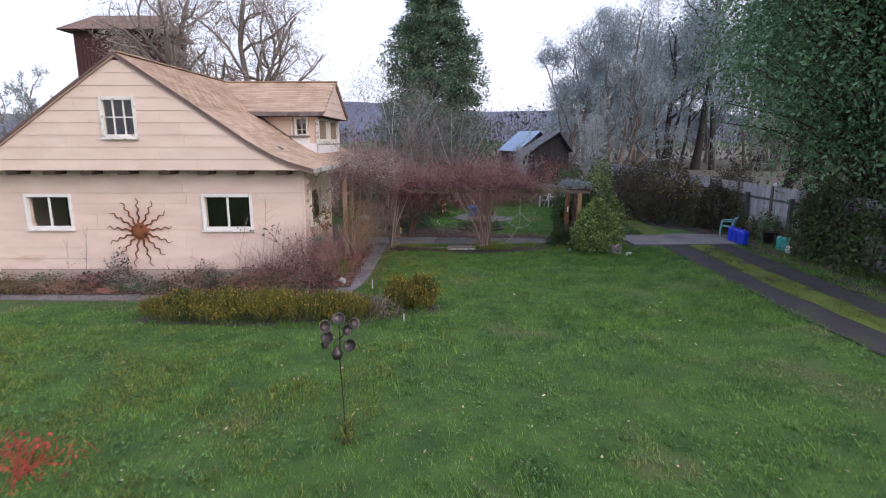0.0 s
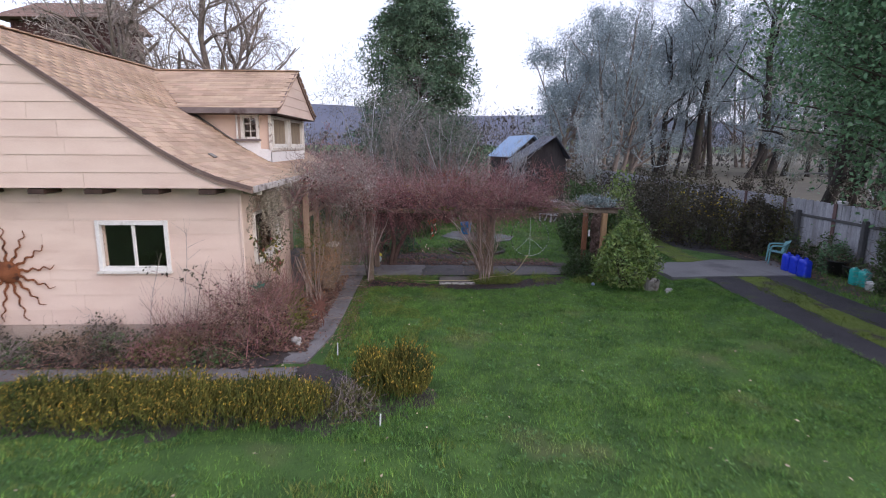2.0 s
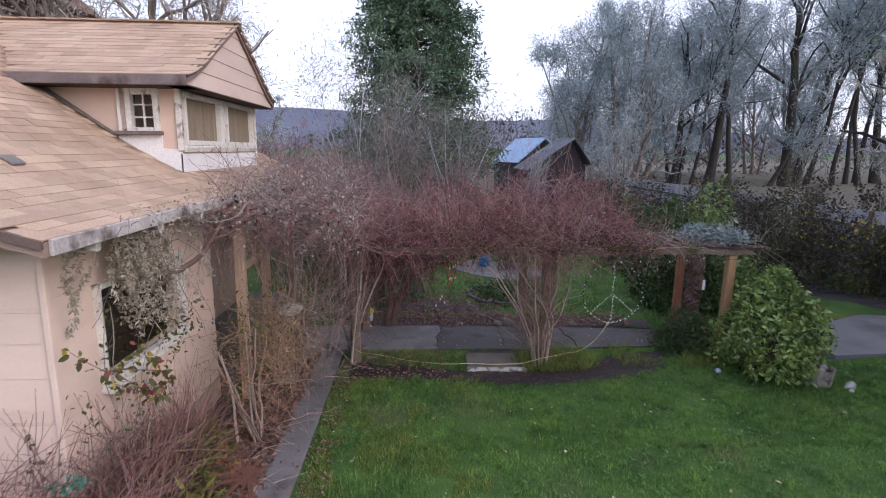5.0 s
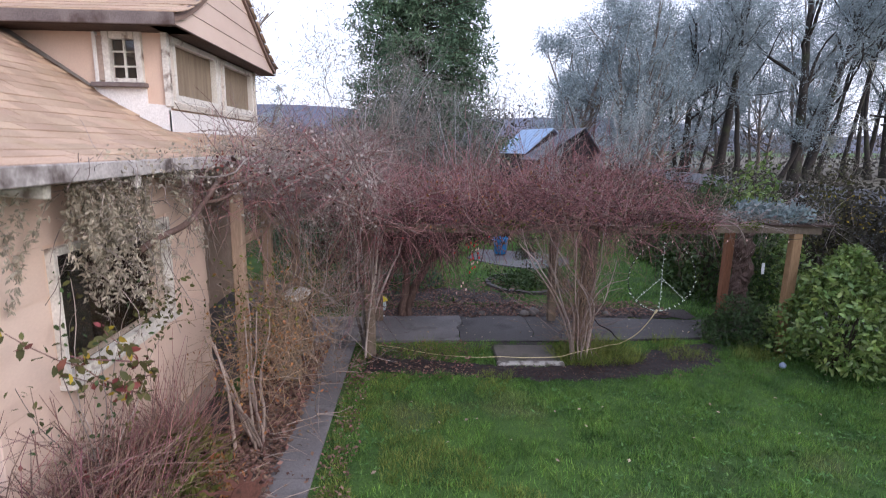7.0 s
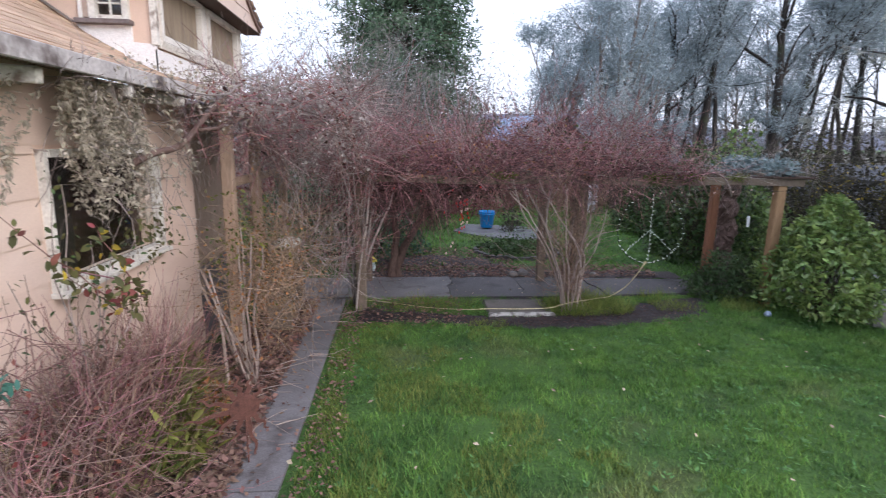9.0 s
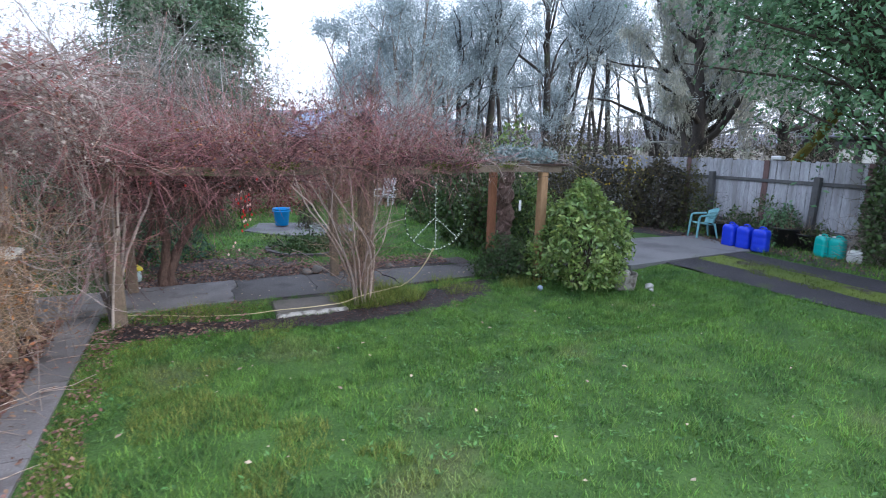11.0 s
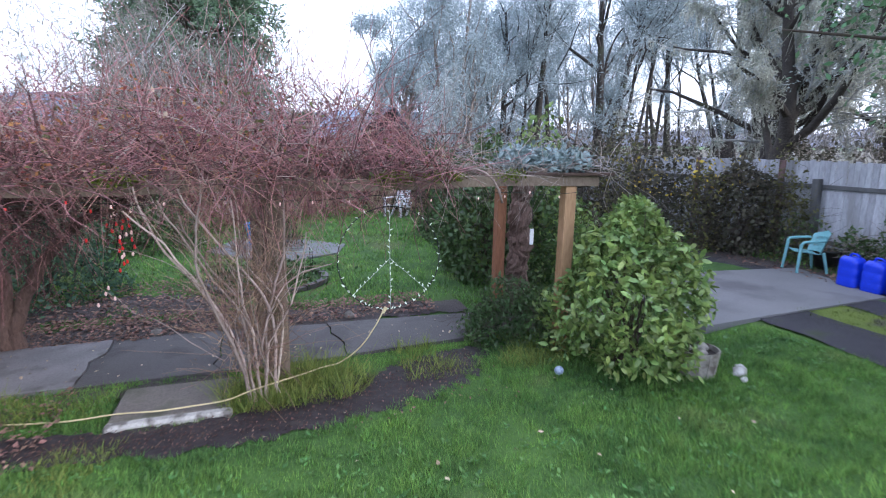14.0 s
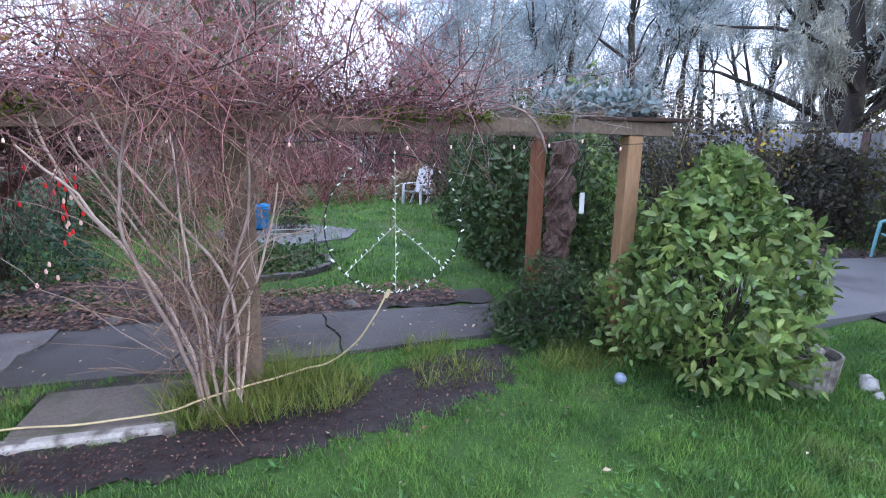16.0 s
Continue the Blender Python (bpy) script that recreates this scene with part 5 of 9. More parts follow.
solid("roof_patch", (-4.15, 13.9, slope_z(3.15) + 0.02), (0.14, 0.16, 0.03), M_ROCKDARK, house, "small grey roof patch", 0.01, Matrix.Rotation(radians(32), 4, "Y"))

# roof shingles in courses
def shingle_mesh():
    me = bpy.data.meshes.new("shingle")
    g = Geo().box((0, 0, 0), (0.235, 0.325, 0.010))
    me.from_pydata(g.v, [], g.f)
    me.materials.append(M_SHINGLE)
    return me


SHINGLE = shingle_mesh()


def course_points(fz, total, step):
    """Even steps down a curved slope: distance, height and pitch."""
    d = np.linspace(0, total, 400)
    z = np.array([fz(q) for q in d])
    s = np.concatenate([[0], np.cumsum(np.hypot(np.diff(d), np.diff(z)))])
    out = []
    q = 0.1
    while q < s[-1] + 0.02:
        dd = float(np.interp(q, s, d))
        e = 0.05
        sl = (fz(min(dd + e, total)) - fz(max(dd - e, 0))) / (min(dd + e, total) - max(dd - e, 0))
        out.append((dd, fz(dd), math.atan(sl)))
        q += step
    return out


sg = np.random.default_rng(5)
near, rest = [], []
for r, (d, z, pitch) in enumerate(course_points(slope_z, 4.3, 0.135)):
    x = RX + d
    for c in range(int((Y1 - Y0) / 0.33) + 1):
        y = Y0 + 0.1 + c * 0.33 + (0.165 if r % 2 else 0)
        if y > Y1 or (x > RX + 0.1 and abs(y - DY) < 2.17 and dorm_z(y - DY) > z + 0.03 and x < -3.45 and not (abs(y - DY) > 1.70 and x > -5.4) and not x > DX + 0.06):
            continue
        m = Matrix.Translation((x - 0.03, y + sg.uniform(-0.008, 0.008), z + 0.008 + sg.uniform(0, 0.004))) @ Matrix.Rotation(-pitch - 0.035, 4, "Y") @ Matrix.Rotation(sg.uniform(-0.012, 0.012), 4, "Z")
        (near if d > 1.75 and y < 16.2 and len(near) < 300 else rest).append(m)
for m in near:
    piece("shingle", SHINGLE, roof, m)
near2, rest2 = [], []
for r, (d, z, pitch) in enumerate(course_points(dorm_z, 2.07, 0.135)):
    for sign in (-1, 1):
        for c in range(14):
            x = -3.62 - c * 0.33 - (0.165 if r % 2 else 0)
            if main_z(x) > z + 0.02 or x < RX:
                continue
            m = Matrix.Translation((x, DY + sign * (d - 0.03), z + 0.008 + sg.uniform(0, 0.004))) @ Matrix.Rotation(sign * (pitch + 0.035), 4, "X") @ Matrix.Rotation(radians(90), 4, "Z")
            (near2 if sign < 0 else rest2).append(m)
for m in near2:
    piece("shingle", SHINGLE, dormer_roof, m)


def joined(name, mats_, parent):
    v0 = np.array([p.co for p in SHINGLE.vertices])
    f0 = np.array([list(p.vertices) for p in SHINGLE.polygons])
    V = np.concatenate([v0 @ np.array(m.to_3x3()).T + np.array(m.translation) for m in mats_])
    F = np.concatenate([f0 + i * len(v0) for i in range(len(mats_))])
    ob = bulk(name, V, F, M_SHINGLE, parent)
    ob["kind"] = "stuff"


joined("shingle_course", rest, roof)
joined("shingle_course", rest2, dormer_roof)
g = Geo()
for i in range(30):
    y = Y0 + 0.1 + i * 0.31
    g.box((RX, y, RZ + 0.005), (0.16, 0.33, 0.02), Matrix.Rotation(0.03, 4, "X"))
g.out("ridge_cap", M_SHINGLE, house)
g = Geo()
for i in range(12):
    g.box((-3.6 - i * 0.3, DY, 5.32), (0.33, 0.16, 0.02), Matrix.Rotation(0.03, 4, "Y"))
g.out("ridge_cap", M_SHINGLE, house)

# ---------------------------------------------------------------- shrubs, roses and vines
def twig_mass(name, parent, sample, n, length, radius, material, seed, k=4, wander=0.34, rise=-0.05, up=0.3, label=""):
    """Many thin curved canes that fill a region; sample(g, n) gives their feet."""
    g = np.random.default_rng(seed)
    S = sample(g, n)
    D = g.normal(0, 1, (n, 3)) + np.array([0, 0, up])
    P = bend(g, S, D, g.uniform(length[0], length[1], n), k, wander, rise)
    V, F = tubes(P, taper(g.uniform(radius[0], radius[1], n), k, 0.5), 3)
    tagged(bulk(name, V, F, material, parent, label), kind="stuff")
    return P


def leaf_mass(name, parent, C, size, material, seed, up=0.0, long=1.6, label="", shape=cards):
    g = np.random.default_rng(seed)
    V, F = shape(g, C, np.full(len(C), size), up, long)
    return tagged(bulk(name, V, F, material, parent, label), kind="stuff")


def in_mound(cx, cy, cz, rx, ry, rz, hollow=0.2):
    def sample(g, n):
        v = unit(g.normal(0, 1, (n, 3))) * (g.uniform(hollow, 1, n) ** 0.45)[:, None]
        v[:, 2] = np.abs(v[:, 2])
        return np.array([cx, cy, cz]) + v * [rx, ry, rz]
    return sample


def shrub(name, at, size, label, leaf, seed, stems=60, leaves=2500, leaf_size=0.06, wood=None, twigs=500, up=0.0, long=1.7, hollow=0.45, twig_len=(0.15, 0.4), twig_r=(0.002, 0.004), group=""):
    """A multi-stemmed shrub: stems from the foot, twigs and leaves through an uneven mound."""
    g = np.random.default_rng(seed)
    t = thing(name, at, label, "shrub", group)
    b = np.array(at, float)
    rx, ry, rz = size
    a = g.uniform(0, 6.28, stems)
    q = g.uniform(0.15, 0.95, stems)
    tip = b + np.c_[np.cos(a) * rx * q, np.sin(a) * ry * q, rz * np.sqrt(1 - q * q) * g.uniform(0.7, 1.0, stems)]
    foot = b + g.normal(0, 0.07, (stems, 3)) * [1, 1, 0]
    P = bend(g, foot, tip - foot + np.array([0, 0, 0.25]), np.linalg.norm(tip - foot, axis=1), 6, 0.10)
    V, F = tubes(P, taper(g.uniform(0.004, 0.011, stems), 6, 0.4), 4)
    tagged(bulk("stem_work", V, F, wood or M_BARK, t), kind="stuff")
    lump = in_mound(b[0], b[1], b[2] + 0.02, rx, ry, rz, hollow)

    def uneven(g2, n):
        S = lump(g2, n)
        d = S - b
        w = 1 + 0.16 * np.sin(d[:, 0] * 5 / rx + seed) * np.cos(d[:, 1] * 4 / ry) + 0.12 * np.sin(d[:, 2] * 7 / rz + seed * 2)
        return b + d * w[:, None]
    if twigs:
        twig_mass("twig_work", t, uneven, twigs, twig_len, twig_r, wood or M_BARK, seed + 1)
    if leaves:
        leaf_mass("foliage", t, uneven(np.random.default_rng(seed + 2), leaves), leaf_size, leaf, seed + 3, up, long)
    return t


# ---- pergola over the path
pergola = thing("pergola", (1.5, 18, 0), "weathered timber pergola over the path, mossy beam on square posts", "pergola")
BY, KY = 17.2, 18.75
for name, y, zc, x0, x1 in (("front_beam", BY, 1.835, -1.75, 4.72), ("back_beam", KY, 1.835, -1.75, 4.55)):
    g = Geo()
    n = 14
    xs = np.linspace(x0, x1, n)
    sag = [0.012 * math.sin(i * 1.3) for i in range(n)]
    v = [(x, y + dy + 0.006 * math.sin(i * 2.2), zc + dz + sag[i]) for i, x in enumerate(xs) for dy, dz in ((-0.05, -0.05), (0.05, -0.05), (0.05, 0.05), (-0.05, 0.05))]
    f = [(4 * i + j, 4 * i + (j + 1) % 4, 4 * i + 4 + (j + 1) % 4, 4 * i + 4 + j) for i in range(n - 1) for j in range(4)] + [(3, 2, 1, 0), (4 * n - 4, 4 * n - 3, 4 * n - 2, 4 * n - 1)]
    g.add(v, f).out(name, M_TIMBER, pergola)
for i in range(12):
    x = -1.5 + i * 0.56
    solid("rafter", (x, 17.99, 1.92), (0.05, 1.6 if i < 9 else 1.5, 0.08), M_TIMBER, pergola, "", 0.008, Matrix.Rotation(radians(2.5 * math.sin(i * 2.7)), 4, "Z"))
for x, y, w, mt in ((-1.62, BY + 0.06, 0.14, M_TIMBER), (1.47, BY + 0.12, 0.19, M_TIMBER), (4.40, BY + 0.03, 0.13, M_POST2), (4.37, KY, 0.13, M_POST), (1.35, KY, 0.13, M_TIMBER), (-1.6, KY, 0.13, M_TIMBER)):
    solid("post", (x, y, 0.86), (w, w, 1.84), mt, pergola, "reddish cedar post" if mt is M_POST else "tan squared post" if mt is M_POST2 else "grey weathered post", 0.012, Matrix.Rotation(radians(0.8 * math.sin(x * 9)), 4, "Y"))
g = Geo()
gq = np.random.default_rng(2)
solid("cap_board", (4.42, 17.22, 1.90), (0.9, 0.22, 0.03), M_DARKWOOD, pergola, "dark loose board", 0.005, Matrix.Rotation(radians(-4), 4, "Z"))
for i, (x0, z0) in enumerate(((2.48, 1.885), (2.62, 1.88), (2.93, 1.885), (3.07, 1.89), (3.7, 1.885), (0.28, 1.885), (0.4, 1.88))):
    C = np.c_[gq.normal(x0, 0.07, 420), gq.normal(BY - 0.045, 0.03, 420), z0 + gq.normal(0, 0.026, 420)]
    leaf_mass("moss_cushion", pergola, C, 0.022, M_MOSSCLUMP, 90 + i, 0.6, 1.2, "bright green moss cushion")

# ---- climbing rose on the pergola
rose = thing("climbing_rose", (1.3, 17.05, 0), "large leafless climbing rose with tangled wine-red canes over the pergola", "climbing plant")


def rose_top(x, y):
    h = np.interp(x, [-2.0, -1.3, -0.6, 0.4, 1.3, 2.2, 2.8, 3.3, 3.9], [2.85, 2.60, 2.50, 2.70, 2.84, 2.70, 2.28, 2.02, 1.94])
    return 1.88 + (h - 1.88) * np.sqrt(np.clip(1 - ((y - 18.0) / 1.5) ** 2, 0.04, 1))


def rose_region(g, n):
    m = 2 * n
    x = g.uniform(-1.9, 3.0, m)
    y = g.uniform(16.75, 19.4, m)
    top = rose_top(x, y) + 0.13 * np.sin(x * 3.1 + 0.7) * np.cos(y * 2.6) + 0.07 * np.sin(x * 7.3 + y * 4)
    z = 1.87 + np.maximum(top - 1.87, 0.08) * g.uniform(0, 1, m) ** 1.15
    f = np.sin(4.3 * x + 1.3) * np.sin(4.9 * y + 3.1 * z) + 0.7 * np.sin(9.1 * x + 7 * z) * np.cos(8.3 * y)
    keep = np.argsort(-(f + g.normal(0, 0.8, m)))[:n]
    return np.c_[x, y, z][np.sort(keep)]


twig_mass("cane_tangle", rose, rose_region, 2700, (0.3, 1.0), (0.002, 0.0046), M_CANE, 101, 5, 0.22, -0.06, 0.25)
# Dark canes and leaves low in the canopy put its inner shade into colour.
twig_mass("dark_cane_tangle", rose, lambda g, n: rose_region(g, n) * [1, 1, 0.35] + [0, 0, 1.22], 1100, (0.3, 0.9), (0.003, 0.007), M_CANESHADE, 100, 4, 0.26, -0.1, 0.0)
twig_mass("pale_cane_tangle", rose, rose_region, 420, (0.4, 1.1), (0.0022, 0.0042), M_CANEPALE, 102, 6, 0.2, -0.06, 1.3)
leaf_mass("withered_leaf", rose, rose_region(np.random.default_rng(103), 3400), 0.02, M_ROSELEAF, 104)
leaf_mass("dark_leaf", rose, rose_region(np.random.default_rng(113), 2300) * [1, 1, 0.45] + [0, 0, 1.03], 0.026, M_DEADSHADE, 114)
leaf_mass("rust_leaf", rose, rose_region(np.random.default_rng(115), 420) * [0.5, 1, 1], 0.032, M_RUSTLEAF, 116)
twig_mass("long_shoot", rose, lambda g, n: rose_region(g, n) * [1, 1, 0.5] + [0, 0, 1.15], 170, (0.7, 1.5), (0.0025, 0.0045), M_CANE, 111, 7, 0.10, -0.05, 1.8)
leaf_mass("olive_leaf", rose, rose_region(np.random.default_rng(105), 700), 0.03, M_OLDLEAF, 106)
leaf_mass("pale_leaf", rose, rose_region(np.random.default_rng(107), 90), 0.035, M_LEAFPALE, 108)


def fringe(g, n):
    x = np.where(g.uniform(0, 1, n) < 0.6, g.uniform(-1.7, -0.4, n), g.uniform(0.6, 2.2, n))
    return np.c_[x, g.choice([16.95, 17.25, 18.6, 18.9], n) + g.normal(0, 0.1, n), g.uniform(1.6, 1.95, n)]


twig_mass("curtain_cane", rose, lambda g, n: np.c_[g.uniform(-1.75, -0.25, n), g.uniform(17.3, 19.1, n), g.uniform(1.45, 1.9, n)], 230, (0.4, 1.0), (0.002, 0.004), M_CANE, 112, 6, 0.22, -0.22, -0.3)
twig_mass("beam_cane", rose, lambda g, n: np.c_[g.uniform(-1.8, 2.6, n), g.normal(17.05, 0.06, n), g.uniform(1.80, 1.99, n)], 260, (0.2, 0.7), (0.0018, 0.004), M_CANE, 1091, 5, 0.25, -0.05, 0.0)
leaf_mass("beam_leaf", rose, np.random.default_rng(1092).uniform([-1.8, 16.98, 1.84], [2.4, 17.15, 1.99], (420, 3)), 0.026, M_DEADSHADE, 1093)
# Dark leaves and canes added under the canopy as its painted shade.
leaf_mass("under_leaf", rose, np.random.default_rng(1094).uniform([-1.75, 17.3, 1.55], [0.35, 19.1, 1.9], (2600, 3)), 0.035, M_DEADSHADE, 1095)
twig_mass("under_cane", rose, lambda g, n: np.c_[g.uniform(-1.75, -0.35, n), g.uniform(17.3, 19.1, n), g.uniform(1.3, 1.85, n)], 700, (0.3, 0.9), (0.0025, 0.0055), M_CANESHADE, 1096, 5, 0.28, -0.1, -0.1)
twig_mass("hanging_cane", rose, fringe, 430, (0.2, 0.75), (0.002, 0.0042), M_CANE, 109, 4, 0.25, -0.35, -0.4)
g = np.random.default_rng(110)
# Cane curves (x, z) placed to fit the camera's view, near y = 17.
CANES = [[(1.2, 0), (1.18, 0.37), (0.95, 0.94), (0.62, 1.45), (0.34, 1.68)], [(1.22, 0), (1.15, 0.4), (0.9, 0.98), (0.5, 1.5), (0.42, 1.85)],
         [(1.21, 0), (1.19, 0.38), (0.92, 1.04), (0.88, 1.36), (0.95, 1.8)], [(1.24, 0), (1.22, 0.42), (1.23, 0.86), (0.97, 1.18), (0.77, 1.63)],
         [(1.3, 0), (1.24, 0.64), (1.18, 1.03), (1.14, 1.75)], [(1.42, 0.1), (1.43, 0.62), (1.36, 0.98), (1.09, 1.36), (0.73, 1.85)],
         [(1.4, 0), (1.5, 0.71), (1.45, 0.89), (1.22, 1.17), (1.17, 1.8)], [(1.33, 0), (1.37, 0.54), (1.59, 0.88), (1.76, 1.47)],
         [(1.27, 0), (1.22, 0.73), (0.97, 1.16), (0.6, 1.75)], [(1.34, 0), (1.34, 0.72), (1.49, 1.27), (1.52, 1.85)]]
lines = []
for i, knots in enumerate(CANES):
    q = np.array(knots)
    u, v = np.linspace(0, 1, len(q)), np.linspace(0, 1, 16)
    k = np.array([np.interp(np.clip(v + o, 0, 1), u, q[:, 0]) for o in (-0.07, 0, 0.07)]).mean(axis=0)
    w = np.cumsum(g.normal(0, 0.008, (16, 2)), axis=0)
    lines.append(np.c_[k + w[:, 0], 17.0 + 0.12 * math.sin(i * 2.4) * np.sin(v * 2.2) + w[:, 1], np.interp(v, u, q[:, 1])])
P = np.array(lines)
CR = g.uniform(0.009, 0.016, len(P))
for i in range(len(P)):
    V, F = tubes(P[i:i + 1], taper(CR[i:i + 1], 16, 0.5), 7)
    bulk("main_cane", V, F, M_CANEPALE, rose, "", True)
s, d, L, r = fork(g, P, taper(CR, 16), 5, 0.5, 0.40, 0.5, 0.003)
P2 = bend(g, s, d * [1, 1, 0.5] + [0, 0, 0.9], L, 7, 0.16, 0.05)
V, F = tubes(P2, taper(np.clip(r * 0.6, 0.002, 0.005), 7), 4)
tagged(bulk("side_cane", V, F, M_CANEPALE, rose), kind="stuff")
foot = np.c_[g.normal(1.3, 0.14, 14), g.normal(17.0, 0.1, 14), g.uniform(0, 0.9, 14)]
P = bend(g, foot, np.c_[g.normal(0, 0.4, 14), g.normal(-0.03, 0.25, 14), np.ones(14)], g.uniform(0.5, 1.3, 14), 8, 0.2, 0.0)
V, F = tubes(P, taper(g.uniform(0.002, 0.0042, 14), 8), 4)
tagged(bulk("young_cane", V, F, M_CANEPALE, rose), kind="stuff")
def root_column(g, n):
    z = g.uniform(0.25, 1.75, n)
    return np.c_[1.3 + g.normal(-0.04, 0.13, n) * (0.5 + z), 17.05 + g.normal(0, 0.1, n), z]


twig_mass("root_twig", rose, root_column, 420, (0.25, 0.7), (0.0016, 0.0036), M_CANEBROWN, 1101, 5, 0.2, 0.05, 0.9)
twig_mass("root_tan_twig", rose, root_column, 300, (0.25, 0.8), (0.0016, 0.0036), M_CANETAN, 1102, 5, 0.2, 0.05, 0.9)
# the old trunk behind the path, forked low down
for pts, r0, r1 in (([(-1.22, 19.0, -0.05), (-1.2, 19.0, 0.2), (-1.14, 18.98, 0.45), (-1.13, 18.97, 0.8), (-1.18, 18.95, 1.2), (-1.2, 18.93, 1.7)], 0.085, 0.04), ([(-1.12, 19.02, -0.05), (-1.1, 19.0, 0.25), (-1.0, 18.98, 0.52), (-0.85, 18.98, 0.82), (-0.62, 18.97, 1.15), (-0.35, 18.95, 1.38), (0.0, 18.92, 1.52), (0.4, 18.9, 1.66)], 0.08, 0.035), ([(-1.75, 19.0, -0.05), (-1.6, 18.95, 0.35), (-1.45, 18.9, 0.6), (-1.3, 18.9, 0.95), (-1.25, 18.85, 1.4)], 0.04, 0.02)):
    pp = []
    for i in range(len(pts) - 1):
        for j in range(3):
            pp.append(Vector(pts[i]).lerp(Vector(pts[i + 1]), j / 3) + Vector((0.012 * math.sin(i * 5 + j * 2), 0.01 * math.cos(i * 3 + j), 0)))
    Geo().tube(pp, [r0 + (r1 - r0) * i / len(pp) + 0.006 * math.sin(i * 2.3) for i in range(len(pp))], 9).out("old_trunk", M_OLDTRUNK, rose, "thick old reddish-brown trunk", True)
# one bare cane reaching out to the side
u = np.linspace(0, 1, 12)
P = np.c_[np.interp(u, [0, 0.35, 0.6, 0.8, 1], [1.28, 1.37, 1.5, 1.66, 1.93]), 17.0 - 0.06 * np.sin(3 * u), np.interp(u, [0, 0.35, 0.6, 0.8, 1], [0.3, 0.72, 1.0, 1.12, 1.17])][None]
V, F = tubes(P, taper(np.array([0.010]), 12), 6)
bulk("reaching_cane", V, F, M_CANEPALE, rose, "", True)

# ---- old vines over the porch beside the house
vines = thing("porch_vine", (-2.5, 17, 0), "dense leafless wine-red and grey vine smothering the porch", "climbing plant")


def vine_region(g, n):
    y = g.uniform(14.9, 20.5, n)
    x = g.uniform(-3.2, -1.45, n)
    top = np.interp(y, [14.9, 15.6, 17, 18.5, 20.5], [2.72, 2.95, 3.05, 3.15, 3.0]) + 0.08 * np.sin(x * 7 + y * 3)
    low = np.interp(y, [14.9, 16, 17.2, 20.5], [2.45, 2.1, 1.9, 1.9])
    return np.c_[x, y, low + (top - low) * g.uniform(0, 1, n) ** 0.8]


twig_mass("dark_vine_tangle", vines, lambda g, n: vine_region(g, n) * [0.92, 1, 0.93] + [-0.2, 0, 0.12], 300, (0.3, 0.9), (0.003, 0.007), M_CANEBROWN, 1210, 4, 0.26, -0.1, 0.0)
twig_mass("vine_tangle", vines, vine_region, 800, (0.3, 0.9), (0.002, 0.005), M_CANE, 121, 4, 0.24, -0.08, 0.2)
twig_mass("grey_vine_tangle", vines, lambda g, n: vine_region(g, n) * [1, 0.6, 1] + [0, 6.6, 0.02], 1900, (0.3, 0.9), (0.002, 0.0045), M_VINEGREY, 122, 4, 0.26, -0.1, 0.2)
leaf_mass("seed_fluff", vines, vine_region(np.random.default_rng(123), 1400) * [1, 0.45, 1] + [0, 8.4, 0.02], 0.04, M_SEED, 124, 0, 1.1, "pale fluffy seed heads")
# Dark leaves inside the vine paint the shade of its hollows.
leaf_mass("dark_leaf", vines, vine_region(np.random.default_rng(117), 180) * [0.9, 1, 0.9] + [-0.25, 0, 0.2], 0.045, M_DEADSHADE, 120)
twig_mass("corner_tangle", vines, lambda g, n: np.c_[g.normal(-1.75, 0.22, n), g.normal(17.3, 0.5, n), g.uniform(0.7, 2.1, n)], 230, (0.3, 0.9), (0.002, 0.0045), M_CANE, 116, 5, 0.25, -0.03, 0.2)
# Shade between the porch posts is put into these dark leaves' colour.
leaf_mass("shade_leaf", vines, np.random.default_rng(1162).uniform([-2.7, 16.9, 1.2], [-1.7, 19.4, 2.3], (120, 3)), 0.036, M_DEADSHADE, 1163)
twig_mass("tan_stem", vines, lambda g, n: np.c_[g.uniform(-2.95, -1.9, n), g.uniform(15.8, 17.6, n), g.uniform(0.3, 1.5, n)], 260, (0.3, 0.9), (0.002, 0.0045), M_CANETAN, 1164, 5, 0.2, 0.05, 0.6)
leaf_mass("corner_leaf", vines, np.random.default_rng(1160).normal(0, 1, (120, 3)) * [0.25, 0.5, 0.4] + [-1.8, 17.3, 1.5], 0.03, M_DEADSHADE, 1161)
leaf_mass("withered_leaf", vines, vine_region(np.random.default_rng(125), 800), 0.026, M_ROSELEAF, 126)


def drop_region(g, n):
    y = g.uniform(16.5, 19.4, n)
    return np.c_[g.uniform(-3.1, -1.6, n), y, g.uniform(1.0, 2.5, n)]


twig_mass("hanging_vine", vines, drop_region, 130, (0.4, 1.3), (0.0025, 0.005), M_CANE, 127, 6, 0.2, -0.3, -0.4)
twig_mass("upright_shoot", vines, lambda g, n: np.c_[g.uniform(-2.9, -1.6, n), g.uniform(16.2, 18.6, n), g.uniform(0.1, 2.2, n)], 230, (0.7, 1.5), (0.0025, 0.0048), M_VINEGREY, 128, 6, 0.1, 0.25, 1.0)
g = np.random.default_rng(129)
foot = np.c_[np.full(9, -1.66) + g.normal(0, 0.03, 9), np.full(9, 17.3) + g.normal(0, 0.06, 9), np.zeros(9)]
P = bend(g, foot, np.c_[g.normal(0, 0.04, 9), g.normal(0, 0.05, 9), np.ones(9)], g.uniform(1.6, 2.5, 9), 9, 0.10, 0.12)
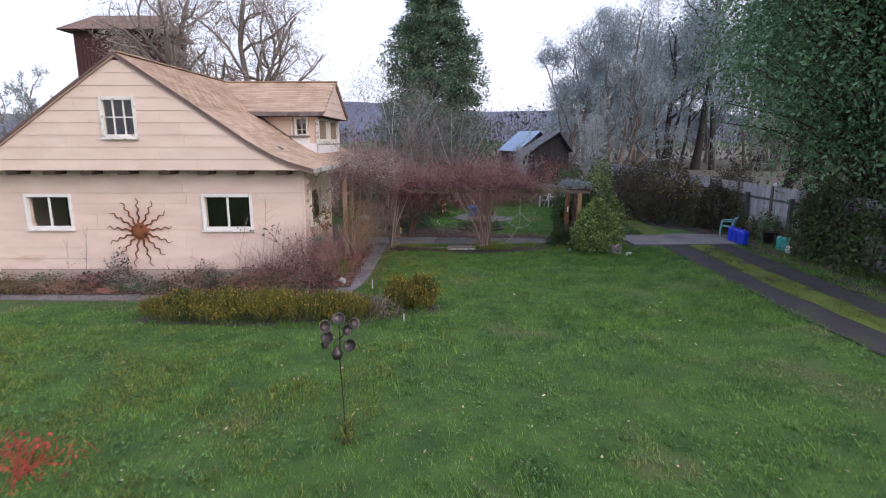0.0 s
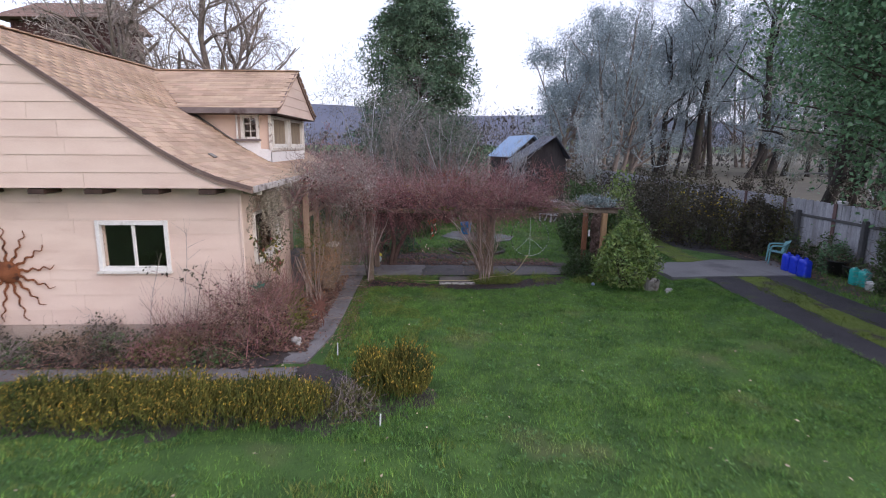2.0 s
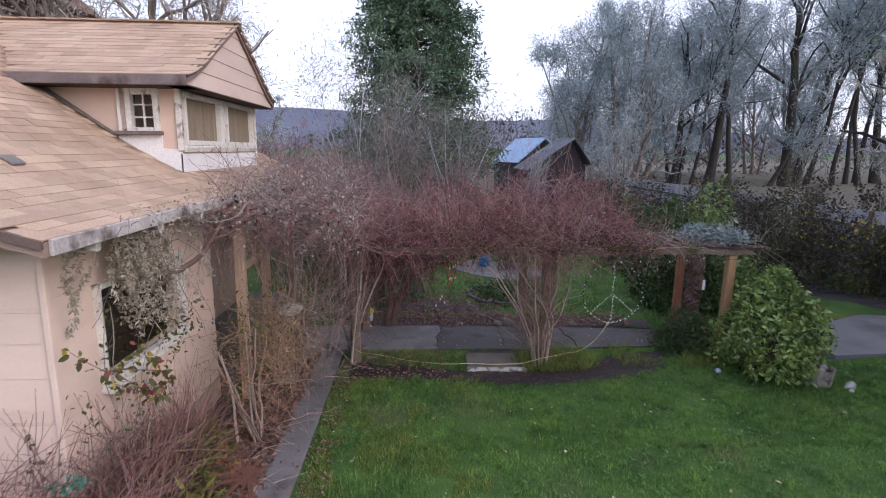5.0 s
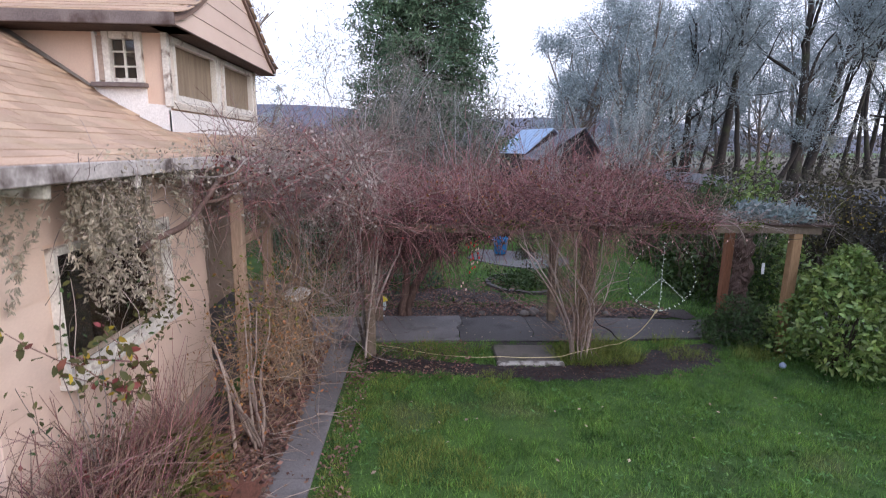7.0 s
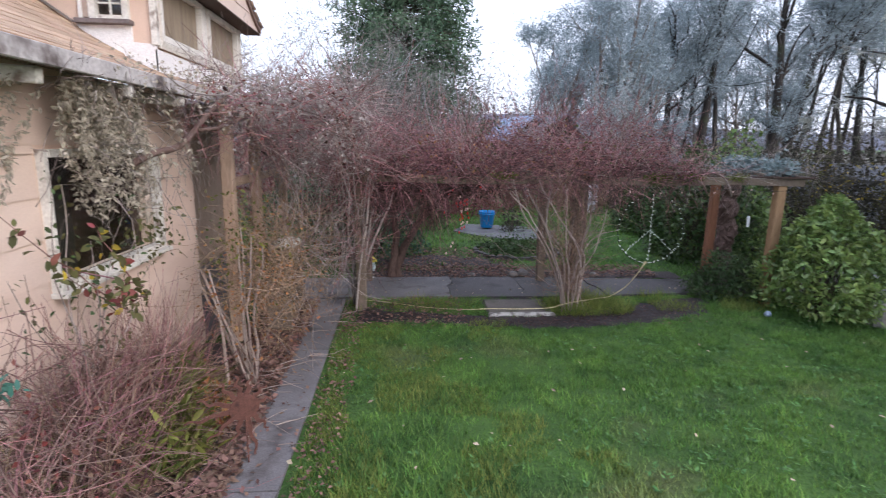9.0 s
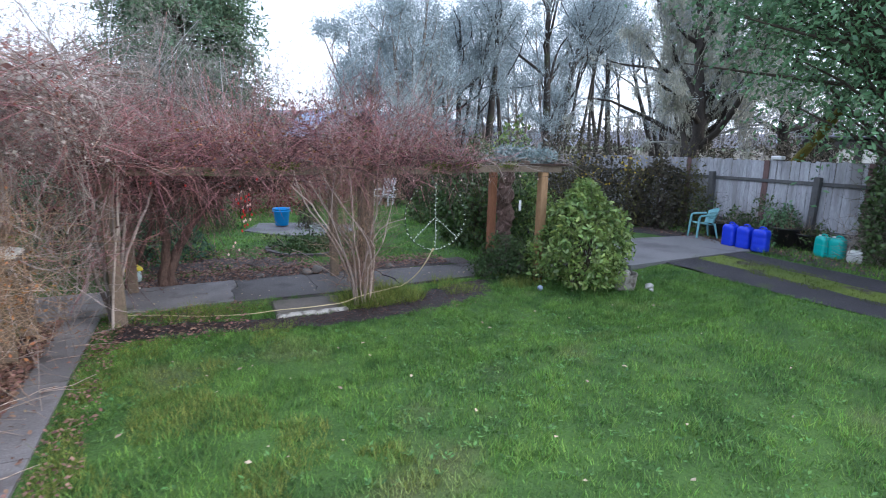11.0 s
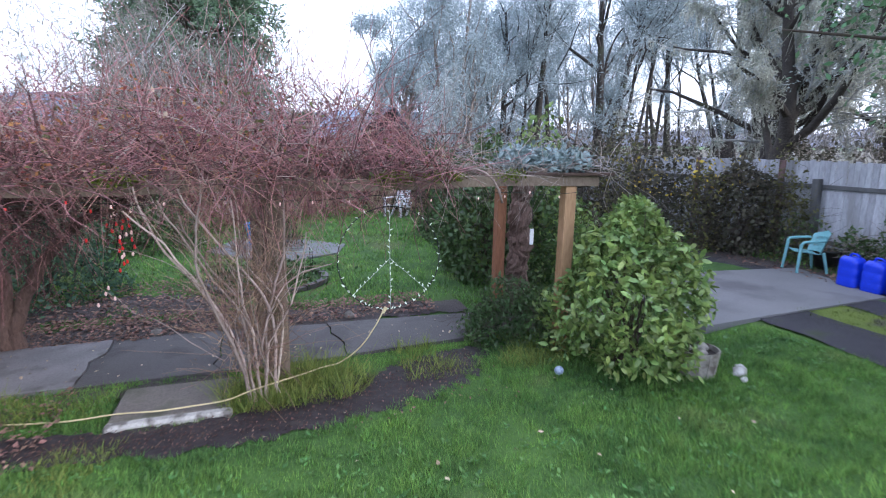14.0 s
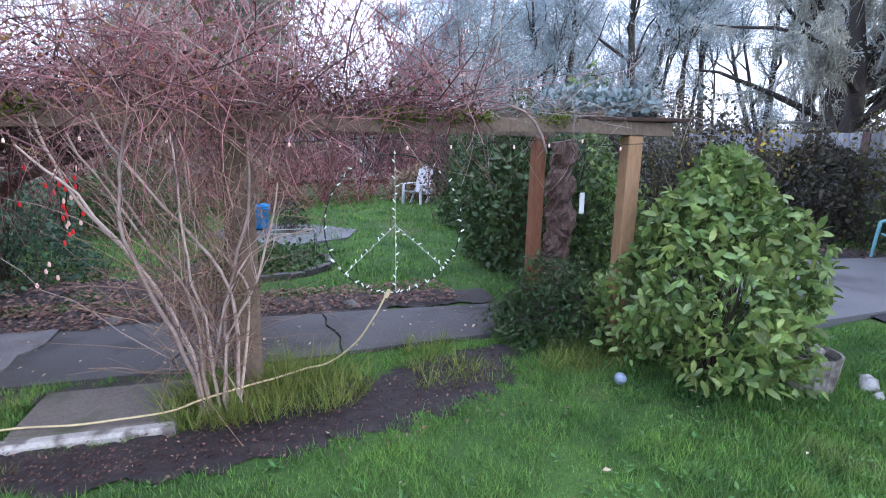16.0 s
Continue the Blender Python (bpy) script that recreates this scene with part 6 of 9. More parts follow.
V, F = tubes(P, taper(g.uniform(0.014, 0.03, 9), 9, 0.6), 6)
bulk("old_stem", V, F, M_VINEGREY, vines, "thick twisted grey vine stems round the post", True)

P = bend(g, vine_region(g, 30), g.normal(0, 1, (30, 3)) * [1, 1, 0.5], g.uniform(0.6, 1.4, 30), 9, 0.25, -0.02)
V, F = tubes(P, taper(g.uniform(0.005, 0.010, 30), 9, 0.5), 5)
tagged(bulk("twisted_stem", V, F, M_VINEGREY, vines, "", True), kind="stuff")
leaf_mass("roof_edge_fluff", vines, np.random.default_rng(119).uniform([-3.2, 14.9, 2.35], [-2.5, 16.9, 2.98], (420, 3)), 0.03, M_RIBBON, 118, -0.1, 1.2)
for y in (15.88, 17.0, 18.62):
    tagged(solid("porch_post", (-2.92, y, 1.38), (0.12, 0.12, 2.6), M_PORCHPOST, None, "", 0.01), "weathered brown porch post under the house eave", "post", "porch posts")

for y0, y1 in ((15.94, 16.94), (17.06, 18.56)):
    tagged(solid("porch_rail", (-2.92, (y0 + y1) / 2, 1.86), (0.045, y1 - y0, 0.10), M_PORCHPOST, None, "", 0.008), "weathered tan rail between the porch posts", "rail", "porch rails")

def smooth_bend(pts, k=5):
    """Points along a rounded line through the given ones."""
    p = [Vector(q) for q in pts]
    out = []
    for i in range(len(p) - 1):
        a, b, c, d = p[max(i - 1, 0)], p[i], p[i + 1], p[min(i + 2, len(p) - 1)]
        for j in range(k):
            t = j / k
            out.append(0.5 * (2 * b + (c - a) * t + (2 * a - 5 * b + 4 * c - d) * t * t + (3 * b - a - 3 * c + d) * t ** 3))
    return out + [p[-1]]


# ---- vine hanging in front of the side window
wv = thing("window_vine", (-3.2, 14.4, 2.6), "dry vine with fluffy seed heads hanging over the side window", "climbing plant")


def window_region(g, n):
    return np.c_[g.uniform(-3.3, -3.0, n), g.uniform(13.4, 15.3, n), g.uniform(1.75, 2.75, n)]


twig_mass("hanging_stem", wv, window_region, 90, (0.3, 0.9), (0.002, 0.0045), M_VINEGREY, 131, 6, 0.25, -0.25, -0.3)
g = np.random.default_rng(132)
n = 46
P = bend(g, np.c_[g.uniform(-3.22, -3.02, n), g.normal(13.85, 0.34, n), g.uniform(2.45, 2.74, n)], np.c_[g.normal(0, 0.15, n), g.normal(0, 0.35, n), np.full(n, -1.0)], g.uniform(0.25, 0.85, n), 9, 0.2, -0.2)
C = P.reshape(-1, 3).repeat(16, axis=0)
leaf_mass("seed_fluff", wv, C + g.normal(0, 0.014, C.shape), 0.0165, M_RIBBON, 133, -0.9, 2.6)
g = np.random.default_rng(134)
P = bend(g, np.c_[np.full(7, -3.2), g.uniform(13.15, 13.75, 7), g.uniform(0.5, 0.9, 7)], np.c_[g.normal(0.02, 0.03, 7), g.normal(0, 0.3, 7), np.ones(7)], g.uniform(0.9, 1.6, 7), 10, 0.14, 0.03)
P[..., 0] = np.clip(P[..., 0], -3.32, -3.05)
V, F = tubes(P, taper(g.uniform(0.004, 0.007, 7), 10), 4)
tagged(bulk("wall_shoot", V, F, M_VINEGREY, wv), kind="stuff")
C = P[:, 2:].reshape(-1, 3).repeat(3, axis=0)
leaf_mass("green_leaf", wv, C[:110] + g.normal(0, 0.035, (110, 3)), 0.032, M_IVY, 135, -0.4, 1.5, "", broad)
leaf_mass("olive_leaf", wv, C[110:] + g.normal(0, 0.035, C[110:].shape), 0.032, M_OLDLEAF, 1352, -0.4, 1.5, "", broad)
leaf_mass("sill_leaf", wv, np.random.default_rng(1341).uniform([-3.28, 14.2, 1.35], [-3.05, 15.0, 1.75], (110, 3)), 0.036, M_OLDLEAF, 1351, -0.4, 1.5, "", broad)
twig_mass("eave_stem", wv, lambda g, n: np.c_[g.uniform(-3.1, -2.85, n), g.uniform(13.2, 16.2, n), g.uniform(2.6, 2.84, n)], 150, (0.12, 0.35), (0.002, 0.004), M_VINEGREY, 136, 4, 0.35, -0.2, -0.2)
leaf_mass("eave_seed_fluff", wv, np.random.default_rng(137).uniform([-3.1, 13.6, 2.6], [-2.8, 16.0, 2.9], (380, 3)), 0.026, M_RIBBON, 138, -0.2, 1.2)
for pts, r in (([(-3.05, 14.05, 2.13), (-2.98, 14.2, 2.2), (-2.92, 14.6, 2.26), (-2.9, 14.95, 2.4), (-2.88, 15.3, 2.58), (-2.85, 15.75, 2.76)], 0.034), ([(-2.9, 14.95, 2.4), (-2.8, 15.2, 2.42), (-2.75, 15.6, 2.5), (-2.7, 16.1, 2.6)], 0.022), ([(-2.95, 16.2, 2.75), (-2.85, 15.9, 2.55), (-2.9, 15.3, 2.58)], 0.02)):
    Geo().tube(smooth_bend(pts), r * 0.8, 7).out("thick_stem", M_OLDTRUNK, wv, "", True)

# ---- thicket at the house corner
thicket = thing("rose_thicket", (-3.2, 12.6, 0), "tangled leafless reddish rose thicket at the house corner", "shrub")


def thicket_region(g, n):
    x = g.uniform(-4.9, -2.35, n)
    y = g.uniform(11.95, 14.6, n)
    ok = np.interp(x, [-4.9, -4.0, -3.3, -2.35], [0.22, 0.68, 1.4, 0.85]) * np.interp(y, [11.95, 12.4, 13.2, 14.6], [0.82, 1, 0.75, 0.42])
    x = np.where(y > 12.9, g.uniform(-3.3, -2.88, n), np.where(x > -2.6, x - 0.25, x))
    return np.c_[x, y, ok * g.uniform(0, 1, n) ** 0.65]


twig_mass("cane_tangle", thicket, thicket_region, 1000, (0.2, 0.7), (0.0018, 0.0042), M_CANE, 141, 4, 0.22, 0.0, 0.5)
twig_mass("brown_tangle", thicket, thicket_region, 1500, (0.2, 0.8), (0.0022, 0.005), M_CANEBROWN, 1411, 4, 0.22, 0.0, 0.6)
twig_mass("upright_cane", thicket, lambda g, n: thicket_region(g, n) * [1, 1, 0.3], 420, (0.5, 1.3), (0.002, 0.0045), M_CANE, 142, 6, 0.12, 0.05, 1.5)
twig_mass("tan_cane", thicket, lambda g, n: thicket_region(g, n) * [1, 1, 0.6], 500, (0.3, 0.9), (0.002, 0.004), M_CANETAN, 1420, 5, 0.15, 0.05, 1.2)
# Dark leaves low in the thicket carry the shade of its gaps.
leaf_mass("dark_leaf", thicket, thicket_region(np.random.default_rng(139), 2200) * [1, 1, 0.7], 0.038, M_DEADSHADE, 140)
leaf_mass("withered_leaf", thicket, thicket_region(np.random.default_rng(143), 900), 0.027, M_ROSELEAF, 144)
leaf_mass("brown_leaf", thicket, thicket_region(np.random.default_rng(1431), 1500) * [1, 1, 0.8], 0.026, M_LITTER, 1441)
leaf_mass("green_leaf", thicket, thicket_region(np.random.default_rng(145), 900) * [1, 1, 0.6], 0.038, M_OLDLEAF, 146)
g = np.random.default_rng(147)
P = bend(g, np.c_[g.uniform(-3.6, -3.0, 6), g.uniform(12.2, 12.75, 6), np.full(6, 0.2)], np.c_[-g.uniform(0.4, 1.1, 6), g.normal(0, 0.08, 6), g.uniform(0.7, 1.0, 6)], g.uniform(1.4, 2.2, 6), 9, 0.08, -0.08)
V, F = tubes(P, taper(g.uniform(0.004, 0.007, 6), 9), 4)
bulk("arching_cane", V, F, M_CANE, thicket)
leaf_mass("bramble_leaf", thicket, P[:, 2:].reshape(-1, 3).repeat(5, axis=0) + g.normal(0, 0.032, (6 * 7 * 5, 3)), 0.042, M_BRAMBLE, 148, -0.2, 1.5, "", broad)
P = bend(g, np.c_[np.full(5, -3.12), g.uniform(13.5, 14.3, 5), g.uniform(1.0, 1.2, 5)], np.c_[g.normal(0.06, 0.06, 5), g.uniform(-1.0, -0.6, 5), g.uniform(0.1, 0.6, 5)], g.uniform(0.9, 1.4, 5), 8, 0.12, 0.0)
V, F = tubes(P, taper(np.full(5, 0.006), 8), 4)
bulk("bramble_shoot", V, F, M_CANE, thicket)
SH = P.reshape(-1, 3)
leaf_mass("bramble_leaf", thicket, SH.repeat(3, axis=0) + g.normal(0, 0.022, (120, 3)), 0.052, M_OLDLEAF, 149, -0.3, 1.5, "", broad)
leaf_mass("yellow_leaf", thicket, SH[g.integers(0, len(SH), 20)] + g.normal(0, 0.03, (20, 3)), 0.05, M_YELLOWLEAF, 150, -0.3, 1.4, "", broad)
leaf_mass("red_leaf", thicket, SH[g.integers(0, len(SH), 34)] + g.normal(0, 0.03, (34, 3)), 0.052, M_ROSELEAF, 151, -0.3, 1.4, "", broad)

# tan bush with pale stems beside the path
tan = thing("tan_bush", (-2.55, 15.0, 0), "bushy shrub with fine tan twigs and pale bare stems", "shrub")
g = np.random.default_rng(152)
P = bend(g, np.c_[g.normal(-2.5, 0.08, 9), g.normal(14.9, 0.12, 9), np.zeros(9)], np.c_[g.normal(0, 0.22, 9), g.normal(0, 0.3, 9), np.ones(9)], g.uniform(1.1, 1.8, 9), 8, 0.13, 0.03)
V, F = tubes(P, taper(g.uniform(0.011, 0.022, 9), 8, 0.4), 6)
bulk("stem_work", V, F, M_CANEPALE, tan, "", True)
twig_mass("twig_work", tan, lambda g, n: np.array([-2.42, 15.2, 0.98]) + g.normal(0, 1, (n, 3)) * [0.22, 0.5, 0.28], 620, (0.2, 0.6), (0.002, 0.004), M_CANETAN, 153, 4, 0.25, 0.03, 0.4)
leaf_mass("leaf_work", tan, np.random.default_rng(154).normal(0, 1, (420, 3)) * [0.2, 0.35, 0.25] + [-2.62, 15.35, 1.25], 0.03, M_HEATHER, 155)
leaf_mass("brown_leaf", tan, np.random.default_rng(1540).normal(0, 1, (800, 3)) * [0.26, 0.6, 0.32] + [-2.42, 15.2, 0.95], 0.024, M_RUSTLEAF, 1550)
twig_mass("outer_twig", tan, lambda g, n: np.array([-2.05, 16.4, 0.9]) + g.normal(0, 1, (n, 3)) * [0.2, 0.5, 0.35], 170, (0.4, 1.0), (0.0025, 0.0045), M_VINEGREY, 156, 6, 0.2, 0.03, 0.3)
shrub("grassy_clump", (-2.92, 14.15, 0), (0.32, 0.55, 0.55), "arching green and yellow grassy clump by the wall", M_IRIS, 157, 30, 800, 0.045, M_CANETAN, 200, 0.6, 4.5, 0.15)
shrub("grassy_clump", (-2.75, 13.6, 0), (0.3, 0.4, 0.34), "low green and yellow grassy clump by the path", M_IRIS, 158, 24, 520, 0.04, M_CANETAN, 140, 0.5, 4.5, 0.15)
shrub("rust_fern", (-2.62, 14.05, 0), (0.22, 0.3, 0.40), "withered orange-brown fern beside the path", M_RUSTLEAF, 159, 12, 170, 0.034, M_CANETAN, 40, 0.4, 3.0, 0.15)
shrub("blue_green_plant", (-3.1, 12.3, 0), (0.2, 0.2, 1.2), "tall plant with blue-green leaves on top among canes", M_TEALLEAF, 164, 5, 0, 0.05, M_CANE, 0)
leaf_mass("top_leaf", bpy.data.objects["blue_green_plant"], np.random.default_rng(165).normal(0, 1, (44, 3)) * [0.06, 0.045, 0.035] + [-2.98, 12.35, 1.16], 0.028, M_TEALLEAF, 166, 0.1, 2.0, "", broad)

# ---- heather borders
def heather(at, size, seed, label, dense=5200):
    t = thing("heather_border", at, label, "shrub", "heather borders")
    b = np.array(at, float)
    g = np.random.default_rng(seed)
    n = dense
    x, y = g.uniform(-1, 1, n), g.uniform(-1, 1, n)
    keep = np.abs(x) ** 5 + np.abs(y) ** 3 < 1
    x, y = x[keep], y[keep]
    h = size[2] * (1 - 0.5 * np.abs(y) ** 3) * (1 - 0.35 * np.abs(x) ** 6) * (0.82 + 0.18 * np.sin(x * size[0] * 4 + seed) * np.cos(y * 3 + x * 5))
    S = b + np.c_[x * size[0], y * size[1], h * g.uniform(0.15, 0.75, len(x))]
    L = h * g.uniform(0.25, 0.45, len(x)) + 0.05
    P = bend(g, S, np.c_[g.normal(0, 0.35, len(x)) + x * 0.3, g.normal(0, 0.35, len(x)) + y * 0.35, np.ones(len(x))], L, 3, 0.1, 0.15)
    V, F = tubes(P, taper(np.full(len(x), 0.007), 3, 0.3), 3)
    tagged(bulk("sprig_work", V, F, M_HEATHER, t), kind="stuff")
    m = int(len(x) * 0.6)
    V, F = cards(g, P[:m, 2] - [0, 0, 0.02], np.full(m, 0.015), 1.6, 3.0)
    tagged(bulk("tip_work", V, F, M_HEATHERTIP, t), kind="stuff")
    V, F = cards(g, P[:, 1], np.full(len(x), 0.022), 1.1, 2.6)
    tagged(bulk("foliage", V, F, M_HEATHER, t), kind="stuff")
    return t


heather((-3.7, 10.2, 0), (2.25, 0.5, 0.58), 161, "long low clipped border of yellow-green heather", 5600)
heather((-0.66, 10.9, 0), (0.5, 0.42, 0.72), 162, "rounded clump of ochre heather at the path end", 2600)
shrub("grass_tuft", (-1.2, 10.4, 0), (0.35, 0.5, 0.26), "grey-green dry tuft between the heathers", M_OLDLEAF, 163, 20, 420, 0.035, M_VINEGREY, 160, 0.8, 3.0)

# weeds along the house front
for i, (x, y, s, h, mt, w) in enumerate([(-10.6, 12.3, 0.6, 0.35, M_OLDLEAF, M_CANETAN), (-9.6, 12.4, 0.6, 0.32, M_IVY, M_VINEGREY), (-8.4, 12.4, 0.6, 0.38, M_BRAMBLE, M_CANE), (-7.3, 12.3, 0.6, 0.36, M_BRAMBLE, M_VINEGREY), (-6.2, 12.3, 0.7, 0.42, M_BRAMBLE, M_CANETAN), (-5.2, 12.3, 0.7, 0.38, M_IVY, M_VINEGREY), (-4.3, 12.2, 0.6, 0.42, M_OLDLEAF, M_CANETAN), (-5.8, 12.75, 0.5, 0.5, M_BRAMBLE, M_VINEGREY), (-7.9, 12.7, 0.4, 0.75, M_BRAMBLE, M_VINEGREY), (-10.0, 11.95, 0.7, 0.22, M_OLDLEAF, M_CANEBROWN), (-8.9, 12.0, 0.7, 0.26, M_LITTER, M_CANETAN), (-7.0, 11.95, 0.8, 0.28, M_IVY, M_VINEGREY), (-5.7, 11.95, 0.8, 0.32, M_BRAMBLE, M_CANEBROWN), (-4.5, 11.95, 0.7, 0.34, M_OLDLEAF, M_CANE), (-3.6, 11.9, 0.5, 0.30, M_IVY, M_CANEBROWN), (-10.9, 12.2, 0.5, 0.34, M_IRIS, M_CANETAN)]):
    shrub("weed_clump", (x, y, 0), (s, 0.35, h), "straggly winter weeds along the house wall", mt, 170 + 4 * i, 22, 420, 0.04, w, 260, 0.1, 1.6, 0.2, (0.12, 0.35), (0.002, 0.0035), "weeds by the wall")
for i, (x, h) in enumerate([(-9.2, 1.0), (-8.75, 1.35), (-5.0, 1.7), (-4.45, 2.1), (-4.25, 1.5), (-11.0, 1.2)]):
    g = np.random.default_rng(210 + i)
    t = thing("bare_stalk", (x, 12.75, 0), "thin leafless stalk climbing the pink wall", "plant", "bare stalks")
    P = bend(g, np.array([[x, 12.75, 0]]), np.array([[0.05, 0.02, 1.0]]), np.array([h]), 8, 0.05)
    s, d, L, r = fork(g, P, taper(np.array([0.008]), 8), 9, 0.5, 0.3, 0.3, 0.002)
    P2 = bend(g, s, d + [0, 0, 0.5], L, 4, 0.15)
    V, F = tubes(P, taper(np.array([0.008]), 8), 4)
    bulk("stalk", V, F, M_VINEGREY, t)
    V, F = tubes(P2, taper(np.full(9, 0.003), 4), 3)
    tagged(bulk("side_shoot", V, F, M_VINEGREY, t), kind="stuff")

# ---- laurel shrub with its planter
laurel = thing("laurel_shrub", (4.85, 16.7, 0), "bushy light-green broadleaf shrub on the lawn edge", "shrub")
g = np.random.default_rng(231)
n = 7000
z = g.uniform(0.06, 1, n) ** 0.9
a = g.uniform(0, 6.283, n)
rad = np.interp(z, [0, 0.12, 0.4, 0.65, 0.85, 1.0], [0.58, 0.88, 0.93, 0.66, 0.36, 0.08]) * (1 + 0.16 * np.sin(3 * a + 5 * z) + 0.10 * np.sin(7 * a - 9 * z)) * g.uniform(0.35, 1.05, n) ** 0.45
C = np.c_[4.82 + 0.84 * rad * np.cos(a), 16.7 + 0.84 * rad * np.sin(a), 1.66 * z]
leaf_mass("foliage", laurel, C, 0.052, M_LAUREL, 232, -0.35, 1.9, "", broad)
foot = np.c_[g.normal(4.85, 0.1, 40), g.normal(16.7, 0.1, 40), np.zeros(40)]
k = g.integers(0, n, 40)
P = bend(g, foot, C[k] - foot + [0, 0, 0.2], np.linalg.norm(C[k] - foot, axis=1), 6, 0.1)
V, F = tubes(P, taper(g.uniform(0.005, 0.012, 40), 6, 0.4), 5)
bulk("stem_work", V, F, M_BARK, laurel)
shrub("juniper", (4.15, 17.75, 0), (0.7, 0.55, 0.6), "low dark green juniper beside the path", M_IVY, 236, 40, 4200, 0.03, M_BARK, 300, 0.5, 2.6, 0.3)
shrub("ivy_mound", (5.15, 20.6, 0), (0.95, 1.3, 2.35), "tall mound of dark ivy behind the pergola", M_IVY, 241, 60, 6500, 0.075, M_BARK, 500, -0.2, 1.5, 0.5)
# The lighter laurel green puts sunlight into this mound's leaf colour.
shrub("ivy_mound", (6.0, 20.9, 0), (1.0, 1.5, 2.5), "tall mound of sunlit green ivy behind the pergola", M_LAUREL, 245, 60, 5200, 0.075, M_BARK, 500, -0.2, 1.5, 0.5)
shrub("ivy_mound", (5.7, 24.0, 0), (0.7, 1.6, 1.9), "dark ivy bank beside the back lawn", M_IVY, 249, 60, 5200, 0.07, M_BARK, 600, -0.2, 1.5, 0.5)

# hedge of brambles along the fence and drive
for i, (x, y, rx, ry, h) in enumerate([(8.4, 23.2, 1.1, 1.2, 2.25), (9.6, 21.7, 1.1, 1.1, 2.3), (10.45, 20.4, 0.6, 0.8, 2.0), (10.1, 24.0, 1.2, 1.5, 2.4), (8.9, 26.5, 1.3, 1.7, 2.2), (10.3, 28.0, 1.2, 1.8, 2.4), (9.4, 31.5, 1.5, 2.0, 2.2), (7.0, 24.5, 0.8, 1.4, 1.8), (6.6, 28.5, 1.0, 1.8, 2.0), (7.4, 33.5, 1.6, 2.0, 2.3)]):
    shrub("bramble_bush", (x, y, 0.1), (rx, ry, h), "dark tangled bramble bush with a few yellow leaves", M_BRAMBLE, 300 + 5 * i, 40, 2600, 0.07, M_BARK, 340, -0.1, 1.5, 0.4, (0.25, 0.7), (0.003, 0.006), "bramble hedge")
for i, (x, y, rx, ry, h) in enumerate([(10.75, 19.75, 0.35, 0.7, 1.95), (9.9, 20.75, 0.7, 0.5, 1.9), (8.7, 22.0, 0.8, 0.6, 2.2)]):
    shrub("bramble_bush", (x, y, 0.1), (rx, ry, h), "olive-green bramble with yellowing leaves by the fence", M_OLDLEAF, 820 + 5 * i, 24, 900, 0.055, M_BARK, 160, -0.1, 1.5, 0.5, (0.25, 0.7), (0.003, 0.006), "bramble hedge")
for i, (x, y, rx, ry, h) in enumerate([(10.8, 17.75, 0.22, 0.45, 1.05), (10.85, 17.2, 0.2, 0.4, 0.8), (10.8, 18.4, 0.2, 0.35, 0.75)]):
    shrub("fence_weed", (x, y, 0.1), (rx, ry, h), "dark green leafy weeds against the fence", M_IVY, 840 + 5 * i, 22, 420, 0.05, M_VINEGREY, 110, 0.1, 1.7, 0.3, (0.2, 0.5), (0.002, 0.004), "weeds by the fence")
gq = np.random.default_rng(360)
leaf_mass("yellow_leaf_scatter", None, np.c_[gq.uniform(8.6, 10.8, 160), gq.uniform(20.0, 22.5, 160), gq.uniform(1.2, 2.0, 160)], 0.06, M_YELLOWLEAF, 361)
tagged(bpy.data.objects["yellow_leaf_scatter"], "last yellow leaves on the brambles", "leaves", kind="stuff")
for i, (x, y, rx, ry, h) in enumerate([(10.55, 15.1, 0.5, 0.55, 2.25), (10.7, 14.4, 0.7, 0.8, 2.3), (10.8, 13.1, 0.9, 1.1, 2.3), (10.9, 11.0, 1.0, 1.3, 2.3), (11.6, 8.6, 1.1, 1.4, 2.2), (10.9, 15.3, 0.5, 0.5, 2.5)]):
    shrub("undergrowth", (x, y, 0.1), (rx, ry, h), "dark undergrowth beneath the evergreen trees", M_IVY, 370 + 5 * i, 40, 3000, 0.065, M_BARK, 350, -0.1, 1.5, 0.3, (0.25, 0.7), (0.003, 0.006), "undergrowth")
shrub("twig_heap", (10.75, 15.35, 0.1), (0.4, 0.7, 0.75), "heap of dead brown twigs before the fence", M_DEADSHADE, 397, 40, 300, 0.05, M_TWIGBROWN, 600, 0, 1.5, 0.1, (0.3, 0.8), (0.003, 0.007))
for i, (x, y, rx, ry, h) in enumerate([(10.75, 19.3, 0.35, 0.6, 0.85), (10.8, 16.5, 0.28, 0.45, 0.6), (10.85, 18.2, 0.25, 0.4, 0.55)]):
    shrub("fence_weed", (x, y, 0.1), (rx, ry, h), "dark leafy weeds at the foot of the fence", M_IVY, 1380 + 5 * i, 20, 700, 0.045, M_BARK, 120, 0.1, 1.7, 0.1, (0.2, 0.5), (0.002, 0.004), "weeds by the fence")
shrub("holly_sapling", (10.75, 17.3, 0.1), (0.4, 0.4, 1.05), "small green sapling before the fence", M_EVERGREEN, 395, 24, 900, 0.05, M_BARK, 120, 0, 1.6, 0.2)

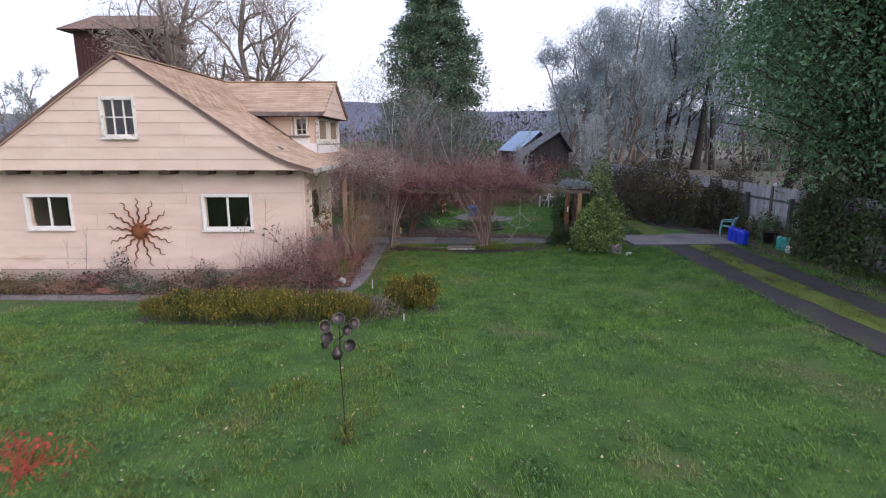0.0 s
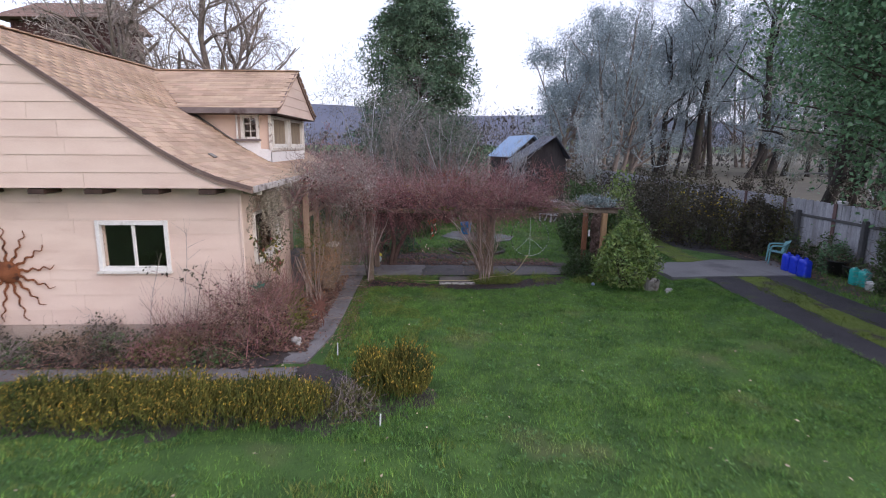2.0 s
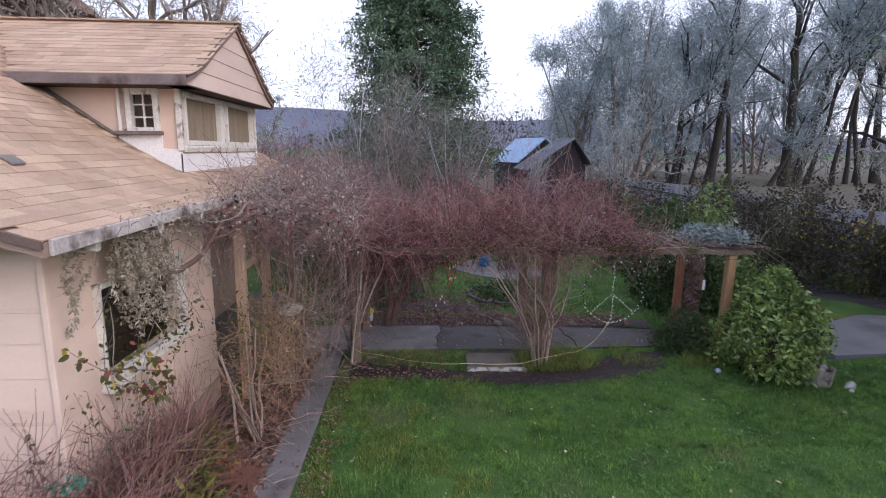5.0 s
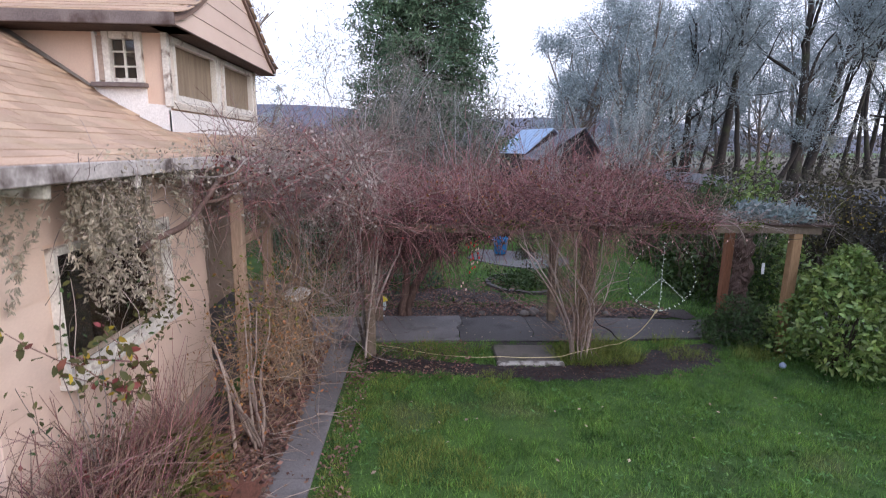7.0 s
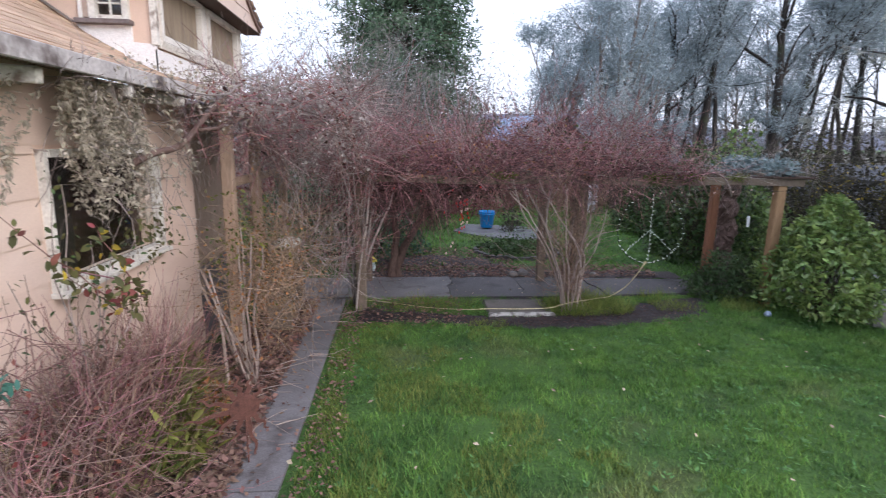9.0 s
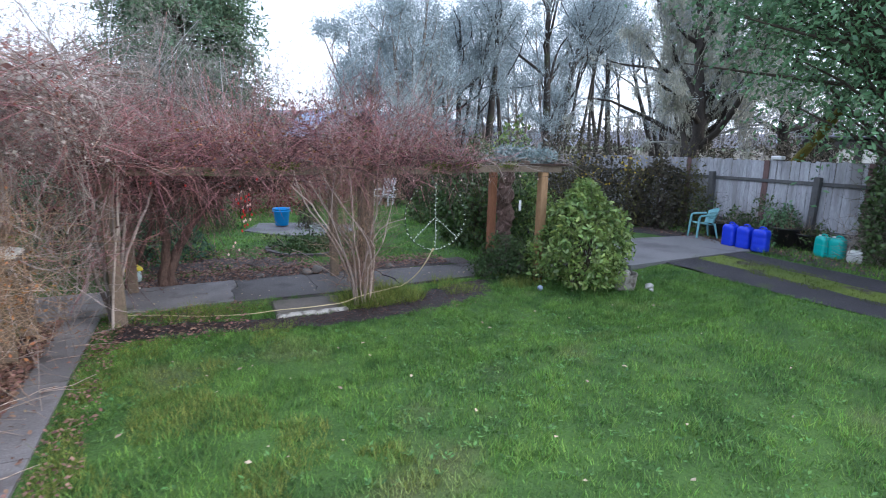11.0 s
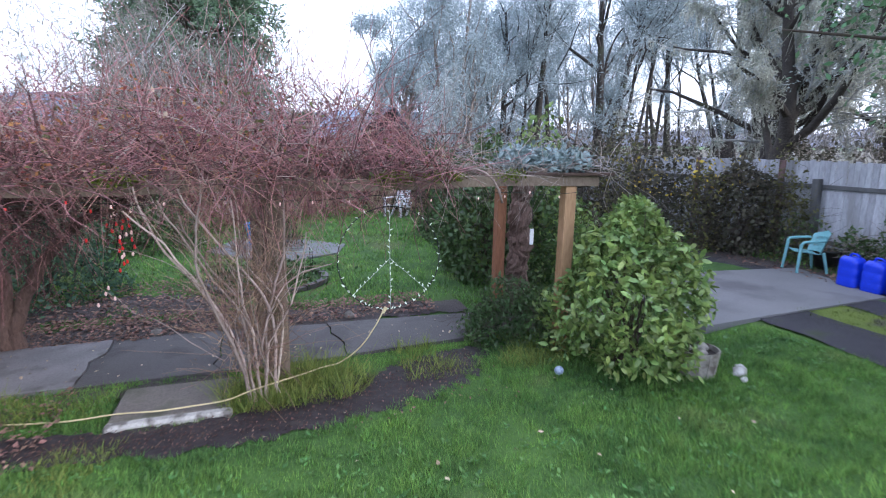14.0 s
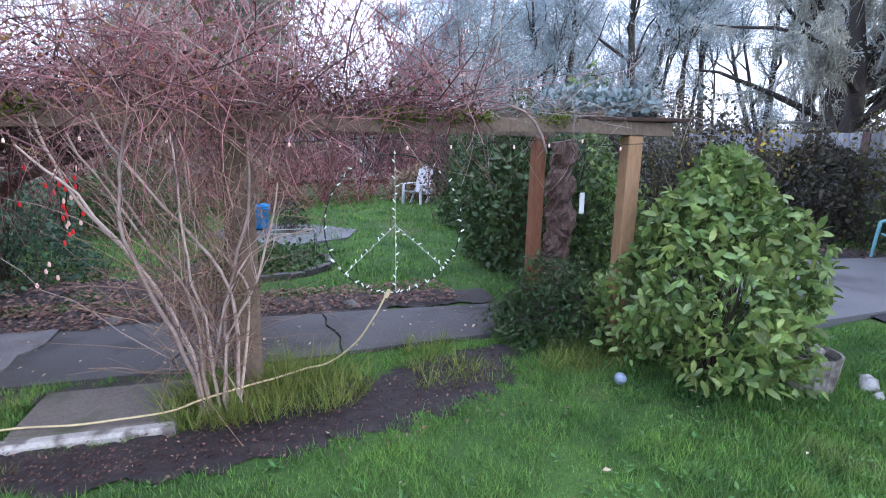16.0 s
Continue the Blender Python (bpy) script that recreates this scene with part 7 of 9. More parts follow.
# ---- back garden
for i, (x, y, rx, ry, h, mt) in enumerate([(-1.6, 21.2, 1.1, 1.0, 1.4, M_CONIFER), (-3.2, 22.6, 1.4, 1.2, 1.9, M_CONIFER), (-0.9, 24.8, 1.3, 1.1, 1.3, M_IVY)]):
    shrub("dark_evergreen_shrub", (x, y, 0), (rx, ry, h), "dark green evergreen shrub behind the pergola", mt, 400 + 5 * i, 50, 3800, 0.05, M_BARK, 400, 0.1, 1.8, 0.4)
for i, (x, y, rx, ry, h) in enumerate([(-2.4, 25.5, 1.6, 1.6, 2.7), (0.8, 27.6, 1.9, 1.3, 2.3), (3.0, 29.2, 1.6, 1.2, 2.2), (-5.2, 25.5, 1.8, 1.8, 2.9), (6.2, 31.0, 1.6, 1.3, 2.2)]):
    shrub("wine_red_bush", (x, y, 0), (rx, ry, h), "leafless wine-red twiggy bush at the back of the lawn", M_ROSELEAF, 430 + 5 * i, 50, 2600, 0.05, M_CANE, 800, 0.1, 1.5, 0.2, (0.4, 1.0), (0.004, 0.008), "red winter bushes")
shrub("straw_clump", (5.9, 29.6, 0), (1.1, 0.6, 0.9), "clump of dry straw-coloured grass", M_STRAW, 460, 60, 1500, 0.06, M_STRAW, 1200, 0.8, 3.0, 0.1)
bed = thing("ivy_bed", (1.5, 21.2, 0), "round bed of ivy edged by a grey concrete kerb", "bed")
for j in range(26):
    a0, a1 = 2 * math.pi * j / 26, 2 * math.pi * (j + 0.96) / 26
    o = [(1.5 + 0.95 * r * math.cos(a), 21.22 + 0.88 * r * math.sin(a)) for r, a in ((0.88, a0), (1.0, a0), (1.0, a1), (0.88, a1))]
    Geo().prism(o, -0.05, 0.06 + 0.01 * math.sin(j * 2.3)).out("kerb_stone", M_PATH, bed)
leaf_mass("ivy", bed, np.random.default_rng(470).normal(0, 1, (2200, 3)) * [0.38, 0.36, 0.06] + [1.5, 21.2, 0.13], 0.05, M_IVY, 471)
wire_table = thing("wire_table", (1.95, 21.9, 0), "small dark wire garden table behind the ivy bed", "table")
Geo().tube([(1.62, 21.7, 0.36), (2.25, 21.7, 0.36), (2.25, 22.1, 0.36), (1.62, 22.1, 0.36), (1.62, 21.7, 0.36)], 0.008, 6).out("rim", M_WIREWHITE, wire_table)
for x, y in ((1.62, 21.7), (2.25, 21.7), (2.25, 22.1), (1.62, 22.1)):
    Geo().tube([(x, y, 0), (x, y, 0.36)], 0.007, 6).out("leg", M_WIRE, wire_table)
for k in range(5):
    Geo().tube([(1.68 + 0.12 * k, 21.7, 0.36), (1.68 + 0.12 * k, 22.1, 0.36)], 0.004, 5).out("cross_wire", M_WIRE, wire_table)
tagged(Geo().prism([(1.9, 22.6), (2.9, 23.1), (3.2, 24.0), (2.4, 24.8), (0.9, 25.2), (0.4, 24.0), (1.0, 23.2)], -0.05, 0.02).out("paved_corner", M_PAD), "grey paved corner with a tub on it", "paving", kind="structure")

tub = thing("blue_tub", (1.37, 24.4, 0.02), "bright sky-blue plastic tub on the paving", "tub")
Geo().lathe([(0.15, 0.0), (0.165, 0.02), (0.205, 0.40), (0.225, 0.42), (0.225, 0.45), (0.20, 0.45), (0.19, 0.41), (0.15, 0.06), (0.0, 0.055)], (1.37, 24.4, 0.05), 24).out("tub_body", M_SKYBLUE, tub, "", True)
Geo().lathe([(0.222, 0.36), (0.235, 0.375), (0.222, 0.39)], (1.37, 24.4, 0.05), 24).out("rim", M_SKYBLUE, tub, "", True)
shrub("dead_shrub", (1.95, 23.9, 0), (0.35, 0.3, 0.6), "small heap of dark dead stems by the tub", M_BRAMBLE, 475, 20, 200, 0.05, M_BARK, 200)


def garden_chair(name, at, turn, material, label):
    """A white slatted reclining lawn chair."""
    t = thing(name, at, label, "chair")
    m = Matrix.Translation(at) @ Matrix.Rotation(radians(turn), 4, "Z")

    def bit(nm, c, s, rx=0, ry=0):
        Geo().box(m @ Vector(c), s, m.to_3x3().to_4x4() @ Matrix.Rotation(radians(rx), 4, "X") @ Matrix.Rotation(radians(ry), 4, "Y"), 0.008).out(nm, material, t)
    for i in range(5):
        bit("seat_slat", (0, -0.22 + i * 0.1, 0.36 - i * 0.022), (0.5, 0.085, 0.02), -12)
    for i in range(5):
        bit("back_slat", (-0.2 + i * 0.1, 0.36, 0.62 + 0.04 * (2 - abs(i - 2))), (0.085, 0.02, 0.72), -22)
    for sx in (-1, 1):
        bit("front_leg", (sx * 0.29, -0.25, 0.27), (0.05, 0.09, 0.54))
        bit("back_leg", (sx * 0.26, 0.22, 0.20), (0.04, 0.09, 0.56), -38)
        bit("armrest", (sx * 0.31, 0.02, 0.56), (0.11, 0.66, 0.025))
    bit("back_rail", (0, 0.40, 0.66), (0.52, 0.025, 0.07), -22)
    return t


garden_chair("lawn_chair", (5.5, 28.2, 0), -48, M_PLASTICWHITE, "white slatted lawn chair on the back lawn")

# ---- things round the laurel
barrel = thing("half_barrel_planter", (5.34, 16.24, 0), "whitewashed half-barrel planter filled with stones", "planter")
for i in range(14):
    a0, a1 = 2 * math.pi * i / 14, 2 * math.pi * (i + 0.95) / 14
    g = Geo()
    o = []
    for r, z in ((0.17, 0.0), (0.20, 0.26)):
        for a in (a0, a1):
            o += [(5.34 + r * math.cos(a), 16.24 + r * math.sin(a), z), (5.34 + (r - 0.018) * math.cos(a), 16.24 + (r - 0.018) * math.sin(a), z)]
    g.add(o, [(0, 2, 6, 4), (3, 1, 5, 7), (4, 6, 7, 5), (2, 0, 1, 3), (0, 4, 5, 1), (6, 2, 3, 7)]).out("stave", M_WHITEWASH, barrel)
Geo().lathe([(0.0, 0.2), (0.18, 0.2), (0.18, 0.21), (0.0, 0.215)], (5.34, 16.24, 0), 14).out("soil", M_DIRT, barrel)
for i, (x, y, z, s) in enumerate([(5.32, 16.18, 0.24, 0.06), (5.42, 16.27, 0.25, 0.065), (5.27, 16.32, 0.24, 0.05), (5.68, 16.04, 0.04, 0.08), (5.78, 16.12, 0.035, 0.06), (5.61, 15.92, 0.025, 0.04), (-2.5, 12.76, 0.07, 0.10), (-2.42, 12.62, 0.04, 0.07)]):
    tagged(Geo().blob((x, y, z), (s, s * 0.8, s * 0.7), i, 2, 0.5).out("stone", M_QUARTZ if i in (3, 4, 5, 6, 7) else M_ROCK, None, "", True), "white quartz garden stone" if i in (3, 4, 5, 6, 7) else "pale rounded garden stone", "stone", "garden stones")
for i, (x, y, s) in enumerate([(-7.35, 12.05, 0.13), (0.95, 19.0, 0.09), (1.12, 19.05, 0.11), (0.2, 19.05, 0.07), (2.4, 19.0, 0.07)]):
    tagged(Geo().blob((x, y, s * 0.4), (s, s * 0.8, s * 0.8), i + 20, 2, 0.5).out("stone", M_ROCKDARK, None, "", True), "grey garden stone on the earth", "stone", "garden stones")
tagged(Geo().blob((4.02, 16.62, 0.05), (0.045, 0.045, 0.045), 7, 3, 0.0).out("glazed_ball", M_BALL, None, "", True), "pale blue glazed ball in the grass by the laurel", "ball")
tagged(Geo().lathe([(0.0, 0.0), (0.2, 0.0), (0.25, 0.05), (0.23, 0.06), (0.19, 0.025), (0, 0.02)], (-7.75, 11.95, 0.012), 22).out("plant_saucer", M_TERRA, None, "", True), "faded red clay plant saucer by the wall", "saucer")
for x, y, h, r in ((-1.67, 12.21, 0.22, 0.012), (-0.76, 9.89, 0.16, 0.011)):
    tagged(Geo().tube([(x, y, 0), (x + 0.003, y, h * 0.5), (x + 0.006, y, h)], r, 8).out("marker_stake", M_PLASTICWHITE), "short white plastic marker stake in the ground", "stake", "marker stakes")
tagged(Geo().tube([(-11.0, 12.9, 0.05), (-11.0, 12.9, 0.9)], 0.022, 8).out("downpipe", M_WHITE), "short white pipe on the pink wall", "pipe")

# old gnarled trunk and hanging tag beside the posts
g = Geo()
pts = [(4.78 + 0.02 * math.sin(i * 0.5), 18.95 + 0.02 * math.cos(i * 0.7), 0.055 * i - 0.02) for i in range(33)]
g.tube(pts, [0.165 + 0.008 * math.sin(i * 0.9) - 0.0012 * i for i in range(33)], 26)
shaped = []
for x, y, z in g.v:
    d = Vector((x - 4.78, y - 18.95, 0))
    k = 1 + 0.40 * noise.noise(Vector((x * 9, y * 9, z * 6))) + 0.38 * noise.noise(Vector((x * 26, y * 26, z * 15)))
    shaped.append((4.78 + d.x * k, 18.95 + d.y * k, z))
g.v = shaped
tagged(g.out("gnarled_stump", M_OLDTRUNK, None, "", False), "old gnarled dead trunk against the pergola post", "stump")
tagg = thing("hanging_tag", (4.12, 17.35, 1.7), "long white tag hanging from the pergola on a string", "tag")
solid("tag_plate", (4.07, 17.35, 1.24), (0.045, 0.012, 0.17), M_PLASTICWHITE, tagg, "", 0.004)
Geo().tube([(4.07, 17.35, 1.74), (4.07, 17.35, 1.32)], 0.003, 5).out("string", M_WIRE, tagg)

# blue-grey foliage on the end of the pergola
blue = thing("blue_grey_plant", (4.4, 17.6, 1.9), "clump of blue-grey dry foliage lying on the pergola roof", "plant")
gq = np.random.default_rng(485)
C = np.concatenate([gq.normal(0, 1, (900, 3)) * [0.13, 0.12, 0.07] + [4.12, 17.75, 2.02], gq.normal(0, 1, (900, 3)) * [0.14, 0.13, 0.07] + [4.4, 17.42, 2.01]])
leaf_mass("foliage", blue, C, 0.045, M_TARP, 486, 0.5, 1.7, "", broad)
tagged(Geo().lathe([(0.0, 0.0), (0.035, 0.0), (0.04, 0.11), (0.0, 0.11)], (4.60, 17.25, 1.915), 12).out("black_pot", M_BLACK, None, "", True), "small black pot standing on the pergola end", "pot")
twig_mass("loose_cane", blue, lambda g, n: np.c_[g.uniform(3.0, 4.9, n), g.normal(17.4, 0.25, n), g.uniform(1.9, 2.02, n)], 260, (0.3, 0.8), (0.002, 0.004), M_VINEGREY, 487, 5, 0.25, -0.05, 0.0)
Geo().tube([(3.18, 17.15, 1.93), (3.3, 17.1, 1.965), (3.4, 17.085, 1.93), (3.48, 17.075, 1.86), (3.54, 17.07, 1.76), (3.58, 17.07, 1.64)], 0.011, 8).out("bare_root", M_CANEPALE, blue, "", True)

# ---- peace sign of wire and fairy lights
PX, PY, PZ, PR = 2.49, 17.17, 1.145, 0.485
sign = thing("peace_sign_light", (PX, PY, PZ), "round wire peace sign wound with white fairy lights", "light decoration")
ring = [(PX + PR * math.sin(a), PY, PZ + PR * math.cos(a)) for a in np.linspace(0, 2 * math.pi, 49)]
Geo().tube(ring, 0.005, 6, False).out("ring", M_WIRE, sign)
tips = [(0, 1.0), (0, -1.0), (-0.74, -0.68), (0.74, -0.68)]
for nm, (a, b) in zip(("upper_spoke", "lower_spoke", "side_spoke", "side_spoke"), tips):
    n = 14
    pts = [(PX + PR * a * i / n, PY + 0.006 * math.sin(i * 2.4), PZ + PR * b * i / n + 0.004 * math.cos(i * 3)) for i in range(n + 1)]
    Geo().tube(pts, 0.003, 6).out(nm, M_WIREWHITE, sign)
gq = np.random.default_rng(490)
bulb_mesh = bpy.data.meshes.new("fairy_bulb")
bg = Geo().lathe([(0.002, 0.0), (0.0045, 0.004), (0.0058, 0.014), (0.004, 0.026), (0.001, 0.032)], (0, 0, 0), 6)
bulb_mesh.from_pydata(bg.v, [], bg.f)
bulb_mesh.materials.append(M_BULBWHITE)
spots_ = [(PX + PR * math.sin(a), PZ + PR * math.cos(a)) for a in np.concatenate([np.linspace(0.6, 5.8, 34), np.linspace(2.1, 4.2, 16)])]
spots_ += [(PX + PR * a * u, PZ + PR * b * u) for a, b in tips for u in np.linspace(0.1, 1, 9)]
for x, z in spots_:
    m = Matrix.Translation((x, PY - 0.006, z)) @ Euler((gq.uniform(-1.2, 1.2), gq.uniform(-1.5, 1.5), gq.uniform(0, 6))).to_matrix().to_4x4()
    piece("fairy_bulb", bulb_mesh, sign, m)
for dx in (-0.02, 0.03):
    Geo().tube([(PX + dx, PY, PZ + PR), (PX + dx * 2, PY + 0.02, PZ + PR + 0.12)], 0.003, 5).out("hanging_wire", M_WIRE, sign)

cord = [(2.40, 17.1, 0.66), (2.33, 17.12, 0.52), (2.2, 17.2, 0.30), (2.02, 17.3, 0.13), (1.85, 17.26, 0.12), (1.66, 17.14, 0.13), (1.43, 17.0, 0.15), (1.2, 16.93, 0.13), (1.02, 16.92, 0.085), (0.75, 16.92, 0.075), (0.5, 16.93, 0.07), (0.2, 17.02, 0.05), (-0.2, 17.06, 0.03), (-0.75, 17.2, 0.03), (-1.2, 17.42, 0.035), (-1.5, 17.55, 0.03), (-1.68, 17.45, 0.10), (-1.7, 17.36, 0.4)]
def smooth_line(pts, k=6):
    p = [Vector(q) for q in pts]
    out = []
    for i in range(len(p) - 1):
        a, b, c, d = p[max(i - 1, 0)], p[i], p[i + 1], p[min(i + 2, len(p) - 1)]
        for j in range(k):
            t = j / k
            out.append(0.5 * (2 * b + (c - a) * t + (2 * a - 5 * b + 4 * c - d) * t * t + (3 * b - a - 3 * c + d) * t ** 3))
    return out + [p[-1]]


wire = thing("extension_cord", (2.4, 17.1, 0.6), "pale yellow extension cord trailing from the peace sign along the path", "cord")
Geo().tube(smooth_line(cord), 0.0065, 6).out("cable", M_CORD, wire, "", True)
Geo().tube([(2.40, 17.1, 0.65), (2.43, 17.1, 0.70)], 0.017, 8).out("plug", M_CORD, wire)

# ---- red and clear bulbs strung under the pergola
bulb_v = Geo().lathe([(0.004, 0.0), (0.011, 0.007), (0.014, 0.02), (0.010, 0.038), (0.006, 0.046)], (0, 0, -0.046), 8)


def bulb_data(nm, material):
    me = bpy.data.meshes.new(nm)
    me.from_pydata(bulb_v.v, [], bulb_v.f)
    me.materials.append(material)
    return me


RED, CLEAR = bulb_data("red_bulb", M_BULBRED), bulb_data("clear_bulb", M_BULBPINK)
strings = thing("string_lights", (0.03, 18.86, 1.75), "string of small red and clear bulbs hanging under the pergola", "string lights")
gq = np.random.default_rng(495)
for x, y, z1, n in ((0.0, 18.85, 0.95, 8), (0.07, 18.9, 1.02, 7), (-0.06, 18.88, 0.85, 9)):
    pts = [(x + 0.015 * math.sin(i * 1.9), y + 0.01 * math.cos(i * 2.7), 1.74 + (z1 - 1.74) * i / 12) for i in range(13)]
    Geo().tube(pts, 0.006, 5).out("light_wire", M_WIRE, strings)
    for i in range(n):
        u = 0.35 + 0.65 * i / (n - 1)
        piece("bulb", RED if i % 3 else CLEAR, strings, Matrix.Translation((x + gq.normal(0, 0.03), y - 0.02, 1.74 + (z1 - 1.74) * u)))
beam_pts = smooth_line([(-1.5 + 0.4 * i, 17.13, 1.72 + 0.02 * math.sin(i * 2.1)) for i in range(16)], 3)
Geo().tube(beam_pts, 0.003, 5).out("light_wire", M_WIRE, strings)
for i in range(17):
    x = -1.45 + 0.36 * i + gq.normal(0, 0.06)
    piece("bulb", RED if i < 5 else CLEAR, strings, Matrix.Translation((x, 17.11, 1.715 + gq.normal(0, 0.012))) @ Matrix.Scale(0.6, 4))
for x, z in ((-0.55, 1.5), (-0.42, 1.35), (-0.62, 1.2), (-0.35, 1.55), (-0.5, 0.62), (-0.42, 0.56), (-0.58, 0.5), (-0.47, 0.68)):
    piece("bulb", RED if z > 1 else CLEAR, strings, Matrix.Translation((x + 0.3, 18.8, z)))

# ---- fence
fence = thing("board_fence", (11.1, 25, 0.1), "weathered grey-white board fence with dark posts and rail", "fence")
fg = np.random.default_rng(500)
bmesh_box = bpy.data.meshes.new("board")
bb = Geo().box((0, 0, 0), (0.02, 0.094, 1.78), None, 0.003)
bmesh_box.from_pydata(bb.v, [], bb.f)
bmesh_box.materials.append(M_FENCE)
for i in range(248):
    y = 13.0 + i * 0.1005
    piece("board", bmesh_box, fence, Matrix.Translation((11.1 + fg.normal(0, 0.004), y, 1.05 + fg.normal(0, 0.012))) @ Matrix.Rotation(fg.normal(0, 0.006), 4, "X"))
for i in range(7):
    solid("post", (11.075, 15.9 + i * 2.1, 1.03), (0.025, 0.13, 1.82), M_FENCERED, fence, "reddish brown batten post", 0.006)
for i in range(6):
    solid("post", (11.0, 14.36 + i * 2.47, 0.85), (0.12, 0.13, 1.56), M_FENCEPOST, fence, "short dark grey post", 0.012, Matrix.Rotation(radians(1.5 * math.sin(i * 2.2)), 4, "X"))
for z in (0.5, 1.49):
    solid("rail", (11.065, 25.5, z), (0.035, 25.0, 0.075), M_FENCEPOST, fence, "", 0.006)
solid("post_cap", (11.07, 17.76, 2.0), (0.14, 0.26, 0.09), M_PLASTICWHITE, fence, "white post cap", 0.02)


# ---- plastic chair on the pad
def plastic_chair(at, turn):
    t = thing("plastic_chair", at, "pale teal moulded plastic garden chair", "chair")
    m = Matrix.Translation(at) @ Matrix.Rotation(radians(turn), 4, "Z") @ Matrix.Scale(0.84, 4)

    def grid(nm, fn, nu, nv, holes=lambda i, j: False, thick=0.012):
        v, f = [], []
        for k in (0, 1):
            for i in range(nu + 1):
                for j in range(nv + 1):
                    p, nrm = fn(i / nu, j / nv)
                    v.append(m @ (Vector(p) - Vector(nrm) * thick * k))
        w = (nu + 1) * (nv + 1)
        cell = {(i, j) for i in range(nu) for j in range(nv) if not holes(i, j)}
        for i, j in cell:
            a, b, c, d = i * (nv + 1) + j, (i + 1) * (nv + 1) + j, (i + 1) * (nv + 1) + j + 1, i * (nv + 1) + j + 1
            f += [(a, b, c, d), (w + d, w + c, w + b, w + a)]
            for (di, dj), (p, q) in {(0, -1): (a, b), (1, 0): (b, c), (0, 1): (c, d), (-1, 0): (d, a)}.items():
                if (i + di, j + dj) not in cell:
                    f.append((q, p, w + p, w + q))
        bulk(nm, v, f, M_TEALCHAIR, t)
    grid("seat", lambda u, w: ((-0.22 + 0.44 * u, -0.22 + 0.44 * w, 0.42 - 0.03 * math.sin(math.pi * u) - 0.03 * w + 0.02 * (1 - w) ** 2), (0, 0, 1)), 10, 10, lambda i, j: i % 2 == 1 and 3 < j < 9)
    def backf(u, w):
        a = (u - 0.5) * 2.1
        r = 0.25 + 0.03 * w
        h = 0.40 + w * (0.44 - 0.10 * abs(u - 0.5) * 2 ** 1)
        return (r * math.sin(a), 0.02 + r * math.cos(a) * 0.9 + 0.09 * w, h), (-math.sin(a), -math.cos(a), 0)
    grid("backrest", backf, 33, 16, lambda i, j: 4 < i < 28 and 3 < j < 13 and i % 2 == 1 and j % 3 != 0)
    for sx in (-1, 1):
        arm = [(sx * 0.26, 0.20, 0.66), (sx * 0.285, 0.08, 0.65), (sx * 0.285, -0.1, 0.64), (sx * 0.27, -0.2, 0.62), (sx * 0.26, -0.235, 0.56)]
        g = Geo().tube([m @ Vector(p) for p in smooth_line(arm, 4)], 0.024, 8)
        g.out("armrest", M_TEALCHAIR, t, "", True)
        for nm, a, b in (("front_leg", (sx * 0.25, -0.23, 0.58), (sx * 0.28, -0.27, 0.0)), ("back_leg", (sx * 0.22, 0.21, 0.42), (sx * 0.27, 0.30, 0.0))):
            Geo().tube([m @ Vector(a), m @ (Vector(a) * 0.5 + Vector(b) * 0.5), m @ Vector(b)], [0.026, 0.024, 0.02], 6).out(nm, M_TEALCHAIR, t)
    return t


plastic_chair((10.06, 18.68, 0.13), -116)


# ---- water jugs
def jug(name, at, turn, size, material, label, group, lying=False):
    t = thing(name, at, label, "water jug", group)
    m = Matrix.Translation(at) @ Matrix.Rotation(radians(turn), 4, "Z")
    if lying:
        m = m @ Matrix.Translation((0, 0, size[1] / 2)) @ Matrix.Rotation(radians(90), 4, "X") @ Matrix.Translation((0, 0, -size[2] / 2))
    w, d, h = size
    rings = [(0.90, 0.0), (1.0, 0.05), (1.0, 0.30), (0.96, 0.34), (1.0, 0.38), (1.0, 0.62), (0.96, 0.66), (1.0, 0.70), (1.0, 0.84), (0.93, 0.92), (0.72, 1.0)]
    v, f = [], []
    nn = 16
    for s, z in rings:
        for j in range(nn):
            a = 2 * math.pi * (j + 0.5) / nn
            e = 0.45
            cx, cy = math.copysign(abs(math.cos(a)) ** e, math.cos(a)), math.copysign(abs(math.sin(a)) ** e, math.sin(a))
            v.append(m @ Vector((cx * s * w / 2, cy * s * d / 2, z * h)))
    for i in range(len(rings) - 1):
        for j in range(nn):
            k = (j + 1) % nn
            f.append((i * nn + j, i * nn + k, (i + 1) * nn + k, (i + 1) * nn + j))
    f += [tuple(range(nn - 1, -1, -1)), tuple((len(rings) - 1) * nn + j for j in range(nn))]
    bulk("jug_body", v, f, material, t, "", True)
    Geo().tube([m @ Vector(p) for p in smooth_line([(-w * 0.28, 0, h * 0.97), (-w * 0.26, 0, h * 1.07), (0, 0, h * 1.10), (w * 0.12, 0, h * 1.07), (w * 0.15, 0, h * 0.98)], 4)], 0.016, 8).out("handle", material, t, "", True)
    Geo().tube([m @ Vector((w * 0.3, 0, h * 0.95)), m @ Vector((w * 0.31, 0, h * 1.05))], 0.03, 10).out("cap", M_BLACK if material is M_BLUE else M_PLASTICWHITE, t)
    return t


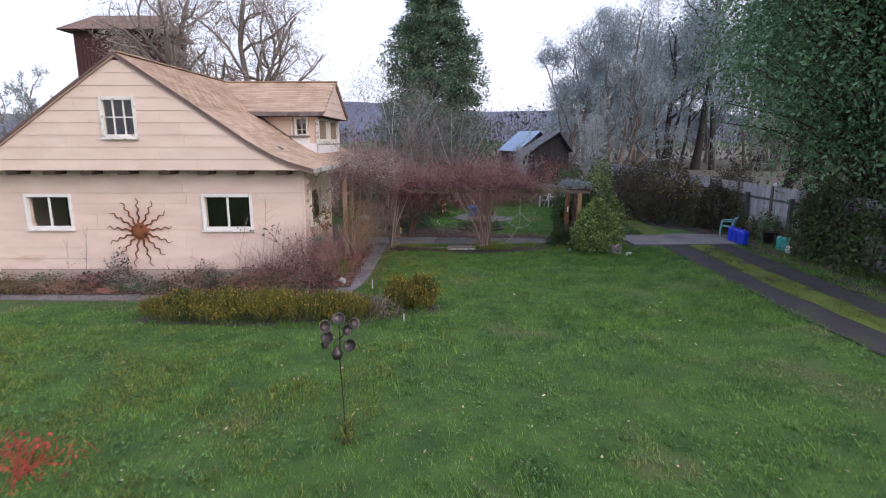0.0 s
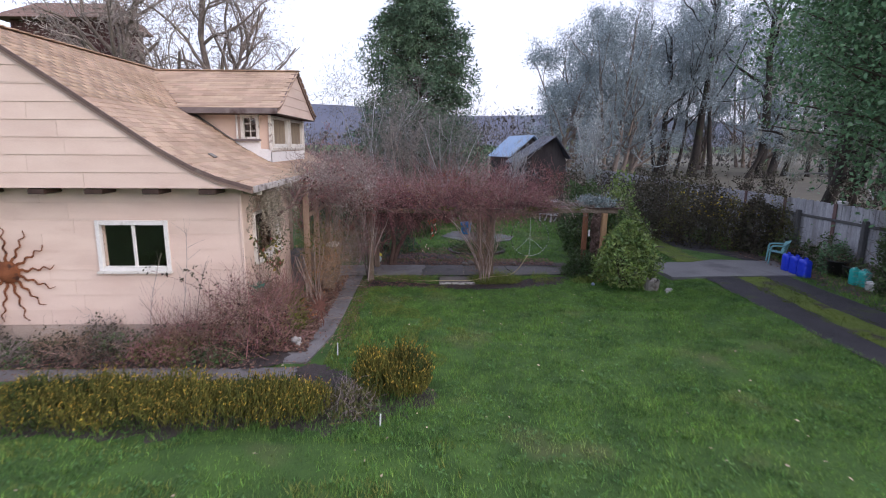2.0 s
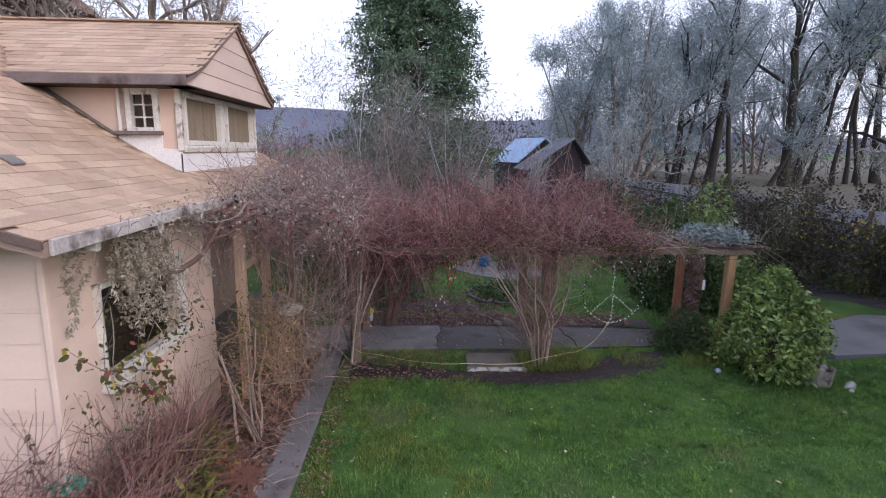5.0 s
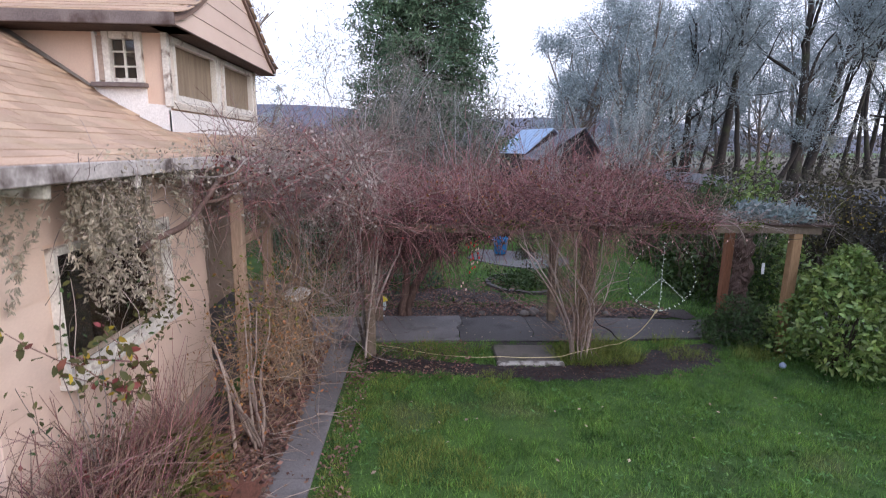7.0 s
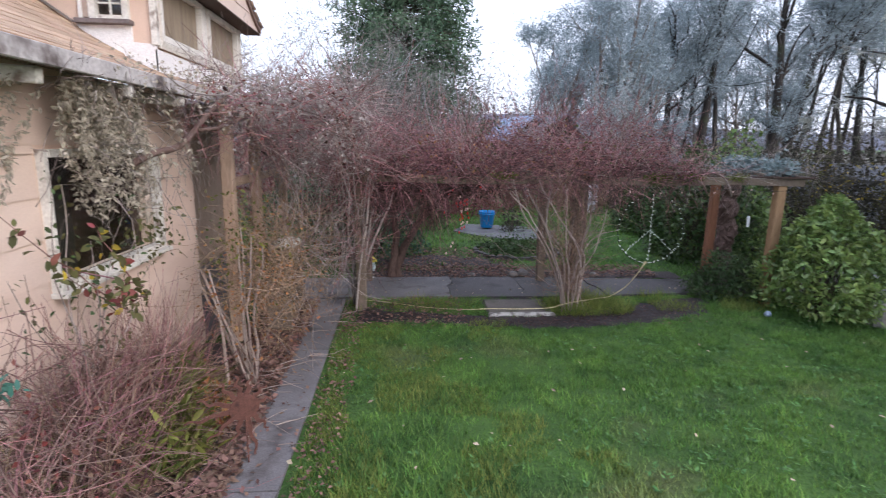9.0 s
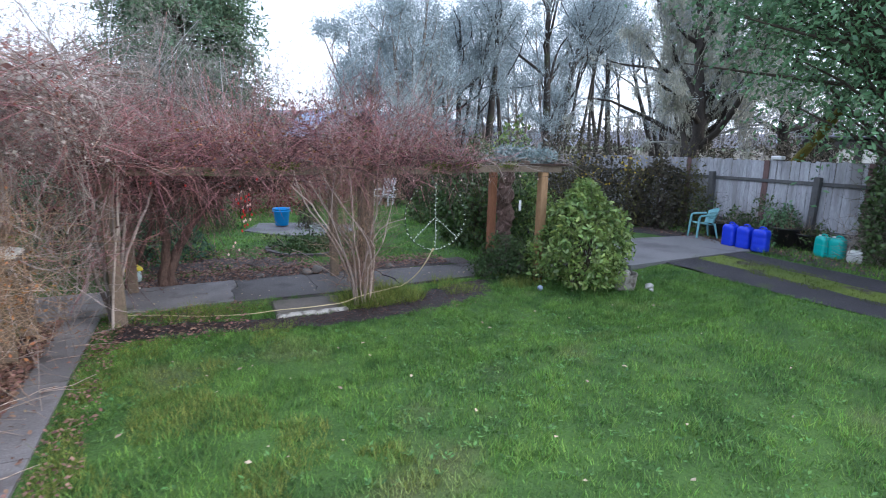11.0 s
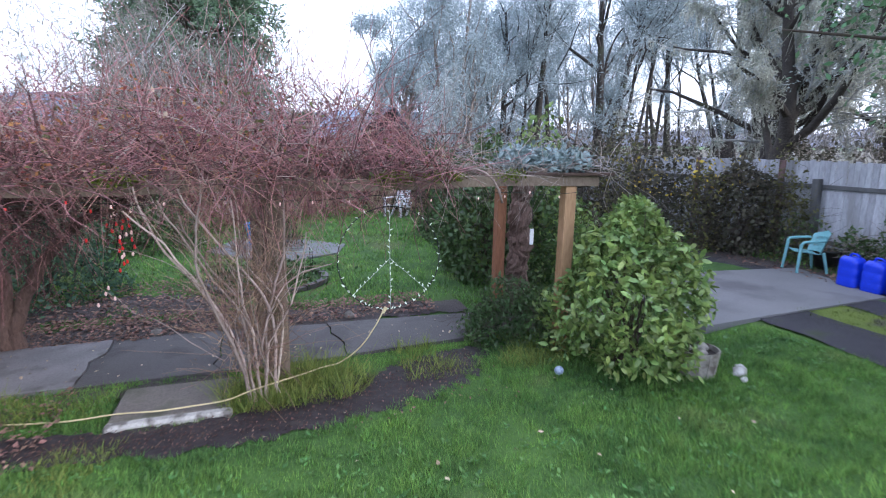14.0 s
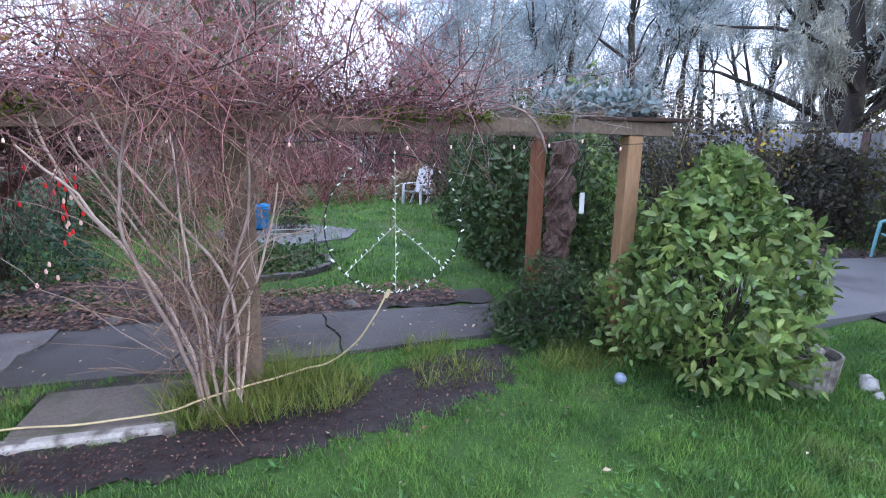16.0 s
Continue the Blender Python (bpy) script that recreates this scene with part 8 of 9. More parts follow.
for i, (x, y) in enumerate([(9.74, 17.72), (9.73, 17.37), (9.70, 17.0)]):
    jug("water_jug", (x, y, 0.13), 84 + 5 * i, (0.30, 0.24, 0.46), M_BLUE, "blue plastic water jug standing on the pad edge", "blue water jugs")
for i, (x, y) in enumerate([(10.42, 16.22), (10.46, 15.97)]):
    jug("water_jug", (x, y, 0.13), 70 + 20 * i, (0.27, 0.2, 0.40), M_TEAL, "teal plastic water jug on the earth by the fence", "teal water jugs")
jug("water_jug", (10.45, 15.6, 0.13), 100, (0.26, 0.24, 0.36), M_MILK, "milky white plastic jug lying on its side", "white water jugs", True)
for i, (x, y, r, h) in enumerate([(10.66, 17.1, 0.26, 0.40), (10.78, 16.75, 0.22, 0.32), (10.62, 18.7, 0.2, 0.3)]):
    t = thing("black_tub", (x, y, 0.13), "black plastic plant tub with dead stems", "tub", "black tubs")
    Geo().lathe([(r * 0.8, 0), (r, h), (r * 1.06, h), (r * 1.06, h + 0.03), (r * 0.94, h + 0.03), (r * 0.9, h - 0.06), (0, h - 0.06)], (x, y, 0.13), 22).out("tub_body", M_BLACK, t, "", True)
    twig_mass("dead_stems", t, lambda g, n, x=x, y=y, h=h: np.c_[g.normal(x, 0.08, n), g.normal(y, 0.08, n), np.full(n, h + 0.05)], 40, (0.2, 0.55), (0.002, 0.004), M_CANETAN, 510 + i, 5, 0.2, 0.1, 1.0)

# ---- metal flower stake on the lawn
FX, FY_ = -1.15, 5.65
flower = thing("metal_flower_stake", (FX, FY_, 0), "dark bronze metal flower spinner on a thin stake", "garden ornament")
Geo().tube([(FX + 0.03, FY_, -0.05), (FX + 0.01, FY_, 0.5), (FX - 0.01, FY_, 1.02), (FX, FY_, 1.34)], 0.007, 8).out("stake", M_BRONZE, flower)
Geo().lathe([(0.01, 0.0), (0.045, 0.012), (0.062, 0.05), (0.06, 0.085), (0.042, 0.12), (0.016, 0.15), (0.004, 0.17)], (FX - 0.035, FY_ - 0.02, 1.04), 16).out("bell", M_BRONZE, flower, "", True)


def petal(c, tilt, turn, r):
    m = Matrix.Translation(c) @ Matrix.Rotation(turn, 4, "Z") @ Matrix.Rotation(tilt, 4, "X")
    prof = [(0.002, 0.0), (r * 0.45, 0.006), (r * 0.8, 0.02), (r, 0.042), (r * 0.985, 0.046), (r * 0.78, 0.026), (r * 0.44, 0.011), (0.002, 0.005)]
    return Geo().lathe(prof, (0, 0, 0), 16, m).out("petal", M_BRONZE, flower, "", True)


for c, tl, tn, r in (((-0.16, 0, 0.38), 1.2, 0.5, 0.062), ((0.0, 0.02, 0.46), 1.0, 0.2, 0.062), ((0.075, -0.03, 0.35), 1.3, 0.9, 0.058), ((0.15, 0.05, 0.39), 1.1, 0.7, 0.06), ((-0.105, -0.04, 0.26), 1.1, -0.3, 0.065), ((-0.185, 0, 0.17), 1.25, 1.0, 0.05), ((0.135, -0.02, 0.17), 1.2, -0.2, 0.062)):
    p0 = Vector((FX, FY_, 1.28))
    c = Vector((FX + c[0] - 0.01, FY_ + c[1], 1.04 + c[2]))
    petal(c, tl, tn, r * 1.15)
    Geo().tube([p0, (p0 + c) / 2 + Vector((0, 0, -0.015)), c], 0.004, 5).out("petal_arm", M_BRONZE, flower)
shrub("dry_tuft", (FX + 0.03, FY_, 0), (0.1, 0.1, 0.36), "tuft of dry grass round the stake", M_TUFT, 520, 10, 100, 0.022, M_OLDLEAF, 80, 1.2, 4.0, 0.05, (0.1, 0.3), (0.0015, 0.0025))

# ---- red-leaved plant on the front lawn
shrub("red_leaved_plant", (-4.4, 5.02, 0), (0.55, 0.5, 0.36), "low sparse plant with bright red leaves on the lawn", M_REDLEAF, 530, 16, 0, 0.05, M_REDLEAF, 60, 0.2, 1.7, 0.4, (0.12, 0.3), (0.004, 0.008))
leaf_mass("leaf_work", bpy.data.objects["red_leaved_plant"], in_mound(-4.4, 5.02, 0.04, 0.55, 0.5, 0.36, 0.5)(np.random.default_rng(534), 170), 0.034, M_REDLEAF, 535, 0.2, 1.6, "", broad)

# ---- rusty sun on the wall
SX, SZ, SY = -7.42, 1.27, 12.9
sunmetal = thing("sun_sculpture", (SX, SY, SZ), "large rusty steel sun with wavy rays on the pink wall", "wall ornament")
Geo().lathe([(0.0, 0.0), (0.20, 0.0), (0.19, 0.02), (0.12, 0.035), (0.0, 0.042)], (SX, SY + 0.02, SZ), 32, Matrix.Rotation(radians(90), 4, "X")).out("disc", M_RUST, sunmetal, "", True)
for i in range(13):
    a = math.pi / 2 + 2 * math.pi * i / 13
    L = 0.62 if i not in (6, 7) else 0.72
    v, f = [], []
    n = 18
    for j in range(n):
        u = j / (n - 1)
        rr = 0.19 + L * u
        off = 0.036 * math.sin(u * 3.2 * 2 * math.pi) * (0.5 + 0.5 * u)
        hw = 0.026 * (1 - 0.75 * u)
        for s, dy in ((-1, 0), (1, 0), (1, 0.012), (-1, 0.012)):
            q = off + s * hw
            v.append((SX + rr * math.cos(a) - q * math.sin(a), SY + dy, SZ + rr * math.sin(a) + q * math.cos(a)))
    for j in range(n - 1):
        for k in range(4):
            f.append((4 * j + k, 4 * j + (k + 1) % 4, 4 * j + 4 + (k + 1) % 4, 4 * j + 4 + k))
    f += [(3, 2, 1, 0), (4 * n - 4, 4 * n - 3, 4 * n - 2, 4 * n - 1)]
    bulk("ray", v, f, M_RUST, sunmetal)

# ---- small things along the path
lamp = thing("garden_lantern", (-1.58, 18.95, 0), "small garden lantern with yellow cap and pale blue body", "lantern")
Geo().lathe([(0.0, 0.0), (0.07, 0.0), (0.075, 0.02), (0.03, 0.035), (0.026, 0.1), (0.03, 0.12)], (-1.58, 18.95, 0.01), 14).out("foot", M_PLASTICWHITE, lamp, "", True)
Geo().lathe([(0.03, 0.0), (0.085, 0.015), (0.10, 0.08), (0.085, 0.17), (0.06, 0.18)], (-1.58, 18.95, 0.13), 14).out("globe", M_PALEBLUE, lamp, "pale blue globe", True)
Geo().lathe([(0.06, 0.0), (0.125, 0.01), (0.115, 0.04), (0.05, 0.10), (0.015, 0.115), (0.018, 0.14), (0.0, 0.15)], (-1.58, 18.95, 0.30), 14).out("cap", M_YELLOWPAINT, lamp, "bright yellow cap", True)

metal = thing("rusty_ornament", (-2.27, 13.55, 0), "flat rusty sheet-metal sun with wavy rays leaning by the path", "garden ornament")
OX, OY, OZ = -2.20, 13.52, 0.46
tiltm = Matrix.Translation((OX, OY, OZ)) @ Matrix.Rotation(radians(14), 4, "X") @ Matrix.Rotation(radians(28), 4, "Z")
Geo().lathe([(0.0, 0.0), (0.105, 0.0), (0.105, 0.006), (0.0, 0.01)], (0, 0, 0), 24, tiltm @ Matrix.Rotation(radians(90), 4, "X")).out("disc", M_REDRUST, metal)
for i, (ang, ln) in enumerate([(178, 0.30), (150, 0.24), (118, 0.20), (96, 0.19), (74, 0.17), (215, 0.24), (250, 0.2), (275, 0.42), (300, 0.2), (40, 0.12), (5, 0.1)]):
    a = radians(ang)
    v, f, n = [], [], 12
    for j in range(n):
        u = j / (n - 1)
        rr, q0 = 0.095 + ln * u, 0.022 * math.sin(u * 4 * math.pi) * u
        hw = 0.02 * (1 - 0.7 * u)
        for s_, dy in ((-1, 0), (1, 0), (1, 0.005), (-1, 0.005)):
            q = q0 + s_ * hw
            v.append(tiltm @ Vector((rr * math.cos(a) - q * math.sin(a), dy, rr * math.sin(a) + q * math.cos(a))))
    for j in range(n - 1):
        for k in range(4):
            f.append((4 * j + k, 4 * j + (k + 1) % 4, 4 * j + 4 + (k + 1) % 4, 4 * j + 4 + k))
    f += [(3, 2, 1, 0), (4 * n - 4, 4 * n - 3, 4 * n - 2, 4 * n - 1)]
    bulk("ray", v, f, M_REDRUST, metal)
Geo().tube([(-2.20, 13.55, -0.02), (-2.20, 13.53, 0.45)], 0.006, 6).out("stake", M_REDRUST, metal)

seat = thing("porch_bench", (-2.55, 16.75, 0), "low wooden bench in the porch under the vines", "bench")
solid("bench_seat", (-2.55, 16.75, 0.98), (0.36, 0.95, 0.05), M_TIMBER, seat, "", 0.008)
for y in (16.35, 17.15):
    solid("bench_leg", (-2.55, y, 0.48), (0.30, 0.05, 0.95), M_TIMBER, seat, "", 0.006)
cush = Geo().blob((-2.5, 16.7, 1.06), (0.17, 0.30, 0.06), 3, 3, 0.12)
tagged(cush.out("cushion", M_SPECKLE, None, "", True), "pale speckled cushion on the porch bench", "cushion")
gq = np.random.default_rng(530)
P = bend(gq, np.c_[gq.uniform(-2.75, -2.0, 26), gq.uniform(13.6, 17.0, 26), np.full(26, 0.05)], np.c_[gq.normal(0.8, 0.5, 26), gq.normal(0, 0.5, 26), gq.normal(0.05, 0.05, 26)], gq.uniform(0.25, 0.6, 26), 5, 0.15, -0.03)
P[..., 2] = np.clip(P[..., 2], 0.022, 0.12)
V, F = tubes(P, taper(gq.uniform(0.003, 0.006, 26), 5), 4)
tagged(bulk("fallen_twig", V, F, M_CANEPALE), "pale fallen twigs lying over the path edge", "twigs", kind="stuff")

# ---- sheds and tower barn
def plank(name, corners, thick, material, parent):
    """A flat slab over four corners in space."""
    c = [Vector(q) for q in corners]
    nrm = (c[1] - c[0]).cross(c[3] - c[0]).normalized() * thick
    Geo().add(c + [q - nrm for q in c], [(0, 1, 2, 3), (7, 6, 5, 4), (0, 4, 5, 1), (1, 5, 6, 2), (2, 6, 7, 3), (3, 7, 4, 0)]).out(name, material, parent)


def lean_shed(at, lo, apex, hi, foot, back, roof_mat, label):
    """An old shed, its gable towards the garden made uneven to fit the camera's view; lo, apex, hi are (x, z) along the
    gable at y = at[1], back the shift of its far end.
    """
    t = thing("old_shed", at, label, "shed")
    y = at[1]
    bx, by = back
    pts = [(lo[0] + 0.3, 0), (hi[0] - 0.25, 0), (hi[0] - 0.25, hi[1] - 0.1), (apex[0], apex[1] - 0.12), (lo[0] + 0.3, lo[1] + 0.05)]
    for nm, sx, y0 in (("front_wall", 0, y), ("back_wall", bx, y + by - 0.1)):
        n = len(pts)
        v = [(x + sx, yy, z) for yy in (y0, y0 + 0.1) for x, z in pts]
        Geo().add(v, [tuple(range(n)), tuple(range(2 * n - 1, n - 1, -1))] + [(i, n + i, n + (i + 1) % n, (i + 1) % n) for i in range(n)]).out(nm, M_SHEDWOOD, t)
    for nm, q in (("side_wall", lo), ("side_wall", hi)):
        s = 0.3 if q is lo else -0.3
        plank(nm, [(q[0] + s, y + 0.1, 0), (q[0] + s + bx, y + by - 0.1, 0), (q[0] + s + bx, y + by - 0.1, q[1] - 0.05), (q[0] + s, y + 0.1, q[1] - 0.05)], 0.08, M_SHEDWOOD, t)
    for q in (lo, hi):
        plank("roof_sheet", [(q[0], y - 0.4, q[1]), (apex[0], y - 0.4, apex[1]), (apex[0] + bx, y + by + 0.3, apex[1]), (q[0] + bx, y + by + 0.3, q[1])], 0.05, roof_mat, t)
        for i in range(9):
            u = (i + 0.5) / 9
            s0 = Vector((q[0], y - 0.4, q[1])).lerp(Vector((q[0] + bx, y + by + 0.3, q[1])), u)
            s1 = Vector((apex[0], y - 0.4, apex[1])).lerp(Vector((apex[0] + bx, y + by + 0.3, apex[1])), u)
            Geo().tube([s0, s1], 0.022, 5).out("roof_rib", roof_mat, t)
    return t


lean_shed((7.6, 46, 0), (6.27, 2.55), (8.1, 4.2), (9.1, 3.3), 0, (-1.2, 4.0), M_TIN, "small old shed with a pale blue tin roof")
lean_shed((7.8, 41, 0), (5.93, 2.25), (8.65, 4.08), (9.75, 2.55), 0, (-0.3, 2.6), M_TINGREY, "old wooden shed with an uneven grey tin gable roof")
tower = thing("barn_tower", (-22.5, 41, 0), "tall dark red wooden barn tower with a brown roof", "barn")
Geo().box((-22.5, 41, 5.45), (5.6, 4.5, 10.9)).out("tower_body", M_BARNRED, tower)
for i in range(22):
    solid("wall_board", (-25.15 + i * 0.252, 38.72, 5.4), (0.235, 0.03, 10.8), M_BARNRED, tower, "", 0.004)
v = [(-26.0, 38.0, 10.75), (-19.2, 38.0, 10.75), (-19.2, 44.0, 10.75), (-26.0, 44.0, 10.75), (-25.0, 41, 12.2), (-20.0, 41, 12.2)]
Geo().add(v, [(0, 1, 5, 4), (1, 2, 5), (2, 3, 4, 5), (3, 0, 4), (3, 2, 1, 0)]).out("tower_roof", M_BARNROOF, tower)
for i in range(9):
    u = i / 9
    Geo().box((-22.5, 38.0 + 3.0 * u + 0.16, 10.75 + 1.45 * u + 0.10), (6.8 - 1.8 * u, 0.36, 0.03), Matrix.Rotation(math.atan2(1.45, 3.0), 4, "X")).out("roof_course", M_BARNROOF, tower)
# neighbour's trailer beyond the fence
trailer = thing("parked_trailer", (22.8, 22.2, 0), "dark trailer with small windows behind the fence", "trailer")
turn = Matrix.Rotation(radians(-35), 4, "Z")
Geo().box((22.8, 22.2, 1.6), (3.4, 2.1, 2.0), turn, 0.12).out("trailer_body", M_BLACK, trailer)
Geo().box((22.8, 22.2, 2.66), (3.6, 2.3, 0.08), turn, 0.03).out("trailer_roof", M_TINGREY, trailer)
for dx in (-1.05, -0.2, 0.85):
    q = Vector((22.8, 22.2, 1.95)) + turn @ Vector((dx, -1.07, 0))
    Geo().box(q, (0.55, 0.04, 0.5), turn, 0.02).out("trailer_window", M_MILK, trailer)
for dx in (-0.8, 0.8):
    q = Vector((22.8, 22.2, 0.33)) + turn @ Vector((dx, -0.95, 0))
    Geo().lathe([(0.08, -0.09), (0.32, -0.08), (0.34, 0.0), (0.32, 0.08), (0.08, 0.09)], q, 18, turn @ Matrix.Rotation(radians(90), 4, "X")).out("trailer_wheel", M_BLACK, trailer)

# ---------------------------------------------------------------- grass, leaves and litter
def off_paths(x, y):
    """True where lawn grows."""
    path = ((y > 17.7) & (y < 18.9) & (x > -2.9) & (x < 6.2)) | ((x > -2.85) & (x < -1.84) & (y > 11.8) & (y < 17.9)) | ((x < -1.8) & (y > 10.9) & (y < 12.95))
    slab_ = (x > 0.12) & (x < 1.08) & (y > 16.8) & (y < 17.55)
    house_ = (x < -2.9) & (y > 12.2) & (y < 21.7)
    drive_ = ((x > 7.02) & (x < 7.75)) | ((x > 8.4) & (x < 9.3))
    pad_ = (x > 6.1) & (x < 10.2) & (y > 16.9) & (y < 19.15)
    ragged = 0.10 * (patchy(x, y, 0.16, 41) - 0.5) + 0.12 * (patchy(x, y, 0.4, 42) - 0.5)
    dirt = (x > -1.7) & (x < 3.6) & (np.abs(y - np.interp(x, BED_X, BED_Y)) < np.interp(x, BED_X, BED_W) + ragged)
    dirt2 = ((x > -1.6) & (x < 4) & (y > 18.85) & (y < 19.5)) | ((x > -2) & (x < 1.0) & (y > 19.4) & (y < 20.9) & (np.sin(x * 5) * np.sin(y * 6) > -0.3))
    return ~(path | slab_ | house_ | (drive_ & (y < 17.2)) | pad_ | dirt | dirt2 | ((x > 9.3) & (y < 20)))


def patchy(x, y, cell, seed):
    """Smooth value noise over the plan, 0 to 1."""
    g = np.random.default_rng(seed)
    t = g.uniform(0, 1, (128, 128))
    u, v = x / cell + 500, y / cell + 500
    i, j = np.floor(u).astype(int), np.floor(v).astype(int)
    a, b = u - i, v - j
    a, b = a * a * (3 - 2 * a), b * b * (3 - 2 * b)
    i, j = i % 127, j % 127
    return (t[i, j] * (1 - a) + t[i + 1, j] * a) * (1 - b) + (t[i, j + 1] * (1 - a) + t[i + 1, j + 1] * a) * b


def grass(name, x0, x1, y0, y1, n, h, w, seed, label, material=None, mask=off_paths):
    g = np.random.default_rng(seed)
    x, y = g.uniform(x0, x1, n), g.uniform(y0, y1, n)
    clump = 0.55 * patchy(x, y, 0.10, seed) + 0.45 * patchy(x, y, 0.45, seed + 50)
    clump = np.clip((clump - 0.25) * 2.0, 0, 1)
    keep = mask(x, y) & (g.uniform(0, 1, n) < 0.35 + 0.65 * clump)
    x, y, clump = x[keep], y[keep], clump[keep]
    n = len(x)
    hh = h * g.uniform(0.35, 1.25, n) * (0.35 + 1.25 * clump)
    a = g.uniform(0, 6.28, n)
    lean = g.uniform(0.3, 1.7, n) * hh
    B = np.c_[x, y, rise(x) - 0.02]
    side = np.c_[-np.sin(a), np.cos(a), np.zeros(n)] * (w * g.uniform(0.6, 1.3, n))[:, None]
    tip = B + np.c_[np.cos(a) * lean, np.sin(a) * lean, hh + 0.02]
    V = np.stack([B - side, B + side, tip], 1).reshape(-1, 3)
    F = np.arange(3 * n).reshape(n, 3)
    return tagged(bulk(name, V, F, material or M_BLADE), label, "grass", kind="stuff")


grass("lawn_grass", -1.9, 7.05, 14.6, 17.8, 220000, 0.042, 0.003, 601, "short green lawn grass")
grass("lawn_grass", -3.2, 7.05, 9.5, 14.7, 150000, 0.044, 0.0045, 612, "short green lawn grass")
grass("lawn_grass", -9.0, 7.05, 2.0, 10.9, 150000, 0.046, 0.0062, 602, "short green lawn grass")
grass("lawn_grass", -2.0, 7.4, 18.8, 31.0, 100000, 0.045, 0.008, 603, "green grass of the back lawn")
grass("lawn_grass", -1.84, 0.9, 11.6, 16.6, 70000, 0.042, 0.004, 609, "yellowed lawn grass beside the path", M_TUFT, lambda x, y: (patchy(x, y, 0.5, 77) > 0.25 + 0.28 * (x + 1.84)))
grass("lawn_grass", -9.0, 0.5, 2.2, 9.6, 95000, 0.045, 0.006, 610, "yellowed grass on the front lawn", M_TUFT, lambda x, y: (patchy(x, y, 1.1, 78) + 0.5 * patchy(x, y, 0.2, 79) > 0.55 + 0.07 * (x + 5)))
grass("verge_grass", 7.5, 8.7, 3.0, 17.2, 26000, 0.04, 0.006, 604, "mossy grass between the wheel tracks", M_MOSS, lambda x, y: (x > 7.58 + swing(y)) & (x < 8.54 + swing(y)))
grass("rough_grass", 9.1, 11.0, 4.0, 20.2, 26000, 0.10, 0.007, 605, "rough grass along the fence", None, lambda x, y: (x > 9.25 + swing(y)) & ~((x < 10.2) & (y > 16.9)))
grass("grass_tuft", 0.95, 2.4, 16.75, 17.6, 8500, 0.19, 0.004, 606, "longer grass round the rose root", M_TUFT, lambda x, y: ((x - 1.6) / 0.68) ** 2 + ((y - 17.1) / 0.40) ** 2 < 1)
grass("grass_tuft", -1.75, 0.1, 17.05, 17.75, 3600, 0.10, 0.004, 607, "weedy grass between slab and path", M_TUFT, lambda x, y: np.sin(x * 6) + np.cos(y * 8) > -0.2)
grass("grass_tuft", 2.6, 4.4, 16.9, 17.8, 4200, 0.10, 0.004, 608, "weedy grass beside the path", M_TUFT, lambda x, y: np.sin(x * 5) + np.cos(y * 7) > 0)


def weeds(name, x0, x1, y0, y1, n, seed, label):
    """Flat broadleaf rosettes in the lawn."""
    g = np.random.default_rng(seed)
    x, y = g.uniform(x0, x1, n), g.uniform(y0, y1, n)
    keep = off_paths(x, y) & (np.sin(x * 1.1 + 2 * np.sin(y * 0.7)) * np.cos(y * 1.3) > 0.1 - 0.6 * g.uniform(0, 1, n))
    C = np.repeat(np.c_[x, y, rise(x) + 0.012][keep], 5, axis=0)
    C = C + g.normal(0, 0.02, C.shape) * [1, 1, 0.2]
    m = len(C)
    a = g.uniform(0, 6.28, m)
    d = np.c_[np.cos(a), np.sin(a), g.uniform(0.1, 0.6, m)]
    s = np.c_[-np.sin(a), np.cos(a), np.zeros(m)]
    z = g.uniform(0.012, 0.030, m)[:, None]
    V = np.stack([C, C + d * z + s * z * 0.45, C + d * z * 1.9, C + d * z - s * z * 0.45], 1).reshape(-1, 3)
    F = np.arange(4 * m).reshape(m, 4)
    return tagged(bulk(name, V, F, M_WEED), label, "weeds", kind="stuff")


weeds("lawn_weed", -8.0, 7.0, 3.0, 17.5, 8000, 611, "low broadleaf weeds in the lawn")


def litter(name, sample, n, size, material, seed, label):
    g = np.random.default_rng(seed)
    C = sample(g, n)
    a = g.uniform(0, 6.28, n)
    d = np.c_[np.cos(a), np.sin(a), g.normal(0, 0.25, n)]
    s = np.c_[-np.sin(a), np.cos(a), g.normal(0, 0.35, n)]
    z = (size * g.uniform(0.5, 1.3, n))[:, None]
    V = np.stack([C, C + d * z + s * z * 0.6 + [0, 0, 0.006], C + d * z * 2, C + d * z - s * z * 0.6 + [0, 0, 0.004]], 1).reshape(-1, 3)
    F = np.arange(4 * n).reshape(n, 4)
    F = np.concatenate([F[:, [0, 1, 2]], F[:, [0, 2, 3]]])
    return tagged(bulk(name, V, F, material), label, "leaves", kind="stuff")


def strip(x0, x1, y0, y1, z):
    return lambda g, n: np.c_[g.uniform(x0, x1, n), g.uniform(y0, y1, n), np.full(n, z) + g.uniform(0, 0.012, n)]


